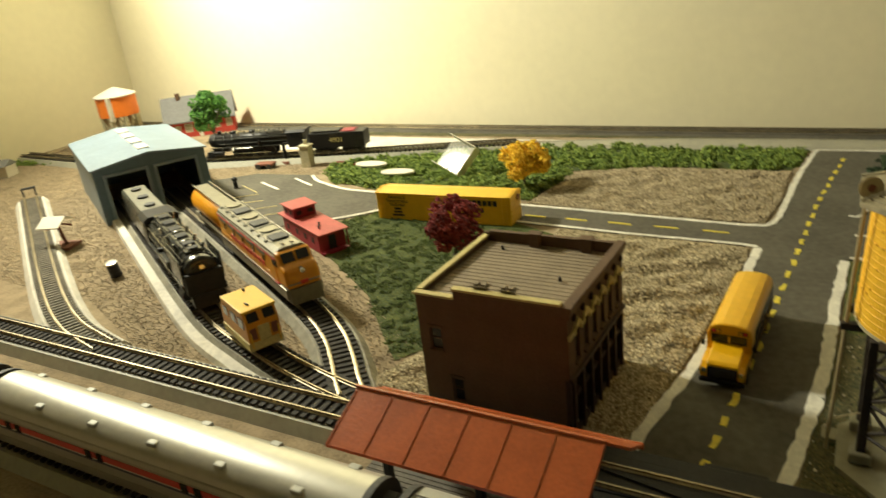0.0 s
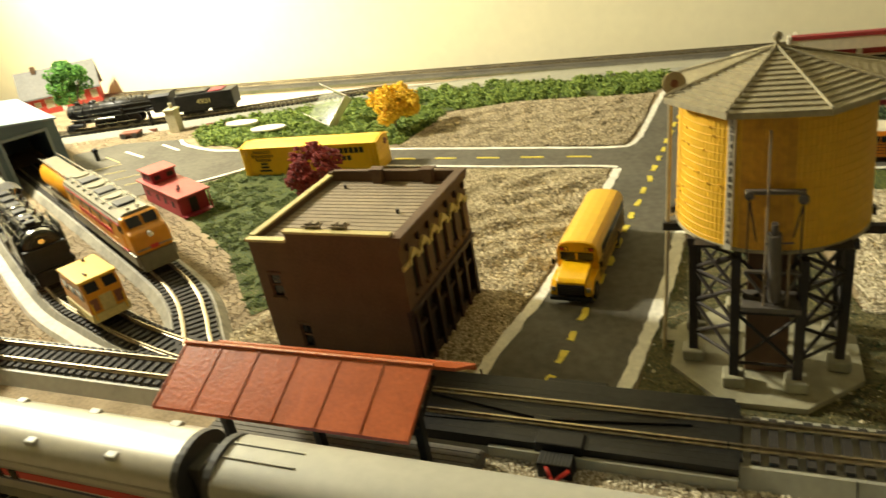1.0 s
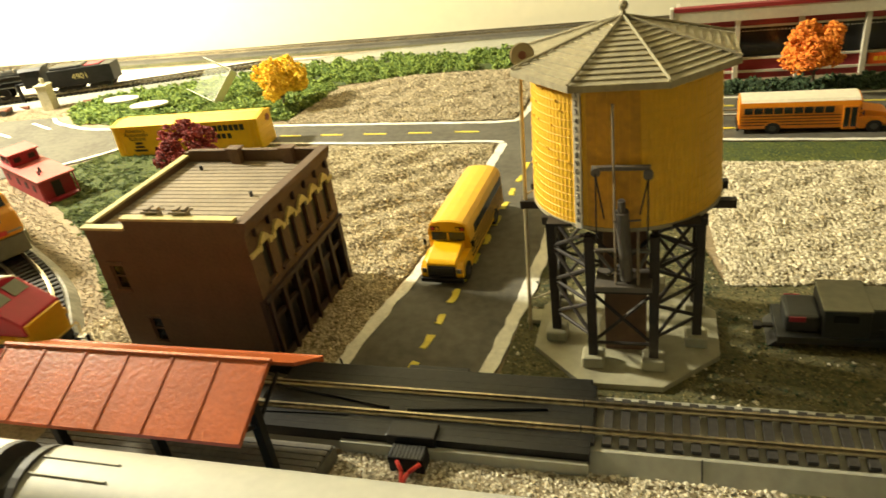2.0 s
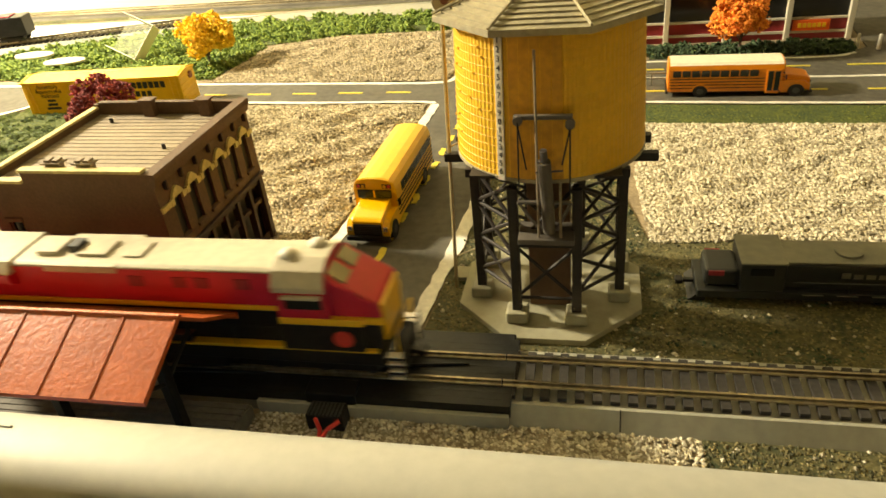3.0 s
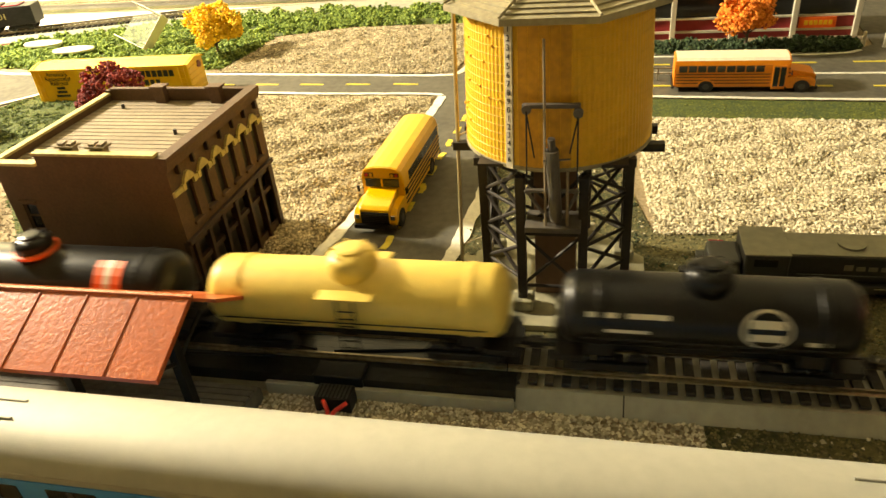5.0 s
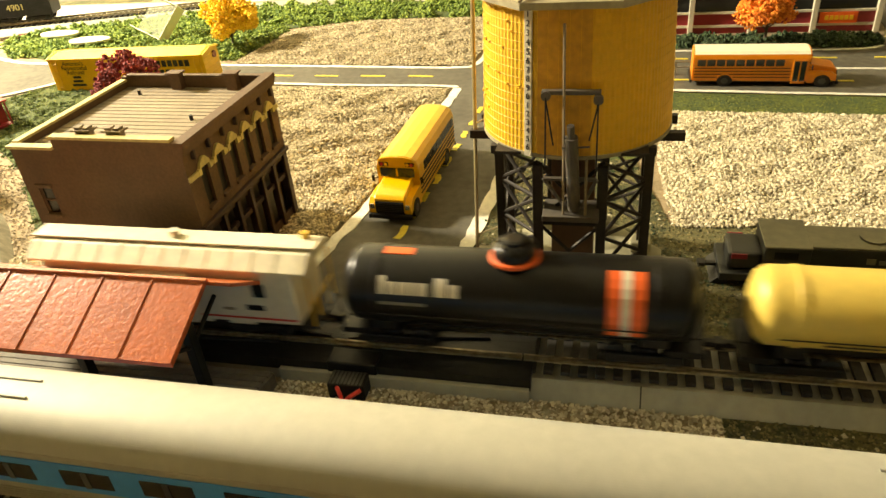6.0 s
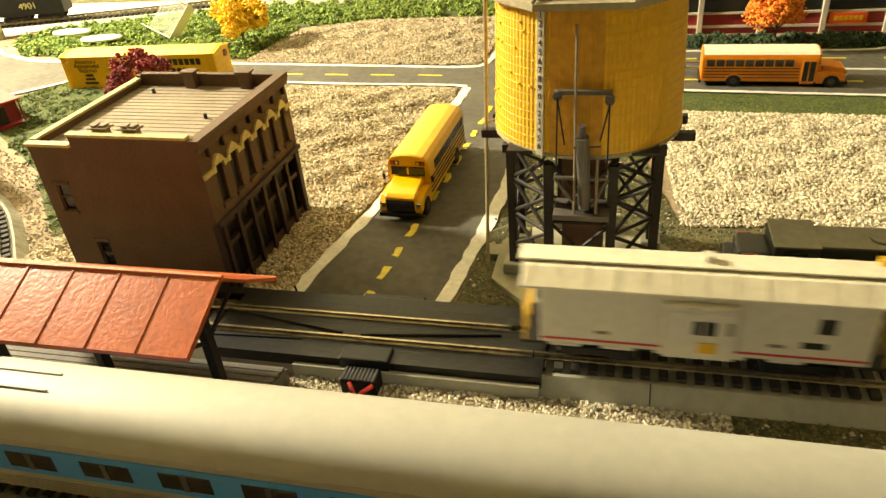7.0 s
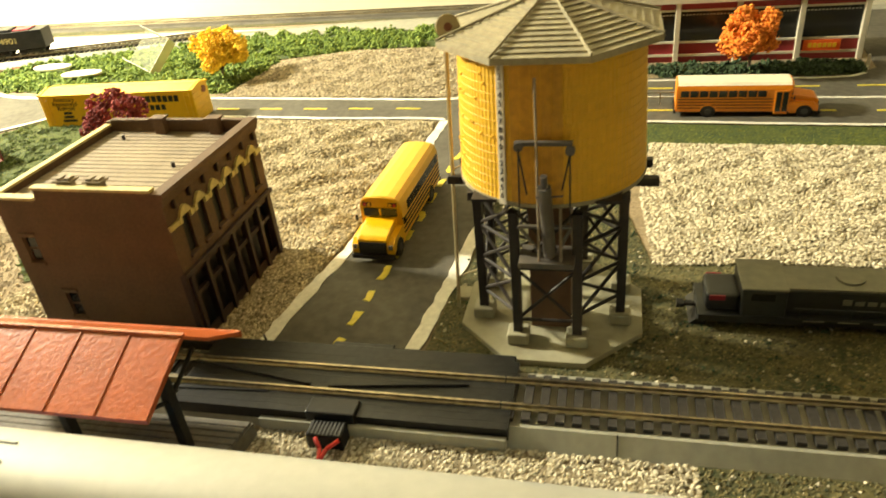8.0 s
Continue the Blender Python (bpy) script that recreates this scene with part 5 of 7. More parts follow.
for e in (-1, 1):
    for s in (-1, 1):
        st = part("steps", boxes((e * (H - 0.0005) - 0.0045, s * 0.0150 - 0.0016, 0.0030, e * (H - 0.0005) - 0.0038, s * 0.0150 + 0.0016, 0.0200), (e * (H - 0.0005) + 0.0038, s * 0.0150 - 0.0016, 0.0030, e * (H - 0.0005) + 0.0045, s * 0.0150 + 0.0016, 0.0200)), M["black"], red, "end steps")
        for k in range(4):
            part("tread", boxes((e * (H - 0.0005) - 0.0040, s * 0.0150 - 0.0018, 0.0038 + 0.0046 * k, e * (H - 0.0005) + 0.0040, s * 0.0150 + 0.0018, 0.0046 + 0.0046 * k)), M["offwhite"], st, "pale step edge")
    part("pilot", boxes((e * H - 0.004, -0.0145, 0.0035, e * H + 0.002, 0.0145, 0.0150), bevel=0.0006), M["black"], red)
    part("end_rail", rods(((e * (H + 0.001), -0.014, 0.012), (e * (H + 0.001), -0.014, 0.030), 0.0005), ((e * (H + 0.001), 0.014, 0.012), (e * (H + 0.001), 0.014, 0.030), 0.0005), ((e * (H + 0.001), -0.014, 0.030), (e * (H + 0.001), 0.014, 0.030), 0.0005), seg=5), M["d_yellow"], red)
    truck(red, e * 0.092, 0.048, 3, 0.0060)
    coupler(red, e * H, e * (H + 0.008))
part("fuel_tank", boxes((-0.045, -0.0150, 0.0028, 0.045, 0.0150, 0.0120), bevel=0.0018), M["black"], red)
for s in (-1, 1):
    part("handrail", rods(((-H + 0.012, s * 0.0168, 0.0335), (0.076, s * 0.0168, 0.0335), 0.00035), seg=5), M["black"], red)
    for i in range(9):
        x = -H + 0.014 + 0.0245 * i
        part("stanchion", rods(((x, s * 0.0168, 0.0205), (x, s * 0.0168, 0.0335), 0.00035), seg=5), M["black"], red)
    for i in range(14):
        part("lettering_bar", boxes((-0.062 + 0.0045 * i, s * 0.0131 - 0.0002, 0.0335, -0.0585 + 0.0045 * i, s * 0.0131 + 0.0002, 0.0358)), M["up_grey"], red, "small pale bars of lettering")


def tank_car(name, L, r, zc, body, label, dome, platform, frame="black"):
    c = thing(name, pose(0, YM, RAIL_TOP), label, "tank car", "tank cars of the train")
    h = L / 2
    prof = [(0.0, -h), (r * 0.55, -h + 0.0008), (r * 0.86, -h + 0.0030), (r * 0.985, -h + 0.0062), (r, -h + 0.008), (r, h - 0.008), (r * 0.985, h - 0.0062), (r * 0.86, h - 0.0030), (r * 0.55, h - 0.0008), (0.0, h)]
    bm = lathe([(max(a, 0.0002), z) for a, z in prof], 40)
    bmesh.ops.transform(bm, matrix=pose(0, 0, zc, 0, 90, 0), verts=bm.verts[:])
    part("tank", bm, M[body], c, smooth=True)
    for x in (-h + 0.018, h - 0.018):
        bm = lathe([(r + 0.0001, x - 0.0018), (r + 0.0005, x - 0.0015), (r + 0.0005, x + 0.0015), (r + 0.0001, x + 0.0018)], 40)
        bmesh.ops.transform(bm, matrix=pose(0, 0, zc, 0, 90, 0), verts=bm.verts[:])
        part("tank_band", bm, M[body], c)
    top = zc + r
    d = part("dome", lathe([(dome, top - 0.004), (dome, top + 0.0050), (dome * 0.96, top + 0.0066), (dome * 0.7, top + 0.0082), (dome * 0.3, top + 0.0088)], 24), M[body], c, "raised expansion dome", smooth=True)
    part("dome_lid", lathe([(dome * 0.55, top + 0.0080), (dome * 0.55, top + 0.0098), (dome * 0.4, top + 0.0104)], 18), M[body], d)
    for k in range(6):
        a = k * math.pi / 3
        part("dome_bolt", rods(((dome * 0.75 * math.cos(a), dome * 0.75 * math.sin(a), top + 0.006), (dome * 0.75 * math.cos(a), dome * 0.75 * math.sin(a), top + 0.0094), 0.0007), seg=6), M[body], d)
    if platform:
        for s in (-1, 1):
            part("dome_platform", boxes((-0.013, s * (dome + 0.0045) - 0.0045, top - 0.0075, 0.013, s * (dome + 0.0045) + 0.0045, top - 0.0062), bevel=0.0003), M[body], c)
            part("ladder", rods(((-0.004, s * (r + 0.0012), top - 0.007), (-0.004, s * (r + 0.0018), 0.012), 0.0005), ((0.004, s * (r + 0.0012), top - 0.007), (0.004, s * (r + 0.0018), 0.012), 0.0005), *[((-0.004, s * (r + 0.0015), 0.014 + 0.0045 * k), (0.004, s * (r + 0.0015), 0.014 + 0.0045 * k), 0.0004) for k in range(6)], seg=5), M[frame], c)
    part("frame", boxes((-h - 0.003, -0.004, 0.0095, h + 0.003, 0.004, 0.0135), (-h - 0.003, -0.0135, 0.0095, -h + 0.012, 0.0135, 0.0130), (h - 0.012, -0.0135, 0.0095, h + 0.003, 0.0135, 0.0130), bevel=0.0004), M["black"], c)
    for e in (-1, 1):
        part("saddle", boxes((e * (h - 0.018) - 0.006, -0.011, 0.012, e * (h - 0.018) + 0.006, 0.011, zc - r * 0.7)), M["black"], c)
        x = e * (h + 0.0015)
        part("end_rail", rods(((x, -0.013, 0.012), (x, -0.013, 0.028), 0.0005), ((x, 0.013, 0.012), (x, 0.013, 0.028), 0.0005), ((x, -0.013, 0.028), (x, 0.013, 0.028), 0.0005), seg=5), M["black"], c)
    part("grab_rail", rods(*[((-h + 0.01, s * (r + 0.001), zc - 0.004), (h - 0.01, s * (r + 0.001), zc - 0.004), 0.0004) for s in (-1, 1)], seg=5), M[frame], c)
    for e in (-1, 1):
        truck(c, e * (h - 0.022))
        coupler(c, e * (h + 0.002), e * (h + 0.009))
    return c


def side_mark(c, name, x0, x1, a0, a1, r, zc, material, label):
    """A painted patch that follows the tank's curve, between two angles up its side."""
    bm = bmesh.new()
    n = 8
    rows = []
    for i in range(n + 1):
        a = math.radians(a0 + (a1 - a0) * i / n)
        y, z = -(r + 0.0003) * math.cos(a), zc + (r + 0.0003) * math.sin(a)
        rows.append((bm.verts.new((x0, y, z)), bm.verts.new((x1, y, z))))
    for p, q in zip(rows, rows[1:]):
        bm.faces.new((p[0], p[1], q[1], q[0]))
    part(name, bm, M[material], c, label)


blk = tank_car("tank_car", 0.124, 0.0172, 0.0325, "tank_black", "matt black tank car with a round white emblem", 0.0100, False)
for x0, x1, a0, a1 in ((-0.050, -0.037, 22, 30), (-0.033, -0.016, 22, 30), (-0.042, -0.024, -2, 4), (0.038, 0.046, -8, 0)):
    side_mark(blk, "lettering_bar", x0, x1, a0, a1, 0.0172, 0.0325, "offwhite", "pale lettering bar")
def side_disc(c, name, x, a0, rad, r, zc, material, label):
    """A round painted mark that follows the tank's curve."""
    bm = bmesh.new()
    spots = [[bm.verts.new((x, 0, 0))]]
    for k in (0.5, 1.0):
        spots.append([bm.verts.new((x + rad * k * math.cos(u), rad * k * math.sin(u), 0)) for u in np.linspace(0, 2 * math.pi, 33)[:-1]])
    n = len(spots[1])
    for i in range(n):
        bm.faces.new((spots[0][0], spots[1][i], spots[1][(i + 1) % n]))
        bm.faces.new((spots[1][i], spots[2][i], spots[2][(i + 1) % n], spots[1][(i + 1) % n]))
    for v in bm.verts:
        u = math.radians(a0) + v.co.y / r
        v.co = (v.co.x, -r * math.cos(u), zc + r * math.sin(u))
    return part(name, bm, M[material], c, label)


em = side_disc(blk, "emblem", 0.022, 14, 0.0098, 0.0175, 0.0325, "offwhite", "round white emblem")
side_disc(em, "emblem_field", 0.022, 14, 0.0085, 0.0178, 0.0325, "tank_black", "")
for a0 in (4, 24):
    side_mark(em, "emblem_bar", 0.0155, 0.0285, a0 - 6, a0 + 6, 0.0178, 0.0325, "offwhite", "")
yel = tank_car("tank_car", 0.147, 0.0178, 0.0330, "tank_cream", "pale yellow tank car with dome platform", 0.0118, True)
side_mark(yel, "lettering_bar", -0.046, -0.024, -30, -24, 0.0178, 0.033, "letter", "small dark lettering bar")
sfc = tank_car("tank_car", 0.159, 0.0190, 0.0325, "tank_black", "gloss black tank car with an orange and white band", 0.0098, False)
side_mark(sfc, "band", 0.0405, 0.0560, -30, 72, 0.0190, 0.0325, "orange", "orange band")
side_mark(sfc, "band_stripe", 0.0463, 0.0503, -30, 72, 0.0192, 0.0325, "offwhite", "white stripe on the band")
for i, (x0, w) in enumerate(((-0.062, 0.0055), (-0.0555, 0.0040), (-0.0505, 0.0042), (-0.0455, 0.0032), (-0.0415, 0.0044), (-0.0340, 0.0055), (-0.0275, 0.0044))):
    side_mark(sfc, "lettering_bar", x0, x0 + w, 20, 46 if i in (0, 5) else 38, 0.0190, 0.0325, "offwhite", "white lettering bar")
side_mark(sfc, "lettering_bar", -0.062, -0.038, 4, 9, 0.0190, 0.0325, "up_grey", "thin grey lettering bar")
bm = lathe([(0.0104, 0.0505), (0.0112, 0.0512), (0.0112, 0.0528), (0.0102, 0.0534)], 28)
part("dome_ring", bm, M["orange"], sfc, "orange ring round the dome")
part("placard", boxes((-0.060, -0.0028, 0.0509, -0.046, 0.0028, 0.0518), bevel=0.0003), M["orange"], sfc, "orange placard on top")

# white bay-window caboose at the tail
cbz = thing("caboose", pose(0, YM, RAIL_TOP), "white bay-window caboose with a cream roof", "caboose")
L2 = 0.0752
part("body", boxes((-L2 + 0.008, -0.0148, 0.0125, L2 - 0.008, 0.0148, 0.0455), bevel=0.0005), M["cab_white"], cbz, "white caboose body")
part("roof", prism([(-0.0168, 0.0450), (0.0168, 0.0450), (0.0168, 0.0462), (0.0085, 0.0520), (-0.0085, 0.0520), (-0.0168, 0.0462)], -L2, L2, bevel=0.0004), M["cab_roof"], cbz, "cream ribbed roof")
for i in range(13):
    x = -L2 + 0.004 + (2 * L2 - 0.008) * i / 12
    part("roof_rib", prism([(-0.0169, 0.0456), (-0.0169, 0.0464), (-0.0086, 0.0523), (0.0086, 0.0523), (0.0169, 0.0464), (0.0169, 0.0456)], x - 0.0005, x + 0.0005), M["cab_roof"], cbz)
part("running_board", boxes((-L2 - 0.002, -0.0058, 0.0530, L2 + 0.002, 0.0058, 0.0540), bevel=0.0003), M["cab_roof"], cbz)
part("roof_stack", rods(((L2 - 0.006, 0.004, 0.052), (L2 - 0.006, 0.004, 0.0570), 0.0020), seg=12), M["d_yellow"], cbz, "yellow smoke jack")
part("roof_light", rods(((0.002, 0.0, 0.0545), (0.002, 0.0, 0.0575), 0.0024), seg=12), M["cab_roof"], cbz)
for s in (-1, 1):
    bay = part("bay", boxes((-0.0145, s * 0.0163 - 0.0022, 0.0125, 0.0145, s * 0.0163 + 0.0022, 0.0420), bevel=0.0006), M["cab_white"], cbz, "white side bay")
    part("bay_window", boxes((-0.0030, s * 0.0186 - 0.0004, 0.0268, 0.0062, s * 0.0186 + 0.0004, 0.0342), bevel=0.0003), M["glass"], bay, "dark bay window")
    part("bay_mullion", boxes((0.0006, s * 0.0190 - 0.0003, 0.0268, 0.0014, s * 0.0190 + 0.0003, 0.0342)), M["offwhite"], bay)
    part("bay_vent", boxes((-0.0140, s * 0.0185 - 0.0003, 0.0400, 0.0125, s * 0.0185 + 0.0008, 0.0410), (-0.0140, s * 0.0185 - 0.0003, 0.0378, 0.0125, s * 0.0185 + 0.0008, 0.0388)), M["offwhite"], bay)
    part("emblem", boxes((-0.0005, s * 0.0186 - 0.0003, 0.0165, 0.0075, s * 0.0186 + 0.0003, 0.0225), bevel=0.0002), M["d_yellow"], bay, "small yellow emblem")
    part("panel", boxes((0.0105, s * 0.0186 - 0.0003, 0.0275, 0.0128, s * 0.0186 + 0.0003, 0.0342)), M["roof_grey"], bay)
    part("end_window", boxes((0.0455, s * 0.0148 - 0.0003, 0.0290, 0.0520, s * 0.0148 + 0.0005, 0.0372), bevel=0.0003), M["glass"], cbz, "dark end window")
    part("low_window", boxes((0.0405, s * 0.0148 - 0.0003, 0.0205, 0.0500, s * 0.0148 + 0.0005, 0.0240), bevel=0.0003), M["glass"], cbz, "low dark window")
    part("red_stripe", boxes((-L2 + 0.009, s * 0.0149 - 0.0003, 0.0150, -0.0150, s * 0.0149 + 0.0005, 0.0160)), M["red_band"], cbz, "thin red stripe")
    part("red_stripe", boxes((0.0150, s * 0.0149 - 0.0003, 0.0150, L2 - 0.009, s * 0.0149 + 0.0005, 0.0160)), M["red_band"], cbz, "thin red stripe")
    part("lettering_bar", boxes((-0.043, s * 0.0149 - 0.0003, 0.0200, -0.037, s * 0.0149 + 0.0004, 0.0215), (0.028, s * 0.0149 - 0.0003, 0.0200, 0.034, s * 0.0149 + 0.0004, 0.0215)), M["roof_grey"], cbz)
    for i in range(5):
        x = -L2 + 0.012 + 0.023 * i
        part("side_sill", boxes((x, s * 0.0140 - 0.0008, 0.0108, x + 0.014, s * 0.0140 + 0.0008, 0.0126), bevel=0.0003), M["cab_white"], cbz)
for e in (-1, 1):
    part("end_platform", boxes((e * (L2 - 0.004) - 0.0045, -0.0145, 0.0105, e * (L2 - 0.004) + 0.0045, 0.0145, 0.0122), bevel=0.0003), M["black"], cbz)
    part("end_railing", rods(*[((e * (L2 - 0.001), y, 0.012), (e * (L2 - 0.001), y, 0.042 if abs(y) > 0.01 else 0.025), 0.0005) for y in (-0.0135, -0.005, 0.005, 0.0135)], ((e * (L2 - 0.001), -0.0135, 0.025), (e * (L2 - 0.001), 0.0135, 0.025), 0.0005), seg=5), M["d_yellow"], cbz, "yellow end railing")
    truck(cbz, e * 0.043, 0.022)
    coupler(cbz, e * (L2 - 0.004), e * (L2 + 0.006))
part("underframe", boxes((-L2 + 0.006, -0.0095, 0.0070, L2 - 0.006, 0.0095, 0.0108)), M["black"], cbz)

# ---- the shed yard ----
SHD = pose(-0.793, 0.234, 0, 0, 0, 61)   # x along the front, y into the shed
shed = thing("engine_shed", SHD, "blue-grey two-stall engine shed with pale roof", "engine shed")
SW, SD, SE, SR = 0.154, 0.250, 0.080, 0.088
doors = [(0.016, 0.0, 0.069, 0.067), (0.084, 0.0, 0.138, 0.067)]
part("front_wall", holed(SW, SE, 0.004, doors), M["blue_grey"], shed, "dark blue-grey front with two door openings")
part("gable", prism([(0, SE), (SW, SE), (SW / 2, SR)], 0, 0.004, "y"), M["blue_grey"], shed)
# lamplight on this wall is put into its paler colour; unlit walls stay dark
part("side_wall", boxes((0, 0.004, 0, 0.004, SD, SE), bevel=0.0004), M["blue_roof"], shed, "side wall in paler blue, lamplight painted in")
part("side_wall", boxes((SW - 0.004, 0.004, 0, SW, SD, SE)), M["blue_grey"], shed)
part("back_wall", boxes((0.004, SD - 0.004, 0, SW - 0.004, SD, SE)), M["blue_grey"], shed)
for s in (0, 1):
    a, b = (-0.003, SE - 0.0015), (SW / 2, SR + 0.001)
    pts = [a, b, (b[0], b[1] + 0.0025), (a[0], a[1] + 0.0025)]
    if s:
        pts = [(SW - x, z) for x, z in pts]
    part("roof", prism(pts, -0.004, SD + 0.004, "y"), M["blue_roof"], shed, "pale blue roof slope")
for i in range(4):
    y = 0.025 + 0.055 * i
    part("roof_vent", boxes((SW / 2 - 0.008, y, SR, SW / 2 + 0.008, y + 0.035, SR + 0.005), bevel=0.0012), M["offwhite"], shed, "white ridge vent")
for x0, z0, x1, z1 in doors:
    part("door_frame", boxes((x0 - 0.004, -0.0015, 0, x0, 0.001, z1 + 0.004), (x1, -0.0015, 0, x1 + 0.004, 0.001, z1 + 0.004), (x0, -0.0015, z1, x1, 0.001, z1 + 0.004)), M["blue_roof"], shed, "pale door surround")


def on_track(a, b, u):
    """A pose on the line from a to b, u metres before b, facing b."""
    a, b = Vector(a), Vector(b)
    d = (b - a).normalized()
    p = b - d * u
    return pose(p.x, p.y, 0.0125, 0, 0, math.degrees(math.atan2(d.y, d.x)))


# yellow diesel coming out of the second stall
up = thing("yellow_diesel", on_track((-0.731, 0.325), (-0.325, 0.102), 0.10) @ Matrix.Diagonal((1, 1.1, 1.0, 1)), "orange-yellow cab diesel with silver-grey roof and red stripe", "locomotive")
UH = 0.105
part("frame", boxes((-UH, -0.0165, 0.008, UH - 0.004, 0.0165, 0.0185), bevel=0.0008), M["up_grey"], up, "grey frame")
part("body", boxes((-UH, -0.0158, 0.0185, 0.080, 0.0158, 0.0450), bevel=0.001), M["up_yellow"], up, "orange-yellow body side")
part("roof", prism([(-0.0158, 0.0445), (0.0158, 0.0445), (0.0145, 0.0490), (0.0095, 0.0525), (-0.0095, 0.0525), (-0.0145, 0.0490)], -UH, 0.081), M["up_grey"], up, "silver-grey roof")
part("side_stripe", boxes((-UH, -0.0162, 0.0186, 0.082, 0.0162, 0.0200), (-UH, -0.0162, 0.0435, 0.082, 0.0162, 0.0446)), M["red_band"], up, "thin red stripe")
nose = prism([(0.080, 0.0185), (0.080, 0.0510), (0.0865, 0.0495), (0.0925, 0.0405), (0.1000, 0.0375), (0.1035, 0.0310), (0.1040, 0.0185)], -0.0155, 0.0155, "y", bevel=0.0030)
nz = part("nose", nose, M["up_yellow"], up, "rounded yellow nose")
for s in (-1, 1):
    part("windscreen", prism([(0.0872, 0.0490), (0.0928, 0.0412), (0.0936, 0.0416), (0.0880, 0.0494)], s * 0.0012, s * 0.0118, "y"), M["glass"], nz, "slanted windscreen")
    part("side_window", boxes((0.0740, s * 0.0157 - 0.0005, 0.0370, 0.0850, s * 0.0157 + 0.0006, 0.0435), bevel=0.0003), M["glass"], up)
    for i in range(5):
        part("porthole", rods(((-0.080 + 0.032 * i, s * 0.0156, 0.0360), (-0.080 + 0.032 * i, s * 0.0162, 0.0360), 0.0032), seg=14), M["glass"], up)
        part("grille", boxes((-0.098 + 0.032 * i, s * 0.0158 - 0.0005, 0.0395, -0.074 + 0.032 * i, s * 0.0158 + 0.0005, 0.0430)), M["up_grey"], up)
    for i in range(9):
        part("lettering_bar", boxes((-0.06 + 0.0125 * i, s * 0.0158 - 0.0005, 0.0270, -0.0525 + 0.0125 * i, s * 0.0158 + 0.0005, 0.0320)), M["red_band"], up, "red lettering bar")
part("headlight", rods(((0.099, 0, 0.0350), (0.1045, 0, 0.0345), 0.0024), seg=14), M["chrome"], nz, "round headlight")
part("nose_band", boxes((0.0985, -0.0140, 0.0225, 0.1046, 0.0140, 0.0240), bevel=0.0004), M["up_grey"], nz, "grey whisker band")
part("nose_emblem", boxes((0.1035, -0.0035, 0.0215, 0.1050, 0.0035, 0.0255), bevel=0.0006), M["red_band"], nz)
part("pilot", prism([(0.086, 0.003), (0.086, 0.0185), (0.1035, 0.0185), (0.1075, 0.004)], -0.0140, 0.0140, "y", bevel=0.0008), M["sp_roof"], up, "dark grey pilot")
for i in range(6):
    x = -0.090 + 0.028 * i
    part("roof_fan", rods(((x, 0, 0.0520), (x, 0, 0.0540), 0.0075), seg=20), M["up_grey"], up, "round roof fan") if i % 2 == 0 else part("roof_hatch", boxes((x - 0.009, -0.0075, 0.0520, x + 0.009, 0.0075, 0.0545), bevel=0.0006), M["rubber"], up, "dark roof hatch")
for s in (-1, 1):
    for i in range(7):
        part("side_panel", boxes((-0.100 + 0.0235 * i, s * 0.0158 - 0.0003, 0.0212, -0.0785 + 0.0235 * i, s * 0.0158 + 0.0003, 0.0262), bevel=0.0002), M["up_yellow"], up)
    part("grab_rail", rods(((-UH + 0.004, s * 0.0176, 0.0225), (0.078, s * 0.0176, 0.0225), 0.0005), *[((-0.098 + 0.029 * i, s * 0.0176, 0.0180), (-0.098 + 0.029 * i, s * 0.0176, 0.0225), 0.0004) for i in range(7)], seg=5), M["chrome"], up, "bright side handrail")
    part("roof_rail", rods(((-UH + 0.01, s * 0.0100, 0.0535), (0.060, s * 0.0100, 0.0535), 0.0004), seg=5), M["chrome"], up)
    part("roof_gutter", boxes((-UH, s * 0.0154 - 0.0005, 0.0455, 0.080, s * 0.0154 + 0.0005, 0.0466)), M["up_grey"], up)
for i in range(8):
    part("roof_louvre", boxes((-0.100 + 0.021 * i, -0.0125, 0.0512, -0.096 + 0.021 * i, 0.0125, 0.0530), bevel=0.0003), M["sp_roof"], up)
part("horn", rods(((0.070, 0.004, 0.0535), (0.079, 0.004, 0.0545), 0.0010), ((0.070, -0.004, 0.0535), (0.079, -0.004, 0.0545), 0.0010)), M["chrome"], up)
for e in (-1, 1):
    truck(up, e * 0.070, 0.040, 3)
# tank-shaped tender car behind it, half inside the shed
gd = thing("fuel_tender", on_track((-0.731, 0.325), (-0.325, 0.102), 0.275), "yellow rounded fuel tender with grey roof walk", "tender")
bm = lathe([(0.0005, -0.065), (0.012, -0.0640), (0.0165, -0.060), (0.0165, 0.060), (0.012, 0.0640), (0.0005, 0.065)], 32)
bmesh.ops.transform(bm, matrix=pose(0, 0, 0.0300, 0, 90, 0), verts=bm.verts[:])
part("tank", bm, M["up_yellow"], gd, "orange-yellow tank", smooth=True)
part("roof_walk", boxes((-0.062, -0.0085, 0.0462, 0.062, 0.0085, 0.0480), bevel=0.0003), M["up_grey"], gd, "grey roof walk")
part("walk_rail", rods(((-0.062, 0.0105, 0.0505), (0.062, 0.0105, 0.0505), 0.0006), ((-0.062, -0.0105, 0.0505), (0.062, -0.0105, 0.0505), 0.0006), seg=6), M["chrome"], gd)
part("frame", boxes((-0.067, -0.0135, 0.0095, 0.067, 0.0135, 0.0150), bevel=0.0006), M["up_grey"], gd)
for e in (-1, 1):
    truck(gd, e * 0.042)

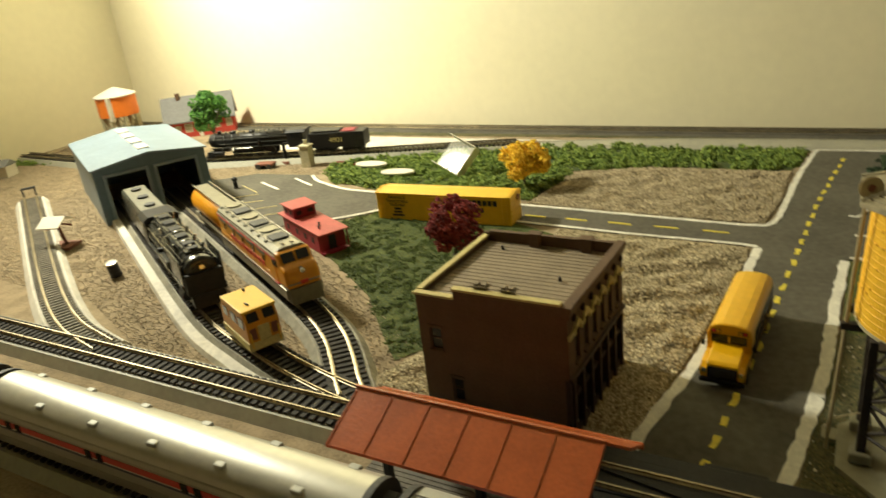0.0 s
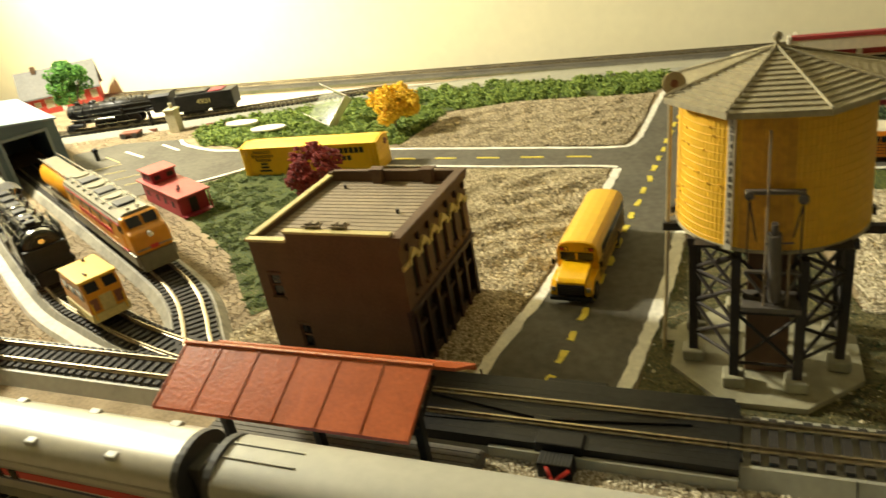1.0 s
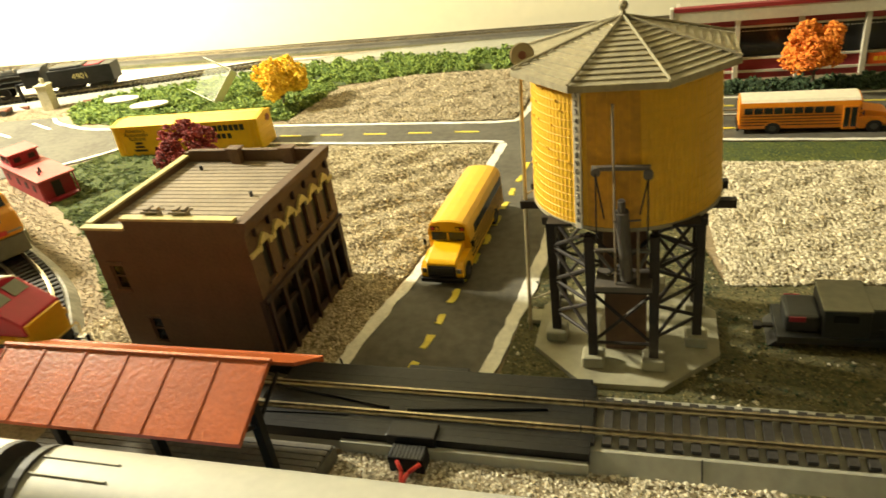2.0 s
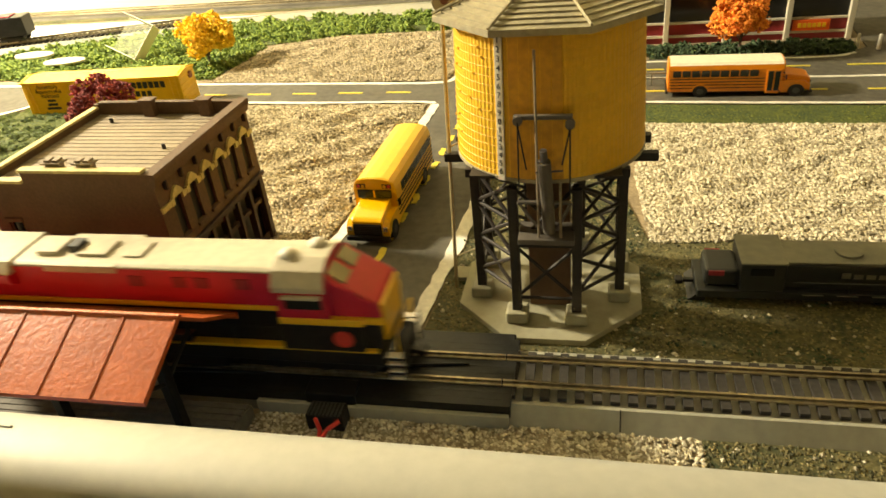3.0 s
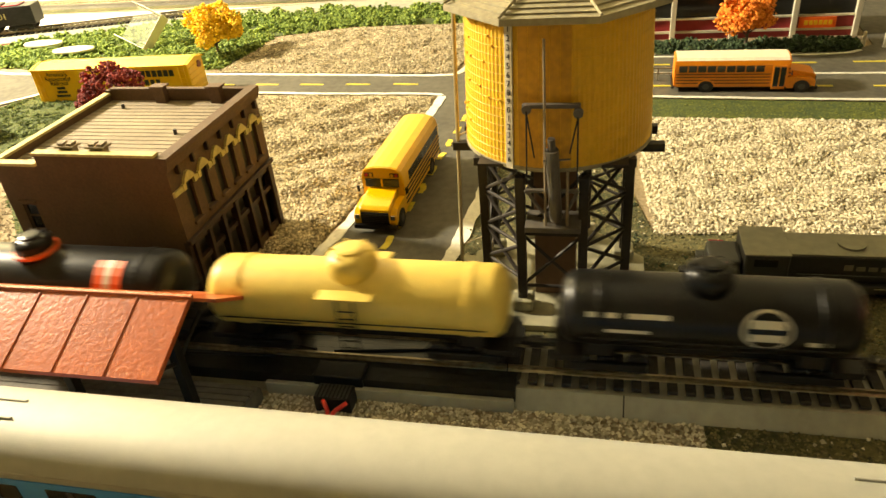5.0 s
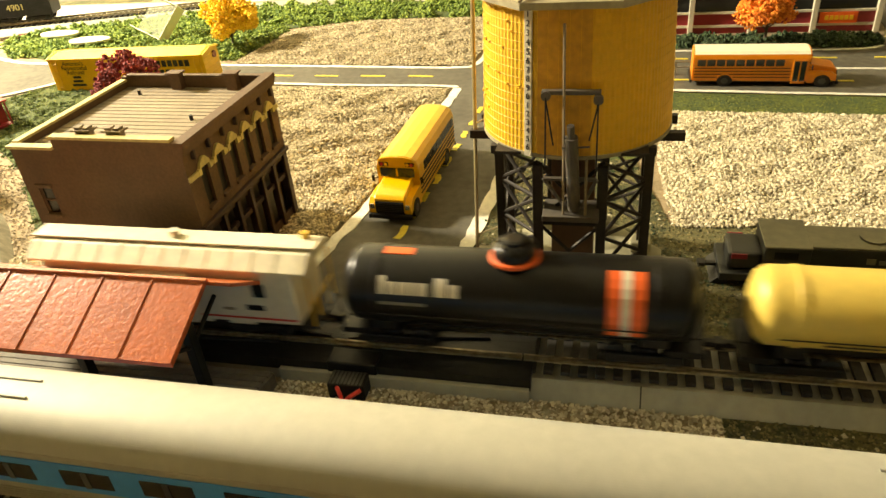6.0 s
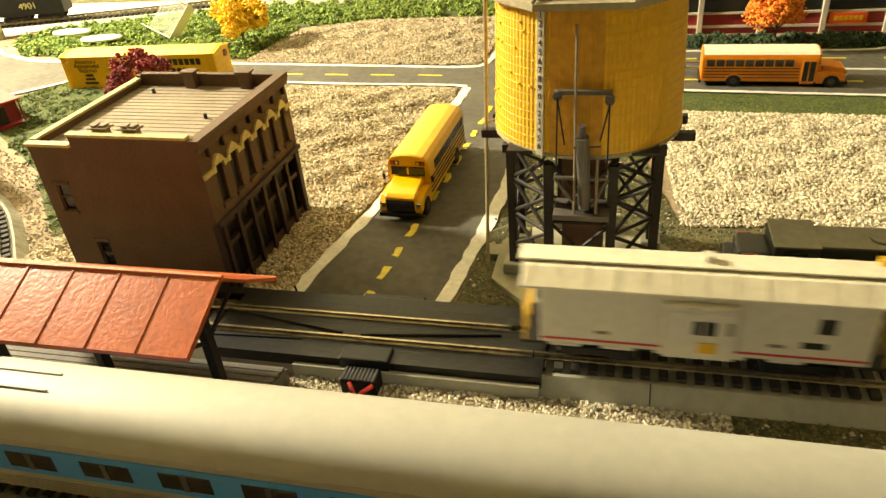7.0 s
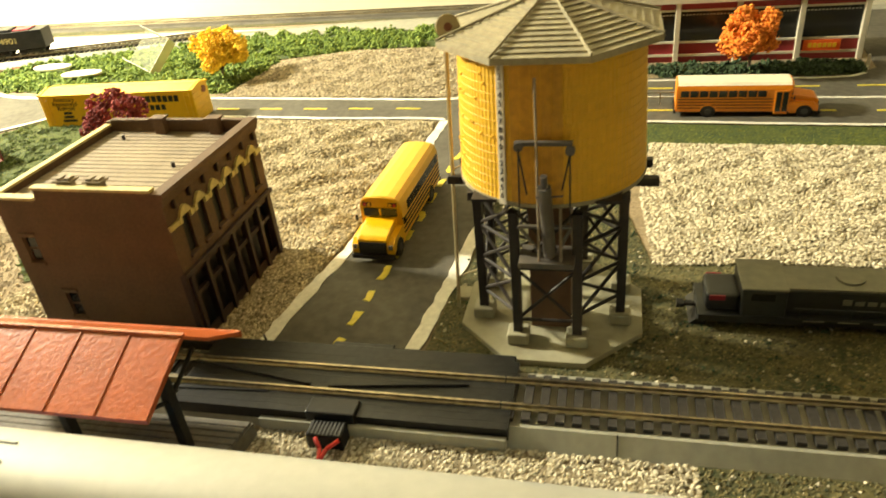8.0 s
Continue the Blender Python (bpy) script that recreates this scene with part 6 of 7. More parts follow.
# black steam engine in the first stall
def steam_engine(name, m, label, boiler, L, tender, casing=False):
    s_ = thing(name, m, label, "steam locomotive", "steam locomotives")
    r, zc = 0.0132, 0.0330
    bm = lathe([(0.0005, 0.0), (r * 0.75, 0.0), (r * 0.95, 0.0010), (r, 0.003), (r, 0.040), (r * 1.06, 0.0405), (r * 1.06, L - 0.031), (0.001, L - 0.031)], 32)
    bmesh.ops.transform(bm, matrix=pose(L / 2, 0, zc, 0, -90, 0), verts=bm.verts[:])
    bo = part("boiler", bm, M[boiler], s_, "dark metal boiler", smooth=True)
    part("smokebox_door", rods(((L / 2 - 0.0005, 0, zc), (L / 2 + 0.002, 0, zc), 0.0078), seg=24), M["steam"], bo, "round smokebox door")
    part("headlamp", rods(((L / 2 + 0.0005, 0, zc + 0.0045), (L / 2 + 0.0035, 0, zc + 0.0045), 0.0022), seg=14), M["chrome"], bo, "front headlamp")
    for i in range(7):
        x = L / 2 - 0.012 - i * L * 0.095
        bm = lathe([(r * 1.06, -0.0009), (r * 1.09, -0.0007), (r * 1.09, 0.0007), (r * 1.06, 0.0009)], 28)
        bmesh.ops.transform(bm, matrix=pose(x, 0, zc, 0, 90, 0), verts=bm.verts[:])
        part("boiler_band", bm, M["steam"], bo)
    part("stack", lathe([(0.0040, zc + r - 0.002), (0.0038, zc + r + 0.0045), (0.0044, zc + r + 0.0052), (0.0030, zc + r + 0.0052)], 18, (L / 2 - 0.018, 0)), M["steam"], bo, "smoke stack")
    for x in (L / 2 - 0.046, L / 2 - 0.082):
        part("dome", lathe([(0.0062, zc + r - 0.003), (0.0060, zc + r + 0.0022), (0.0045, zc + r + 0.0044), (0.0015, zc + r + 0.0054)], 20, (x, 0)), M[boiler], bo, "rounded boiler dome", smooth=True)
    cab = part("cab", boxes((-L / 2, -0.0158, 0.0150, -L / 2 + 0.030, 0.0158, 0.0445), bevel=0.0006), M["steam"], s_, "black cab")
    part("cab_roof", prism([(-0.0170, 0.0440), (0.0170, 0.0440), (0.0120, 0.0480), (-0.0120, 0.0480)], -L / 2 - 0.004, -L / 2 + 0.032), M["steam"], cab)
    for q in (-1, 1):
        part("cab_window", boxes((-L / 2 + 0.006, q * 0.0159 - 0.0003, 0.0335, -L / 2 + 0.022, q * 0.0159 + 0.0004, 0.0410)), M["glass"], cab)
        part("running_board", boxes((-L / 2 + 0.030, q * 0.0145 - 0.0026, 0.0205, L / 2 - 0.004, q * 0.0145 + 0.0026, 0.0218), bevel=0.0003), M["steam_hi"], s_)
        part("cylinder", rods(((L / 2 - 0.026, q * 0.0130, 0.0110), (L / 2 - 0.008, q * 0.0130, 0.0110), 0.0050), ((L / 2 - 0.025, q * 0.0130, 0.0180), (L / 2 - 0.009, q * 0.0130, 0.0180), 0.0034), seg=16), M["steam"], s_, "steam cylinder")
        for i in range(4):
            x = L / 2 - 0.052 - 0.0215 * i
            w = part("drive_wheel", rods(((x, q * 0.0075, 0.0098), (x, q * 0.0105, 0.0098), 0.0098), seg=24), M["steam"], s_)
            part("crank_pin", rods(((x + 0.003, q * 0.0105, 0.0085), (x + 0.003, q * 0.0135, 0.0085), 0.0012), seg=8), M["chrome"], w)
        part("side_rod", boxes((L / 2 - 0.118, q * 0.0128 - 0.0006, 0.0075, L / 2 - 0.046, q * 0.0128 + 0.0006, 0.0095)), M["chrome"], s_, "bright side rod")
        part("pipe", rods(((-L / 2 + 0.03, q * 0.0150, 0.0300), (L / 2 - 0.02, q * 0.0142, 0.0280), 0.0007), ((-L / 2 + 0.03, q * 0.0120, 0.0415), (L / 2 - 0.01, q * 0.0108, 0.0420), 0.0005), seg=6), M["steam_hi"], s_)
        part("air_tank", rods(((L / 2 - 0.085, q * 0.0155, 0.0185), (L / 2 - 0.055, q * 0.0155, 0.0185), 0.0022), seg=12), M["steam_hi"], s_)
    for i in range(9):
        x = -L / 2 + 0.040 + (L - 0.070) * i / 8
        part("boiler_fitting", rods(((x, 0.0085 * (-1) ** i, zc + r * 0.70), (x, 0.0105 * (-1) ** i, zc + r + 0.0030), 0.0013), ((x + 0.003, -0.0050 * (-1) ** i, zc + r * 0.8), (x + 0.003, -0.0055 * (-1) ** i, zc + r + 0.0042), 0.0010), seg=8), M["chrome"] if i % 3 == 0 else M["steam_hi"], bo)
    for q in (-1, 1):
        part("grab_rail", rods(((-L / 2 + 0.030, q * 0.0142, 0.0385), (L / 2 - 0.006, q * 0.0142, 0.0385), 0.0004), *[((-L / 2 + 0.034 + (L - 0.045) * i / 6, q * 0.0118, 0.0385), (-L / 2 + 0.034 + (L - 0.045) * i / 6, q * 0.0142, 0.0385), 0.0004) for i in range(7)], seg=5), M["chrome"] if casing else M["steam_hi"], s_, "thin boiler handrail")
        part("sand_pipe", rods(((L / 2 - 0.046, q * 0.006, zc + r), (L / 2 - 0.052, q * 0.0138, zc), 0.0006), ((L / 2 - 0.052, q * 0.0138, zc), (L / 2 - 0.054, q * 0.0138, 0.0215), 0.0006), seg=5), M["steam_hi"], s_)
        part("air_pump", rods(((L / 2 - 0.100, q * 0.0150, 0.0230), (L / 2 - 0.100, q * 0.0150, 0.0330), 0.0030), seg=12), M["steam"], s_)
    part("pilot", prism([(L / 2 - 0.004, 0.002), (L / 2 - 0.004, 0.0130), (L / 2 + 0.006, 0.0130), (L / 2 + 0.012, 0.002)], -0.0130, 0.0130, "y", bevel=0.0006), M["steam"], s_, "sloping pilot")
    part("bell", rods(((L / 2 - 0.030, 0, zc + r), (L / 2 - 0.030, 0, zc + r + 0.004), 0.0016), seg=10), M["chrome"], s_)
    if casing:
        part("casing", boxes((-L / 2 + 0.030, -0.0068, zc + r - 0.002, L / 2 - 0.014, 0.0068, zc + r + 0.0028), bevel=0.0012), M["steam_hi"], bo, "dark casing along the boiler top")
        for i in range(5):
            part("hatch", boxes((-L / 2 + 0.042 + 0.028 * i, -0.0046, zc + r + 0.0026, -L / 2 + 0.056 + 0.028 * i, 0.0046, zc + r + 0.0046), bevel=0.0006), M["steam"], bo)
        for q in (-1, 1):
            part("smoke_deflector", boxes((L / 2 - 0.048, q * 0.0158 - 0.0005, 0.0215, L / 2 + 0.001, q * 0.0158 + 0.0005, 0.0470), bevel=0.0003), M["steam_hi"], s_, "dark smoke deflector plate")
            part("feed_tank", boxes((L / 2 - 0.100, q * 0.0150 - 0.0030, 0.0220, L / 2 - 0.060, q * 0.0150 + 0.0030, 0.0300), bevel=0.0012), M["steam_hi"], s_)
        part("front_beam", boxes((L / 2 - 0.002, -0.0150, 0.0130, L / 2 + 0.005, 0.0150, 0.0330), bevel=0.0010), M["steam"], s_, "black front platform")
    if tender:
        tn = part("tender", boxes((-L / 2 - 0.110, -0.0155, 0.0100, -L / 2 - 0.010, 0.0155, 0.0385), bevel=0.0008), M["steam"], s_, "black tender")
        part("coal", boxes((-L / 2 - 0.065, -0.0125, 0.0380, -L / 2 - 0.014, 0.0125, 0.0425), bevel=0.002), M["black_matt"], tn, "coal load")
        part("red_deck", boxes((-L / 2 - 0.092, -0.0120, 0.0386, -L / 2 - 0.068, 0.0120, 0.0405), bevel=0.0006), M["cab_red"], tn, "red rear deck")
        for q in (-1, 1):
            writing("number", "4901", 0.0130, M["cream"], tn, pose(-L / 2 - 0.060, q * 0.0160, 0.0245, 90, 0, 0 if q < 0 else 180), "yellow tender numerals")
        for x in (-L / 2 - 0.085, -L / 2 - 0.035):
            truck(s_, x)
    return s_


steam_engine("steam_engine", on_track((-0.771, 0.268), (-0.40, 0.060), 0.125) @ Matrix.Diagonal((1, 1.22, 1.06, 1)), "dark graphite steam engine standing before the shed", "steam_hi", 0.20, False, True)
aux = thing("steam_tender", on_track((-0.771, 0.268), (-0.40, 0.060), 0.305), "long grey-black tender half inside the shed", "tender")
part("body", boxes((-0.07, -0.0160, 0.0100, 0.07, 0.0160, 0.0440), bevel=0.0015), M["steam_hi"], aux)
part("deck", boxes((-0.068, -0.0135, 0.0440, 0.068, 0.0135, 0.0465), bevel=0.0008), M["sp_roof"], aux, "grey tender deck")
for i in range(3):
    part("hatch", rods(((-0.045 + 0.045 * i, 0, 0.046), (-0.045 + 0.045 * i, 0, 0.0490), 0.0065), seg=18), M["rubber"], aux)
for e in (-1, 1):
    truck(aux, e * 0.045, 0.034, 3)

# small yellow switcher on the curve in front
cr_ = thing("yellow_switcher", pose(-0.325, 0.030, 0.0125, 0, 0, -25), "small ochre-yellow cab switcher on the curved track", "switcher")
part("frame", boxes((-0.030, -0.0150, 0.005, 0.030, 0.0150, 0.0125), bevel=0.0008), M["cream"], cr_)
part("body", prism([(-0.030, 0.0125), (-0.030, 0.0270), (-0.021, 0.0385), (0.026, 0.0385), (0.030, 0.0300), (0.030, 0.0125)], -0.0142, 0.0142, "y", bevel=0.0008), M["up_yellow"], cr_, "ochre body")
part("roof", boxes((-0.021, -0.0152, 0.0380, 0.027, 0.0152, 0.0402), bevel=0.0008), M["d_yellow"], cr_, "yellow roof")
for s in (-1, 1):
    for x in (-0.022, -0.004, 0.013):
        part("window", boxes((x, s * 0.0143 - 0.0004, 0.0235, x + 0.0115, s * 0.0143 + 0.0004, 0.0325), bevel=0.0003), M["glass"], cr_, "cab window")
    part("window", prism([(0.0262, 0.0375), (0.0296, 0.0305), (0.0302, 0.0305), (0.0268, 0.0375)], s * 0.0022, s * 0.0118, "y"), M["glass"], cr_, "cab window")
    part("handrail", rods(((0.0310, s * 0.012, 0.008), (0.0310, s * 0.012, 0.022), 0.0006), seg=6), M["d_yellow"], cr_)
part("door", boxes((0.0295, -0.0050, 0.0130, 0.0306, 0.0050, 0.0260), bevel=0.0003), M["cream"], cr_, "ochre front door")
part("grille", boxes((0.0295, 0.0065, 0.0150, 0.0305, 0.0125, 0.0250), bevel=0.0003), M["brown"], cr_)
part("grille", boxes((0.0295, -0.0125, 0.0150, 0.0305, -0.0065, 0.0250), bevel=0.0003), M["brown"], cr_)
part("roof_horn", rods(((0.012, -0.005, 0.0405), (0.018, -0.005, 0.0412), 0.0009), ((-0.014, 0.004, 0.0405), (-0.014, 0.004, 0.0425), 0.0012)), M["black"], cr_)
truck(cr_, 0.0, 0.034, 2)

# red caboose body on the grass
rc = thing("red_caboose", pose(-0.446, 0.264, 0.0008, 0, 0, -27) @ Matrix.Diagonal((0.92, 1, 0.78, 1)), "faded red caboose body with a cupola standing on the grass", "caboose")
part("body", boxes((-0.056, -0.0165, 0.0, 0.056, 0.0165, 0.0300), bevel=0.0006), M["cab_red"], rc, "dark red plank body")
part("roof", boxes((-0.066, -0.0190, 0.0300, 0.066, 0.0190, 0.0325), bevel=0.0008), M["cab_red_roof"], rc, "faded red roof")
cup = part("cupola", boxes((-0.052, -0.0145, 0.0325, -0.018, 0.0145, 0.0480), bevel=0.0008), M["cab_red"], rc, "red cupola")
part("cupola_roof", boxes((-0.055, -0.0165, 0.0480, -0.015, 0.0165, 0.0502), bevel=0.0008), M["cab_red_roof"], cup)
for s in (-1, 1):
    for x in (-0.043, -0.028):
        part("cupola_window", boxes((x - 0.0035, s * 0.0146 - 0.0004, 0.0375, x + 0.0035, s * 0.0146 + 0.0004, 0.0440)), M["dark"], cup)
    part("cupola_window", boxes((-0.0181, s * 0.0075 - 0.0035, 0.0375, -0.0174, s * 0.0075 + 0.0035, 0.0440)), M["dark"], cup)
    for x in (-0.040, -0.010, 0.015, 0.038):
        w = part("window", boxes((x - 0.0035, s * 0.0166 - 0.0004, 0.0120, x + 0.0035, s * 0.0166 + 0.0004, 0.0215)), M["dark"], rc)
        part("frame", boxes((x - 0.0043, s * 0.0166 - 0.0006, 0.0215, x + 0.0043, s * 0.0166 + 0.0008, 0.0225), (x - 0.0043, s * 0.0166 - 0.0006, 0.0110, x + 0.0043, s * 0.0166 + 0.0008, 0.0120)), M["cab_red"], w)
    part("platform_post", rods(((0.0640, s * 0.0165, 0.0), (0.0640, s * 0.0165, 0.0300), 0.0008)), M["cab_red"], rc)
part("end_platform", boxes((0.056, -0.0165, 0.0, 0.066, 0.0165, 0.0030)), M["cab_red"], rc)
part("end_door", boxes((0.0558, -0.0045, 0.003, 0.0566, 0.0045, 0.0240)), M["dark"], rc)
part("smoke_jack", rods(((0.034, -0.004, 0.0325), (0.034, -0.004, 0.0395), 0.0014), ((0.042, -0.008, 0.0325), (0.042, -0.008, 0.0380), 0.0012)), M["rubber"], rc)

# yellow boxcar body by the side street
bc = thing("boxcar", pose(-0.316, 0.3645, 0.0012, 0, 0, 3.0), "yellow boxcar body with black lettering resting beside the street", "boxcar")
BL, BW, BH = 0.0892, 0.0172, 0.0345
part("body", boxes((-BL, -BW, 0, BL, BW, BH), bevel=0.0008), M["boxcar"], bc, "yellow boxcar sides")
part("roof", prism([(-BW - 0.0008, BH - 0.001), (BW + 0.0008, BH - 0.001), (BW + 0.0008, BH + 0.0002), (0, BH + 0.0035), (-BW - 0.0008, BH + 0.0002)], -BL - 0.001, BL + 0.001), M["boxcar"], bc, "yellow peaked roof")
for i in range(2):
    x = -BL + 0.002 + (2 * BL - 0.004) * i
    part("roof_rib", prism([(-BW - 0.0008, BH + 0.0002), (0, BH + 0.0035), (BW + 0.0008, BH + 0.0002), (BW + 0.0008, BH + 0.0008), (0, BH + 0.0042), (-BW - 0.0008, BH + 0.0008)], x - 0.0005, x + 0.0005), M["boxcar"], bc)
for s in (-1, 1):
    dr = part("door", boxes((-0.018, s * BW - 0.0010, 0.002, 0.018, s * BW + 0.0010, BH - 0.003), bevel=0.0004), M["boxcar"], bc, "sliding door")
    part("door_track", boxes((-0.020, s * BW - 0.0014, 0.0012, 0.052, s * BW + 0.0014, 0.0024)), M["boxcar"], dr)
    for x in (-BL + 0.004, BL - 0.010):
        part("ladder", rods(((x, s * (BW + 0.0008), 0.002), (x, s * (BW + 0.0008), BH - 0.002), 0.0004), ((x + 0.006, s * (BW + 0.0008), 0.002), (x + 0.006, s * (BW + 0.0008), BH - 0.002), 0.0004), *[((x, s * (BW + 0.0008), 0.004 + 0.0042 * k), (x + 0.006, s * (BW + 0.0008), 0.004 + 0.0042 * k), 0.0004) for k in range(7)], seg=5), M["boxcar"], bc)
    turn = pose(0, 0, 0, 90, 0, 0) if s < 0 else pose(0, 0, 0, 90, 0, 180)
    for k, (wd, sz) in enumerate((("America's", 0.0062), ("Resourceful", 0.0062), ("Railroad", 0.0062))):
        writing("slogan", wd, sz, M["letter"], bc, pose(s * 0.060, s * (BW + 0.0004), 0.0295 - 0.0048 * k) @ turn, "black slogan lettering")
    for k, w in enumerate((0.009, 0.011, 0.016)):
        part("lettering_bar", boxes((s * 0.060 - w / 2, s * (BW + 0.0002) - 0.0003, 0.0135 - 0.0042 * k, s * 0.060 + w / 2, s * (BW + 0.0002) + 0.0003, 0.0160 - 0.0042 * k)), M["letter"], bc, "small black lettering bar")
    for i in range(9):
        x = -s * (0.019 + 0.0064 * i)
        part("lettering_bar", boxes((x - 0.0024, s * (BW + 0.0002) - 0.0003, 0.0235, x + 0.0024, s * (BW + 0.0002) + 0.0003, 0.0300)), M["letter"], bc, "bold black lettering bar")
    for i in range(4):
        x = -s * (0.034 + 0.0064 * i)
        part("lettering_bar", boxes((x - 0.0022, s * (BW + 0.0002) - 0.0003, 0.0150, x + 0.0022, s * (BW + 0.0002) + 0.0003, 0.0205)), M["letter"], bc, "bold black lettering bar")
for e in (-1, 1):
    for i in range(5):
        part("end_rib", boxes((e * BL - 0.0006, -BW + 0.002, 0.005 + 0.006 * i, e * BL + 0.0008, BW - 0.002, 0.0064 + 0.006 * i), bevel=0.0003), M["boxcar"], bc)
    part("brake_wheel", rods(((e * BL, 0.006, BH - 0.006), (e * (BL + 0.0016), 0.006, BH - 0.006), 0.0036), seg=16), M["brown"], bc, "brown brake wheel")

# dark road diesel on the grass beyond the tower
spd = thing("dark_diesel", pose(0.364, 0.060, 0.0008) @ Matrix.Diagonal((1, 1, 0.60, 1)), "dark grey hood diesel with a red nose parked on the grass", "locomotive")
SL = 0.122
part("frame", boxes((-SL, -0.0155, 0.0075, SL, 0.0155, 0.0150), bevel=0.0006), M["sp_grey"], spd)
part("hood", boxes((-0.080, -0.0118, 0.0150, SL - 0.004, 0.0118, 0.0400), bevel=0.0010), M["sp_grey"], spd, "dark grey hood")
part("hood_roof", boxes((-0.080, -0.0112, 0.0396, SL - 0.005, 0.0112, 0.0418), bevel=0.0008), M["sp_roof"], spd, "olive-grey roof")
cb = part("cab", boxes((-0.101, -0.0152, 0.0150, -0.079, 0.0152, 0.0425), bevel=0.0010), M["sp_grey"], spd, "dark cab")
part("cab_roof", boxes((-0.1015, -0.0150, 0.0420, -0.0785, 0.0150, 0.0436), bevel=0.0006), M["sp_roof"], cb)
part("nose", boxes((-0.118, -0.0110, 0.0150, -0.101, 0.0110, 0.0315), bevel=0.0020), M["sp_grey"], spd, "low nose")
for y in (-0.0110, 0.0110):
    part("red_nose_wing", boxes((-0.1165, y - 0.0005, 0.0262, -0.1085, y + 0.0005, 0.0312), bevel=0.0003), M["cab_red"], spd, "red nose wing")
for s in (-1, 1):
    part("cab_window", boxes((-0.0965, s * 0.0153 - 0.0004, 0.0320, -0.0850, s * 0.0153 + 0.0004, 0.0390), bevel=0.0003), M["glass"], cb)
    for i in range(15):
        if i == 8:
            continue
        hgt = 0.0055 if i in (0, 9) else 0.0040
        part("lettering_bar", boxes((-0.052 + 0.0058 * i, s * 0.0119 - 0.0003, 0.0275, -0.0478 + 0.0058 * i, s * 0.0119 + 0.0003, 0.0275 + hgt)), M["up_grey"], spd, "pale lettering bar")
    for i in range(11):
        part("walkway_dash", boxes((-0.07 + 0.0165 * i, s * 0.0156 - 0.0003, 0.0128, -0.060 + 0.0165 * i, s * 0.0156 + 0.0003, 0.0136)), M["up_grey"], spd)
    part("handrail", rods(((-0.075, s * 0.0150, 0.0255), (SL - 0.004, s * 0.0150, 0.0255), 0.0004), *[((-0.072 + 0.024 * k, s * 0.0150, 0.0150), (-0.072 + 0.024 * k, s * 0.0150, 0.0255), 0.0004) for k in range(9)], seg=5), M["sp_grey"], spd)
for x in (-0.047, -0.008, 0.020, 0.034, 0.048, 0.085, 0.100):
    part("roof_fan", rods(((x, 0, 0.0415), (x, 0, 0.0438), 0.0068), seg=20), M["sp_roof"], spd, "round roof fan")
for e in (-1, 1):
    truck(spd, e * 0.080, 0.044, 3, 0.0052)
    coupler(spd, e * SL, e * (SL + 0.008))
part("fuel_tank", boxes((-0.034, -0.0130, 0.0015, 0.034, 0.0130, 0.0080), bevel=0.0015), M["black"], spd)
part("plough", prism([(-SL - 0.004, 0.001), (-SL + 0.001, 0.009), (-SL + 0.005, 0.009), (-SL + 0.005, 0.001)], -0.013, 0.013, "y"), M["black"], spd)

# steam engine and tender on the back line
steam_engine("steam_engine", pose(-0.786, 0.551, RAIL_TOP, 0, 0, 196.2) @ Matrix.Diagonal((0.97, 1, 0.88, 1)), "black steam engine with a numbered tender on the back line", "steam", 0.185, True)


# ---- trees and shrubs ----
def tree(x, y, h, spread, leaf, label, seed, trunk=0.30, z=0.0008, fill=2600):
    rng = np.random.default_rng(seed)
    t = thing("tree", pose(x, y, z), label, "tree", "model trees")
    bm = bmesh.new()
    rod(bm, (0, 0, 0), (0.001, 0, h * trunk), h * 0.030, 8, h * 0.020)
    tips = []
    for i in range(9):
        a = 2 * math.pi * i / 9 + rng.uniform(-0.3, 0.3)
        p = Vector((0.001, 0, h * trunk * rng.uniform(0.65, 1.0)))
        q = Vector((math.cos(a) * spread * rng.uniform(0.35, 0.7), math.sin(a) * spread * rng.uniform(0.35, 0.7), h * rng.uniform(trunk + 0.12, 0.82)))
        rod(bm, p, q, h * 0.013, 6, h * 0.006)
        tips.append(q)
    for i in range(4):
        a = 2 * math.pi * i / 4
        rod(bm, (0, 0, h * 0.03), (math.cos(a) * h * 0.07, math.sin(a) * h * 0.07, 0), h * 0.016, 6, h * 0.008)
    part("trunk", bm, M["bark"], t, "bare branching trunk")
    cl = []
    for i in range(26):
        a, u = rng.uniform(0, 2 * math.pi), rng.uniform(0.1, 1) ** 0.5
        zz = rng.uniform(trunk + 0.10, 0.95)
        rim = math.sin(math.pi * min(1, max(0.12, (zz - trunk + 0.08) / (1.08 - trunk)))) ** 0.6
        cl.append((math.cos(a) * spread * u * rim, math.sin(a) * spread * u * rim, h * zz))
    pts, sz = [], []
    for c in cl:
        n = fill // 26
        d = rng.normal(0, 1, (n, 3))
        d /= np.linalg.norm(d, axis=1)[:, None]
        rad = spread * 0.33 * rng.uniform(0.75, 1.06, n)[:, None]
        pts.append(np.array(c) + d * rad)
        sz.append(rng.uniform(0.045, 0.095, n) * spread)
    tagged(lumps("crown", np.concatenate(pts), np.concatenate(sz), LEAF[leaf], rng, t, squash=0.9), "clumped foam foliage")
    return t


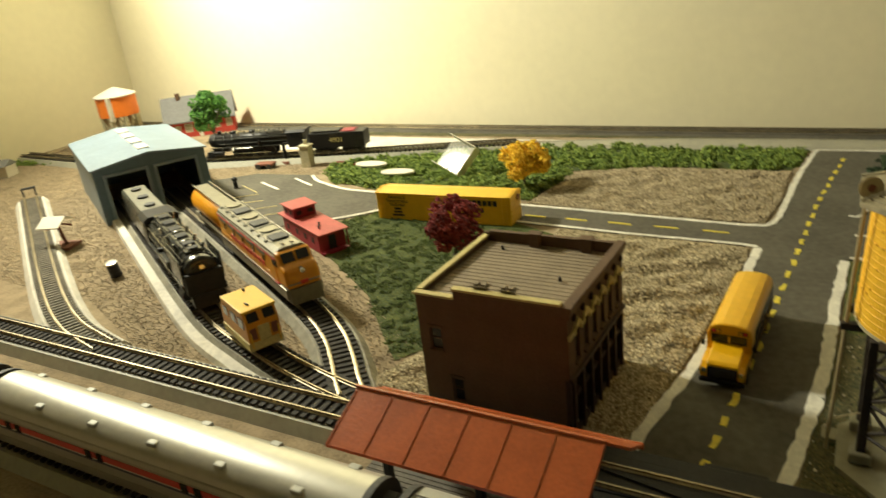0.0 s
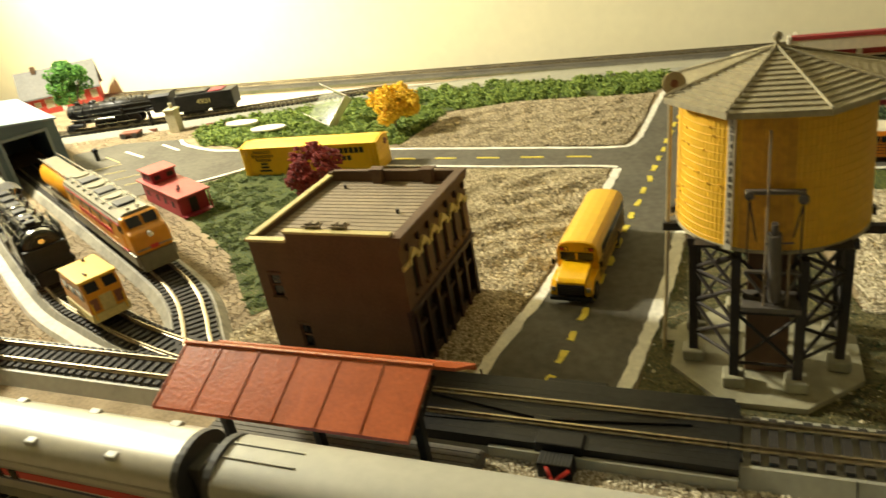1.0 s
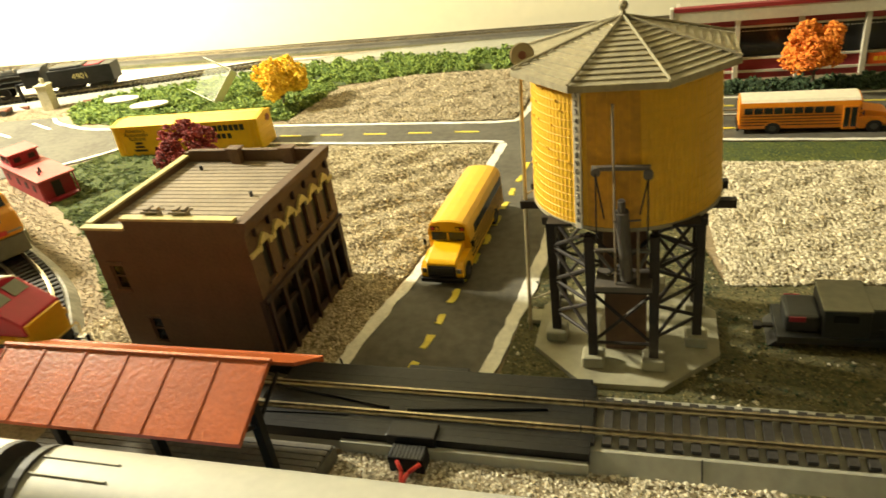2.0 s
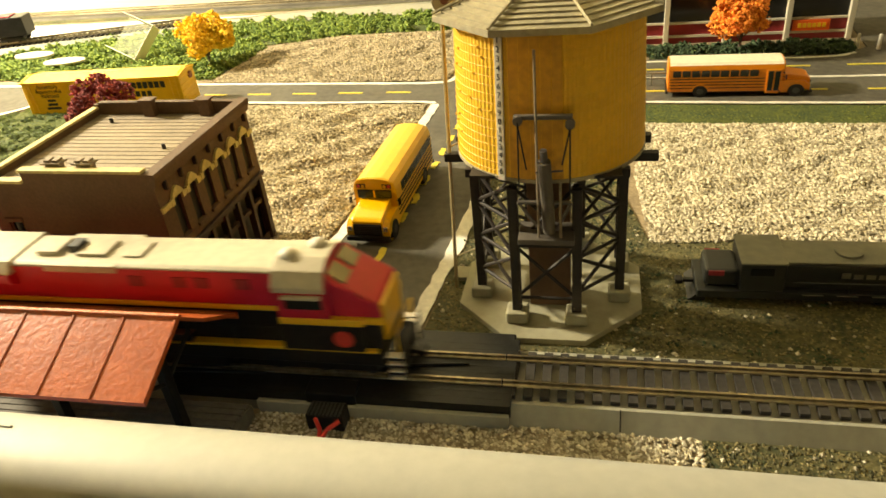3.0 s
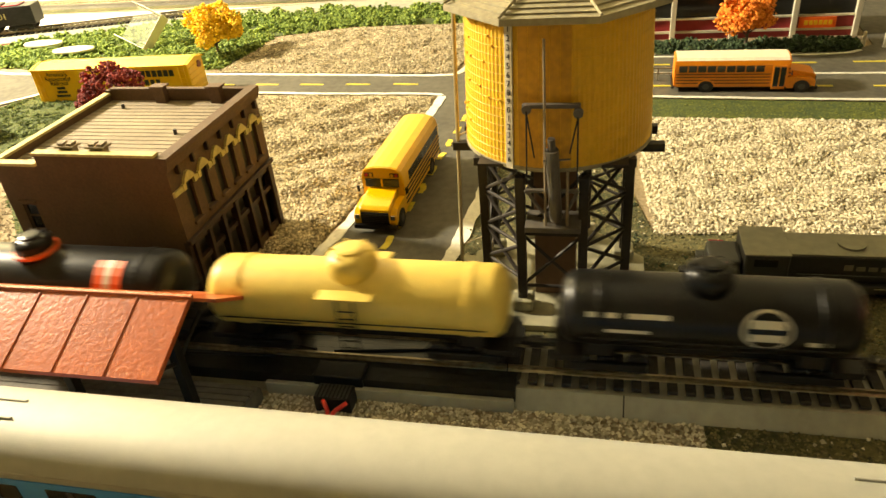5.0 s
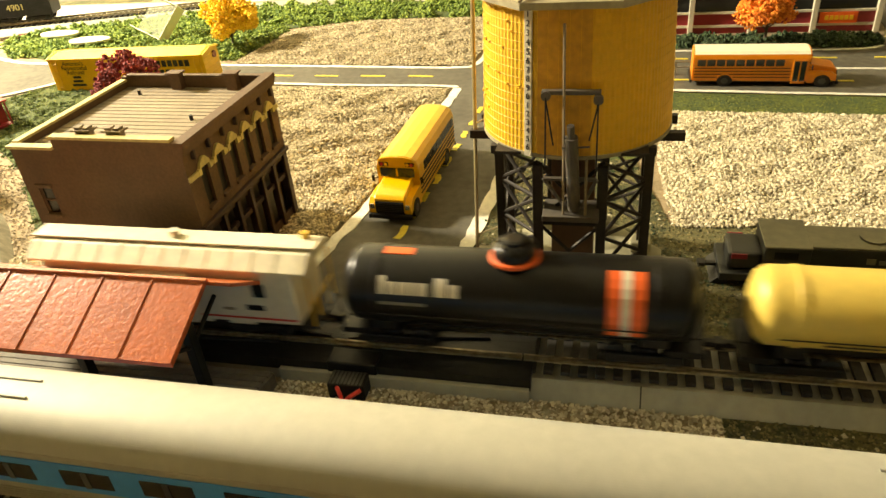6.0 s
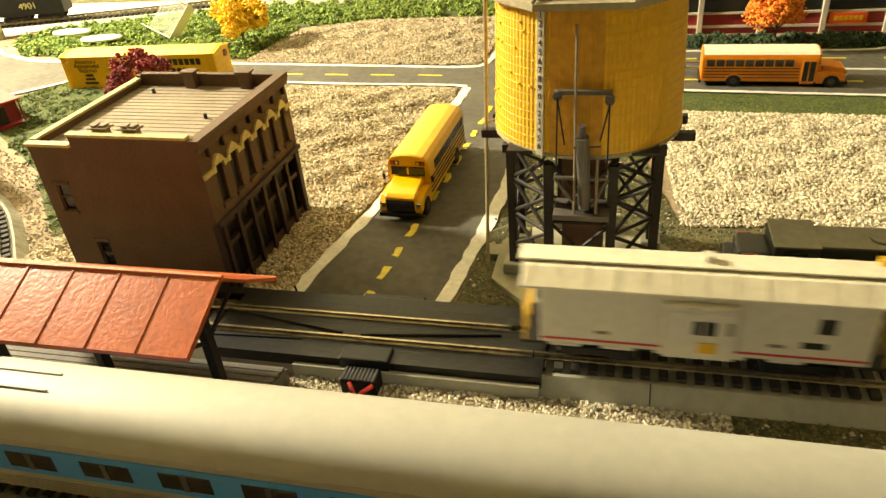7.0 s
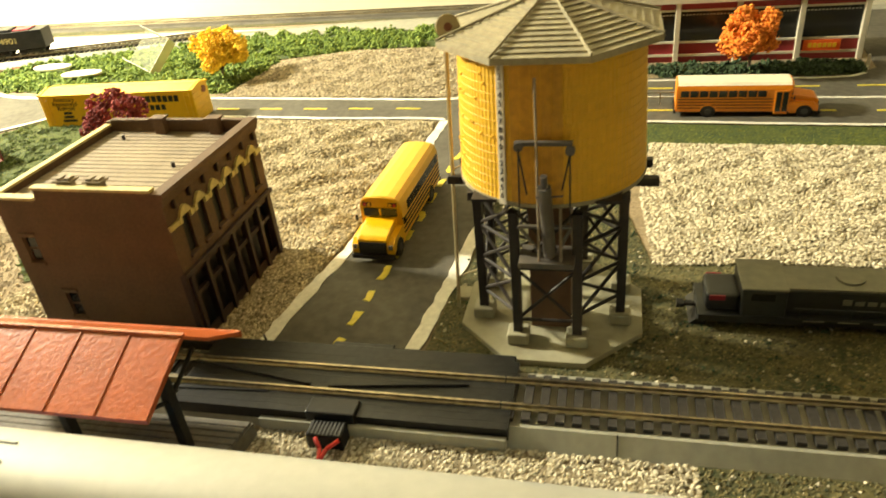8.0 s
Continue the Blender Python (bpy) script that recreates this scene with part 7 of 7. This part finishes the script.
tree(-0.267, 0.488, 0.060, 0.030, "yellow", "bright yellow autumn model tree among the shrubs", 11)
tree(-0.252, 0.262, 0.062, 0.0275, "maroon", "dark maroon model tree behind the brick building", 12, trunk=0.22)
tree(0.324, 0.468, 0.060, 0.0285, "orange", "bright orange autumn model tree before the store", 13, trunk=0.36)
tree(-1.020, 0.668, 0.096, 0.036, "green", "green leafy model tree beside the red farmhouse", 14, trunk=0.25)


def bushes(name, poly, n, size, leaf, label, per=48, rise=0.8, seed=5):
    rng = np.random.default_rng(seed)
    p = scatter(poly, n, rng)
    s = size * rng.uniform(0.6, 1.25, len(p))
    d = rng.normal(0, 1, (len(p), per, 3))
    d /= np.linalg.norm(d, axis=2)[..., None]
    d[..., 2] = np.abs(d[..., 2]) * rise
    c = np.concatenate((p, np.zeros((len(p), 1))), 1)[:, None] + d * (s[:, None, None] * rng.uniform(0.5, 1.0, (len(p), per, 1)))
    sz = np.repeat(s * 0.20, per) * rng.uniform(0.7, 1.3, len(p) * per)
    tagged(lumps(name, c.reshape(-1, 3), sz, LEAF[leaf], rng, squash=0.85, label=label), category="shrubs", kind="stuff")


bushes("shrubs", SHRUBS, 1500, 0.0105, "shrub", "low green foam shrubs covering the plot")
bushes("hedge", [(0.235, 0.466), (0.425, 0.466), (0.425, 0.490), (0.235, 0.490)], 150, 0.0100, "hedge", "dark green hedge along the store front", seed=6)
bushes("far_hedge", [(0.13, 0.60), (0.24, 0.60), (0.24, 0.68), (0.15, 0.68)], 60, 0.0100, "hedge", "dark hedge beyond the road", seed=7)
bushes("weeds", [(-1.40, 0.45), (-1.15, 0.50), (-1.15, 0.53), (-1.40, 0.52)], 260, 0.008, "shrub", "pale green weeds along the back line", seed=8)
bushes("lawn_tufts", GRASS, 1300, 0.0062, "lawn", "low dark tufts in the grass", per=34, rise=0.4, seed=9)
bushes("rough_tufts", TOWERLAND, 300, 0.0045, "hedge", "low tufts round the tower", per=14, rise=0.4, seed=10)

# ---- things on the far plots ----
cp = thing("clear_plastic_tray", pose(-0.395, 0.545, 0.022, 46, 12, -25), "clear plastic tray tipped over in the shrubs", "plastic tray")
part("base", boxes((-0.030, -0.0236, 0, 0.0294, 0.0236, 0.0008)), M["clear"], cp, "clear sheet")
part("rim", boxes((-0.030, -0.0246, 0, 0.030, -0.0238, 0.013), (-0.030, 0.0238, 0, 0.030, 0.0246, 0.013), bevel=0.0003), M["offwhite"], cp, "frosted white rim")
part("rim", boxes((0.0296, -0.0236, 0, 0.0304, 0.0236, 0.013), bevel=0.0003), M["offwhite"], cp, "frosted white rim")
for x, y, r in ((-0.545, 0.535, 12), (-0.476, 0.503, 18)):
    st = thing("pale_slab", pose(x, y, 0.0085, 3, 2, r), "flat pale oval stone lying on the shrubs", "stone")
    part("stone", prism([(0.026 * math.cos(a), 0.012 * math.sin(a)) for a in np.linspace(0, 2 * math.pi, 18)[:-1]], 0, 0.003, "z", bevel=0.0008), M["offwhite"], st)

# farmhouse
fh = thing("farmhouse", pose(-1.160, 0.672, 0, 0, 0, 40), "red farmhouse with a pale grey gabled roof", "house")
FL, FD, FE, FR = 0.140, 0.045, 0.036, 0.081
fw = [(0.016, 0.014, 0.028, 0.026), (0.036, 0.010, 0.052, 0.029), (0.098, 0.012, 0.110, 0.029), (0.122, 0.012, 0.135, 0.029)]
part("wall", holed(FL, FE, 0.003, fw), M["barn_red"], fh, "red clapboard front")
part("wall", boxes((0, FD - 0.003, 0, FL, FD, FE)), M["barn_red"], fh)
for x in (0, FL - 0.003):
    part("gable_wall", prism([(0.003, 0), (FD - 0.003, 0), (FD - 0.003, FE), (FD / 2, FR - 0.004), (0.003, FE)], x, x + 0.003), M["barn_red"], fh)
for x0, z0, x1, z1 in fw:
    w = part("window", boxes((x0, 0.001, z0, x1, 0.002, z1)), M["offwhite"], fh, "white window")
    part("sash", boxes((x0 + 0.0018, 0.0002, z0 + 0.0018, x1 - 0.0018, 0.0009, (z0 + z1) / 2 - 0.0008), (x0 + 0.0018, 0.0002, (z0 + z1) / 2 + 0.0008, x1 - 0.0018, 0.0009, z1 - 0.0018)), M["beige"], w)
for s in (0, 1):
    a, b = (-0.006, FE - 0.004), (FD / 2, FR)
    pts = [a, b, (b[0], b[1] + 0.003), (a[0], a[1] + 0.003)]
    if s:
        pts = [(FD - y, z) for y, z in pts]
    part("roof", prism(pts, -0.005, FL + 0.005), M["grey_roof"], fh, "pale grey roof slope")
part("porch_gable", prism([(0.060, FE - 0.001), (0.094, FE - 0.001), (0.077, 0.066)], -0.004, 0.020, "y"), M["grey_roof"], fh, "small front gable")
part("porch_wall", boxes((0.062, -0.003, 0, 0.092, 0.0, FE - 0.001)), M["barn_red"], fh)
part("door", boxes((0.064, -0.0042, 0.0, 0.072, -0.0030, 0.028), bevel=0.0004), M["offwhite"], fh, "white front door")
part("chimney", boxes((0.028, FD / 2 - 0.005, FR - 0.004, 0.036, FD / 2 + 0.005, FR + 0.010), bevel=0.0004), M["brick"], fh)

# orange tank tower in the corner
ot = thing("orange_water_tower", pose(-1.235, 0.625, 0), "orange water tower with a pale roof and grey legs", "water tower")
part("tank", lathe([(0.039, 0.066), (0.0395, 0.067), (0.0395, 0.1065), (0.039, 0.107)], 48), M["tank_orange"], ot, "orange tank", smooth=False)
part("roof", lathe([(0.043, 0.106), (0.043, 0.108), (0.010, 0.121), (0.003, 0.123)], 12), M["offwhite"], ot, "pale conical roof")
part("gauge_board", boxes((0.018, -0.0390, 0.060, 0.0245, -0.0310, 0.106)), M["offwhite"], ot, "white gauge board")
for x, y in octagon(0.033):
    part("leg", boxes((x - 0.003, y - 0.003, 0, x + 0.003, y + 0.003, 0.066)), M["beige"], ot)
for i in range(8):
    (xa, ya), (xb, yb) = octagon(0.033)[i], octagon(0.033)[(i + 1) % 8]
    part("brace", rods(((xa, ya, 0.02), (xb, yb, 0.062), 0.0012), ((xb, yb, 0.02), (xa, ya, 0.062), 0.0012), seg=6), M["beige"], ot)

# yard clutter
bp = thing("track_bumper", pose(-1.045, 0.283, 0.0128, 0, 0, -30), "dark bent track bumper at the siding end", "bumper")
part("frame", rods(((0, -0.009, 0), (-0.004, -0.009, 0.013), 0.0014), ((0, 0.009, 0), (-0.004, 0.009, 0.013), 0.0014), ((-0.004, -0.011, 0.013), (-0.004, 0.011, 0.013), 0.0020), ((-0.018, -0.009, 0), (-0.004, -0.009, 0.013), 0.0012), ((-0.018, 0.009, 0), (-0.004, 0.009, 0.013), 0.0012)), M["rubber"], bp)
sg = thing("roofed_sign", pose(-0.785, 0.160, 0, 0, 0, 20), "white notice board roof on a brown post", "sign")
part("base", boxes((-0.018, -0.014, 0, 0.018, 0.014, 0.004), bevel=0.0006), M["brown"], sg, "brown base plate")
part("post", rods(((0.006, 0, 0.004), (0, 0, 0.034), 0.0022)), M["brown"], sg)
part("roof", prism([(-0.020, 0.032), (0.0, 0.041), (0.020, 0.032), (0.020, 0.0335), (0.0, 0.0430), (-0.020, 0.0335)], -0.016, 0.016), M["offwhite"], sg, "white gabled cover")
part("arm", rods(((0, 0, 0.033), (0.020, 0.002, 0.030), 0.0013), ((0, 0, 0.033), (-0.014, -0.004, 0.026), 0.0013)), M["brown"], sg)
st = thing("oil_drum", pose(-0.617, 0.112, 0, 8, 0, 0), "small dark drum with a bright lid", "drum")
part("drum", lathe([(0.0062, 0), (0.0068, 0.001), (0.0064, 0.006), (0.0068, 0.0065), (0.0064, 0.012), (0.0068, 0.0125), (0.0062, 0.0170)], 20), M["black"], st)
part("lid", lathe([(0.0072, 0.0170), (0.0072, 0.0186), (0.0050, 0.0190)], 20), M["chrome"], st)
hc = thing("hand_cart", pose(-0.752, 0.520, 0, 0, 0, 15), "red-brown flat cart beside the back line", "cart")
part("deck", boxes((-0.016, -0.009, 0.006, 0.016, 0.009, 0.0095), bevel=0.0006), M["brown"], hc)
part("wheel", rods(((-0.010, -0.010, 0.0045), (-0.010, 0.010, 0.0045), 0.0045), ((0.010, -0.010, 0.0045), (0.010, 0.010, 0.0045), 0.0045), seg=14), M["rubber"], hc)
bb = thing("water_column", pose(-0.712, 0.550, 0), "dark water column on a small brown base", "water column")
part("column", rods(((-0.02, 0.0, 0.0), (-0.02, 0.0, 0.036), 0.0030), ((-0.02, 0.0, 0.034), (-0.008, 0.006, 0.036), 0.0020)), M["steam"], bb)
part("base", boxes((-0.034, -0.008, 0, -0.010, 0.008, 0.005), bevel=0.0006), M["brown"], bb)
pb = thing("pump_house", pose(-0.676, 0.540, 0, 0, 0, 10), "small beige block hut with a flat cap", "hut")
part("body", boxes((-0.0085, -0.008, 0, 0.0085, 0.008, 0.034), bevel=0.0008), M["beige"], pb)
part("cap", boxes((-0.0098, -0.0092, 0.034, 0.0098, 0.0092, 0.037), bevel=0.0008), M["beige"], pb)
part("flue", rods(((0, 0.002, 0.037), (0, 0.002, 0.045), 0.0028), seg=12), M["beige"], pb)
ls = thing("timber_stack", pose(-0.610, 0.555, 0, 0, 0, 16), "small stack of brown timber beside the track", "timber")
for i in range(4):
    part("timber", boxes((-0.02, -0.008 + 0.004 * i, 0, 0.02, -0.0046 + 0.004 * i, 0.0035 + 0.002 * (i % 2)), bevel=0.0003), M["brown"], ls)
bl = thing("bollard", pose(-0.718, 0.413, 0.0), "small dark bollard at the parking lot edge", "bollard")
part("post", lathe([(0.004, 0), (0.0034, 0.002), (0.0030, 0.013), (0.0046, 0.0150), (0.0040, 0.0185), (0.001, 0.020)], 14), M["steam"], bl)
wl = thing("white_shed", pose(-1.31, 0.395, 0, 0, 0, 20), "small white lean-to hut at the board edge", "hut")
part("body", boxes((-0.02, -0.015, 0, 0.02, 0.015, 0.022), bevel=0.0006), M["offwhite"], wl)
part("roof", prism([(-0.018, 0.022), (0.018, 0.022), (0, 0.033)], -0.023, 0.023), M["grey_roof"], wl)

# ---- store across the street ----
so = thing("store_building", pose(0.197, 0.515, 0), "long red and white store with dark glazed front", "building")
SLn, Sdp = 0.242, 0.040
cols = (0.0028, 0.060, 0.120, 0.180, 0.2392)
part("roof", boxes((0.004, 0.0045, 0.0605, SLn - 0.004, Sdp, 0.0625)), M["up_grey"], so, "grey flat roof")
for x in (0, SLn - 0.004):
    part("side_wall", boxes((x, 0.0045, 0, x + 0.004, Sdp, 0.074)), M["store_white"], so)
part("back_wall", boxes((0, Sdp, 0, SLn, Sdp + 0.004, 0.066)), M["store_white"], so)
# another black sheet in place of the store's shaded inside
part("store_shade_sheet", boxes((0.006, 0.020, 0.0, SLn - 0.006, 0.021, 0.060)), M["dark"], so)
for x in cols:
    part("column", boxes((x - 0.0026, -0.003, 0, x + 0.0026, 0.004, 0.0625), bevel=0.0004), M["store_white"], so, "white column")
for a, b in zip(cols, cols[1:]):
    a, b = a + 0.0028, b - 0.0028
    part("base_wall", boxes((a, 0.001, 0, b, 0.004, 0.0065)), M["store_red"], so, "dark red lower wall")
    part("base_wall", boxes((a, 0.001, 0.0090, b, 0.004, 0.0205)), M["store_red"], so, "dark red lower wall")
    for z in (0.0065, 0.0205, 0.0535):
        part("white_rail", boxes((a, -0.0006, z, b, 0.004, z + (0.0025 if z < 0.01 else 0.0020))), M["store_white"], so, "white horizontal rail")
    part("fascia", boxes((a, 0.0004, 0.0555, b, 0.004, 0.0622)), M["store_red"], so, "red band over the window")
    w = part("window", boxes((a, 0.0022, 0.0225, b, 0.0030, 0.0535)), M["glass"], so, "large dark shop window")
    for k in range(int((b - a) / 0.0034)):
        part("valance_tab", boxes((a + 0.002 + 0.0034 * k, 0.0016, 0.0490, a + 0.0036 + 0.0034 * k, 0.0020, 0.0502)), M["offwhite"], w)
part("fascia", boxes((-0.003, -0.0045, 0.0624, SLn + 0.003, 0.004, 0.0745)), M["store_white"], so, "white fascia band")
part("fascia", boxes((-0.003, -0.0050, 0.0747, SLn + 0.003, 0.004, 0.0787)), M["store_red"], so, "red top band")
part("end_return", boxes((-0.0070, -0.0055, 0.0560, -0.0032, 0.006, 0.0790), bevel=0.0005), M["store_white"], so, "white end return")
sgn = part("sign_panel", boxes((0.1845, -0.0020, 0.0092, 0.2200, -0.0007, 0.0202), bevel=0.0003), M["orange"], so, "orange-red sign panel")
for i in range(6):
    part("lettering_bar", boxes((0.1895 + 0.0046 * i, -0.0024, 0.0125, 0.1930 + 0.0046 * i, -0.0019, 0.0170)), M["d_yellow"], sgn)
for x, y in ((0.434, 0.474), (0.452, 0.470)):
    pt = thing("entrance_post", pose(x, y, road_z), "short white post at the lot entrance", "post")
    part("post", lathe([(0.0020, 0), (0.0016, 0.014), (0.0005, 0.015)], 12), M["offwhite"], pt)
gr = thing("guard_rail", pose(0.232, 0.384, road_z), "thin grey roadside railing", "railing")
part("top_rail", rods(((-0.014, 0, 0.012), (0.020, 0, 0.012), 0.0008), ((-0.014, 0, 0.007), (0.020, 0, 0.007), 0.0006)), M["up_grey"], gr)
for x in (-0.012, 0.004, 0.018):
    part("post", rods(((x, 0, 0), (x, 0, 0.012), 0.0007)), M["up_grey"], gr)
wp = thing("white_post", pose(0.223, 0.470, road_z), "white sign post beside the planting bed", "post")
part("post", rods(((0, 0, 0), (0, 0, 0.030), 0.0018)), M["offwhite"], wp)


def squat(ob, k):
    """Brings a car's parts down to a true height over the rail."""
    for c in ob.children_recursive:
        c.data.transform(Matrix.Diagonal((1, 1, k, 1)))


for car in (red, blk, yel, sfc, cbz):
    squat(car, 0.94)


def motions():
    """The train runs along the main line at a steady pace; each row gives its leader's tail."""
    tail = [(0, -0.905), (2.0, -0.414), (3.5, -0.040), (4.7, 0.247), (5.8, 0.510), (6.5, 0.680), (7.0, 0.803), (7.5, 0.928), (8.0, 1.052)]
    for car, offset in ((red, 0.1325), (blk, -0.0850), (yel, -0.2425), (sfc, -0.4145), (cbz, -0.5845)):
        walk(car, [(t, pose(x + offset, YM, RAIL_TOP)) for t, x in tail])


motions()
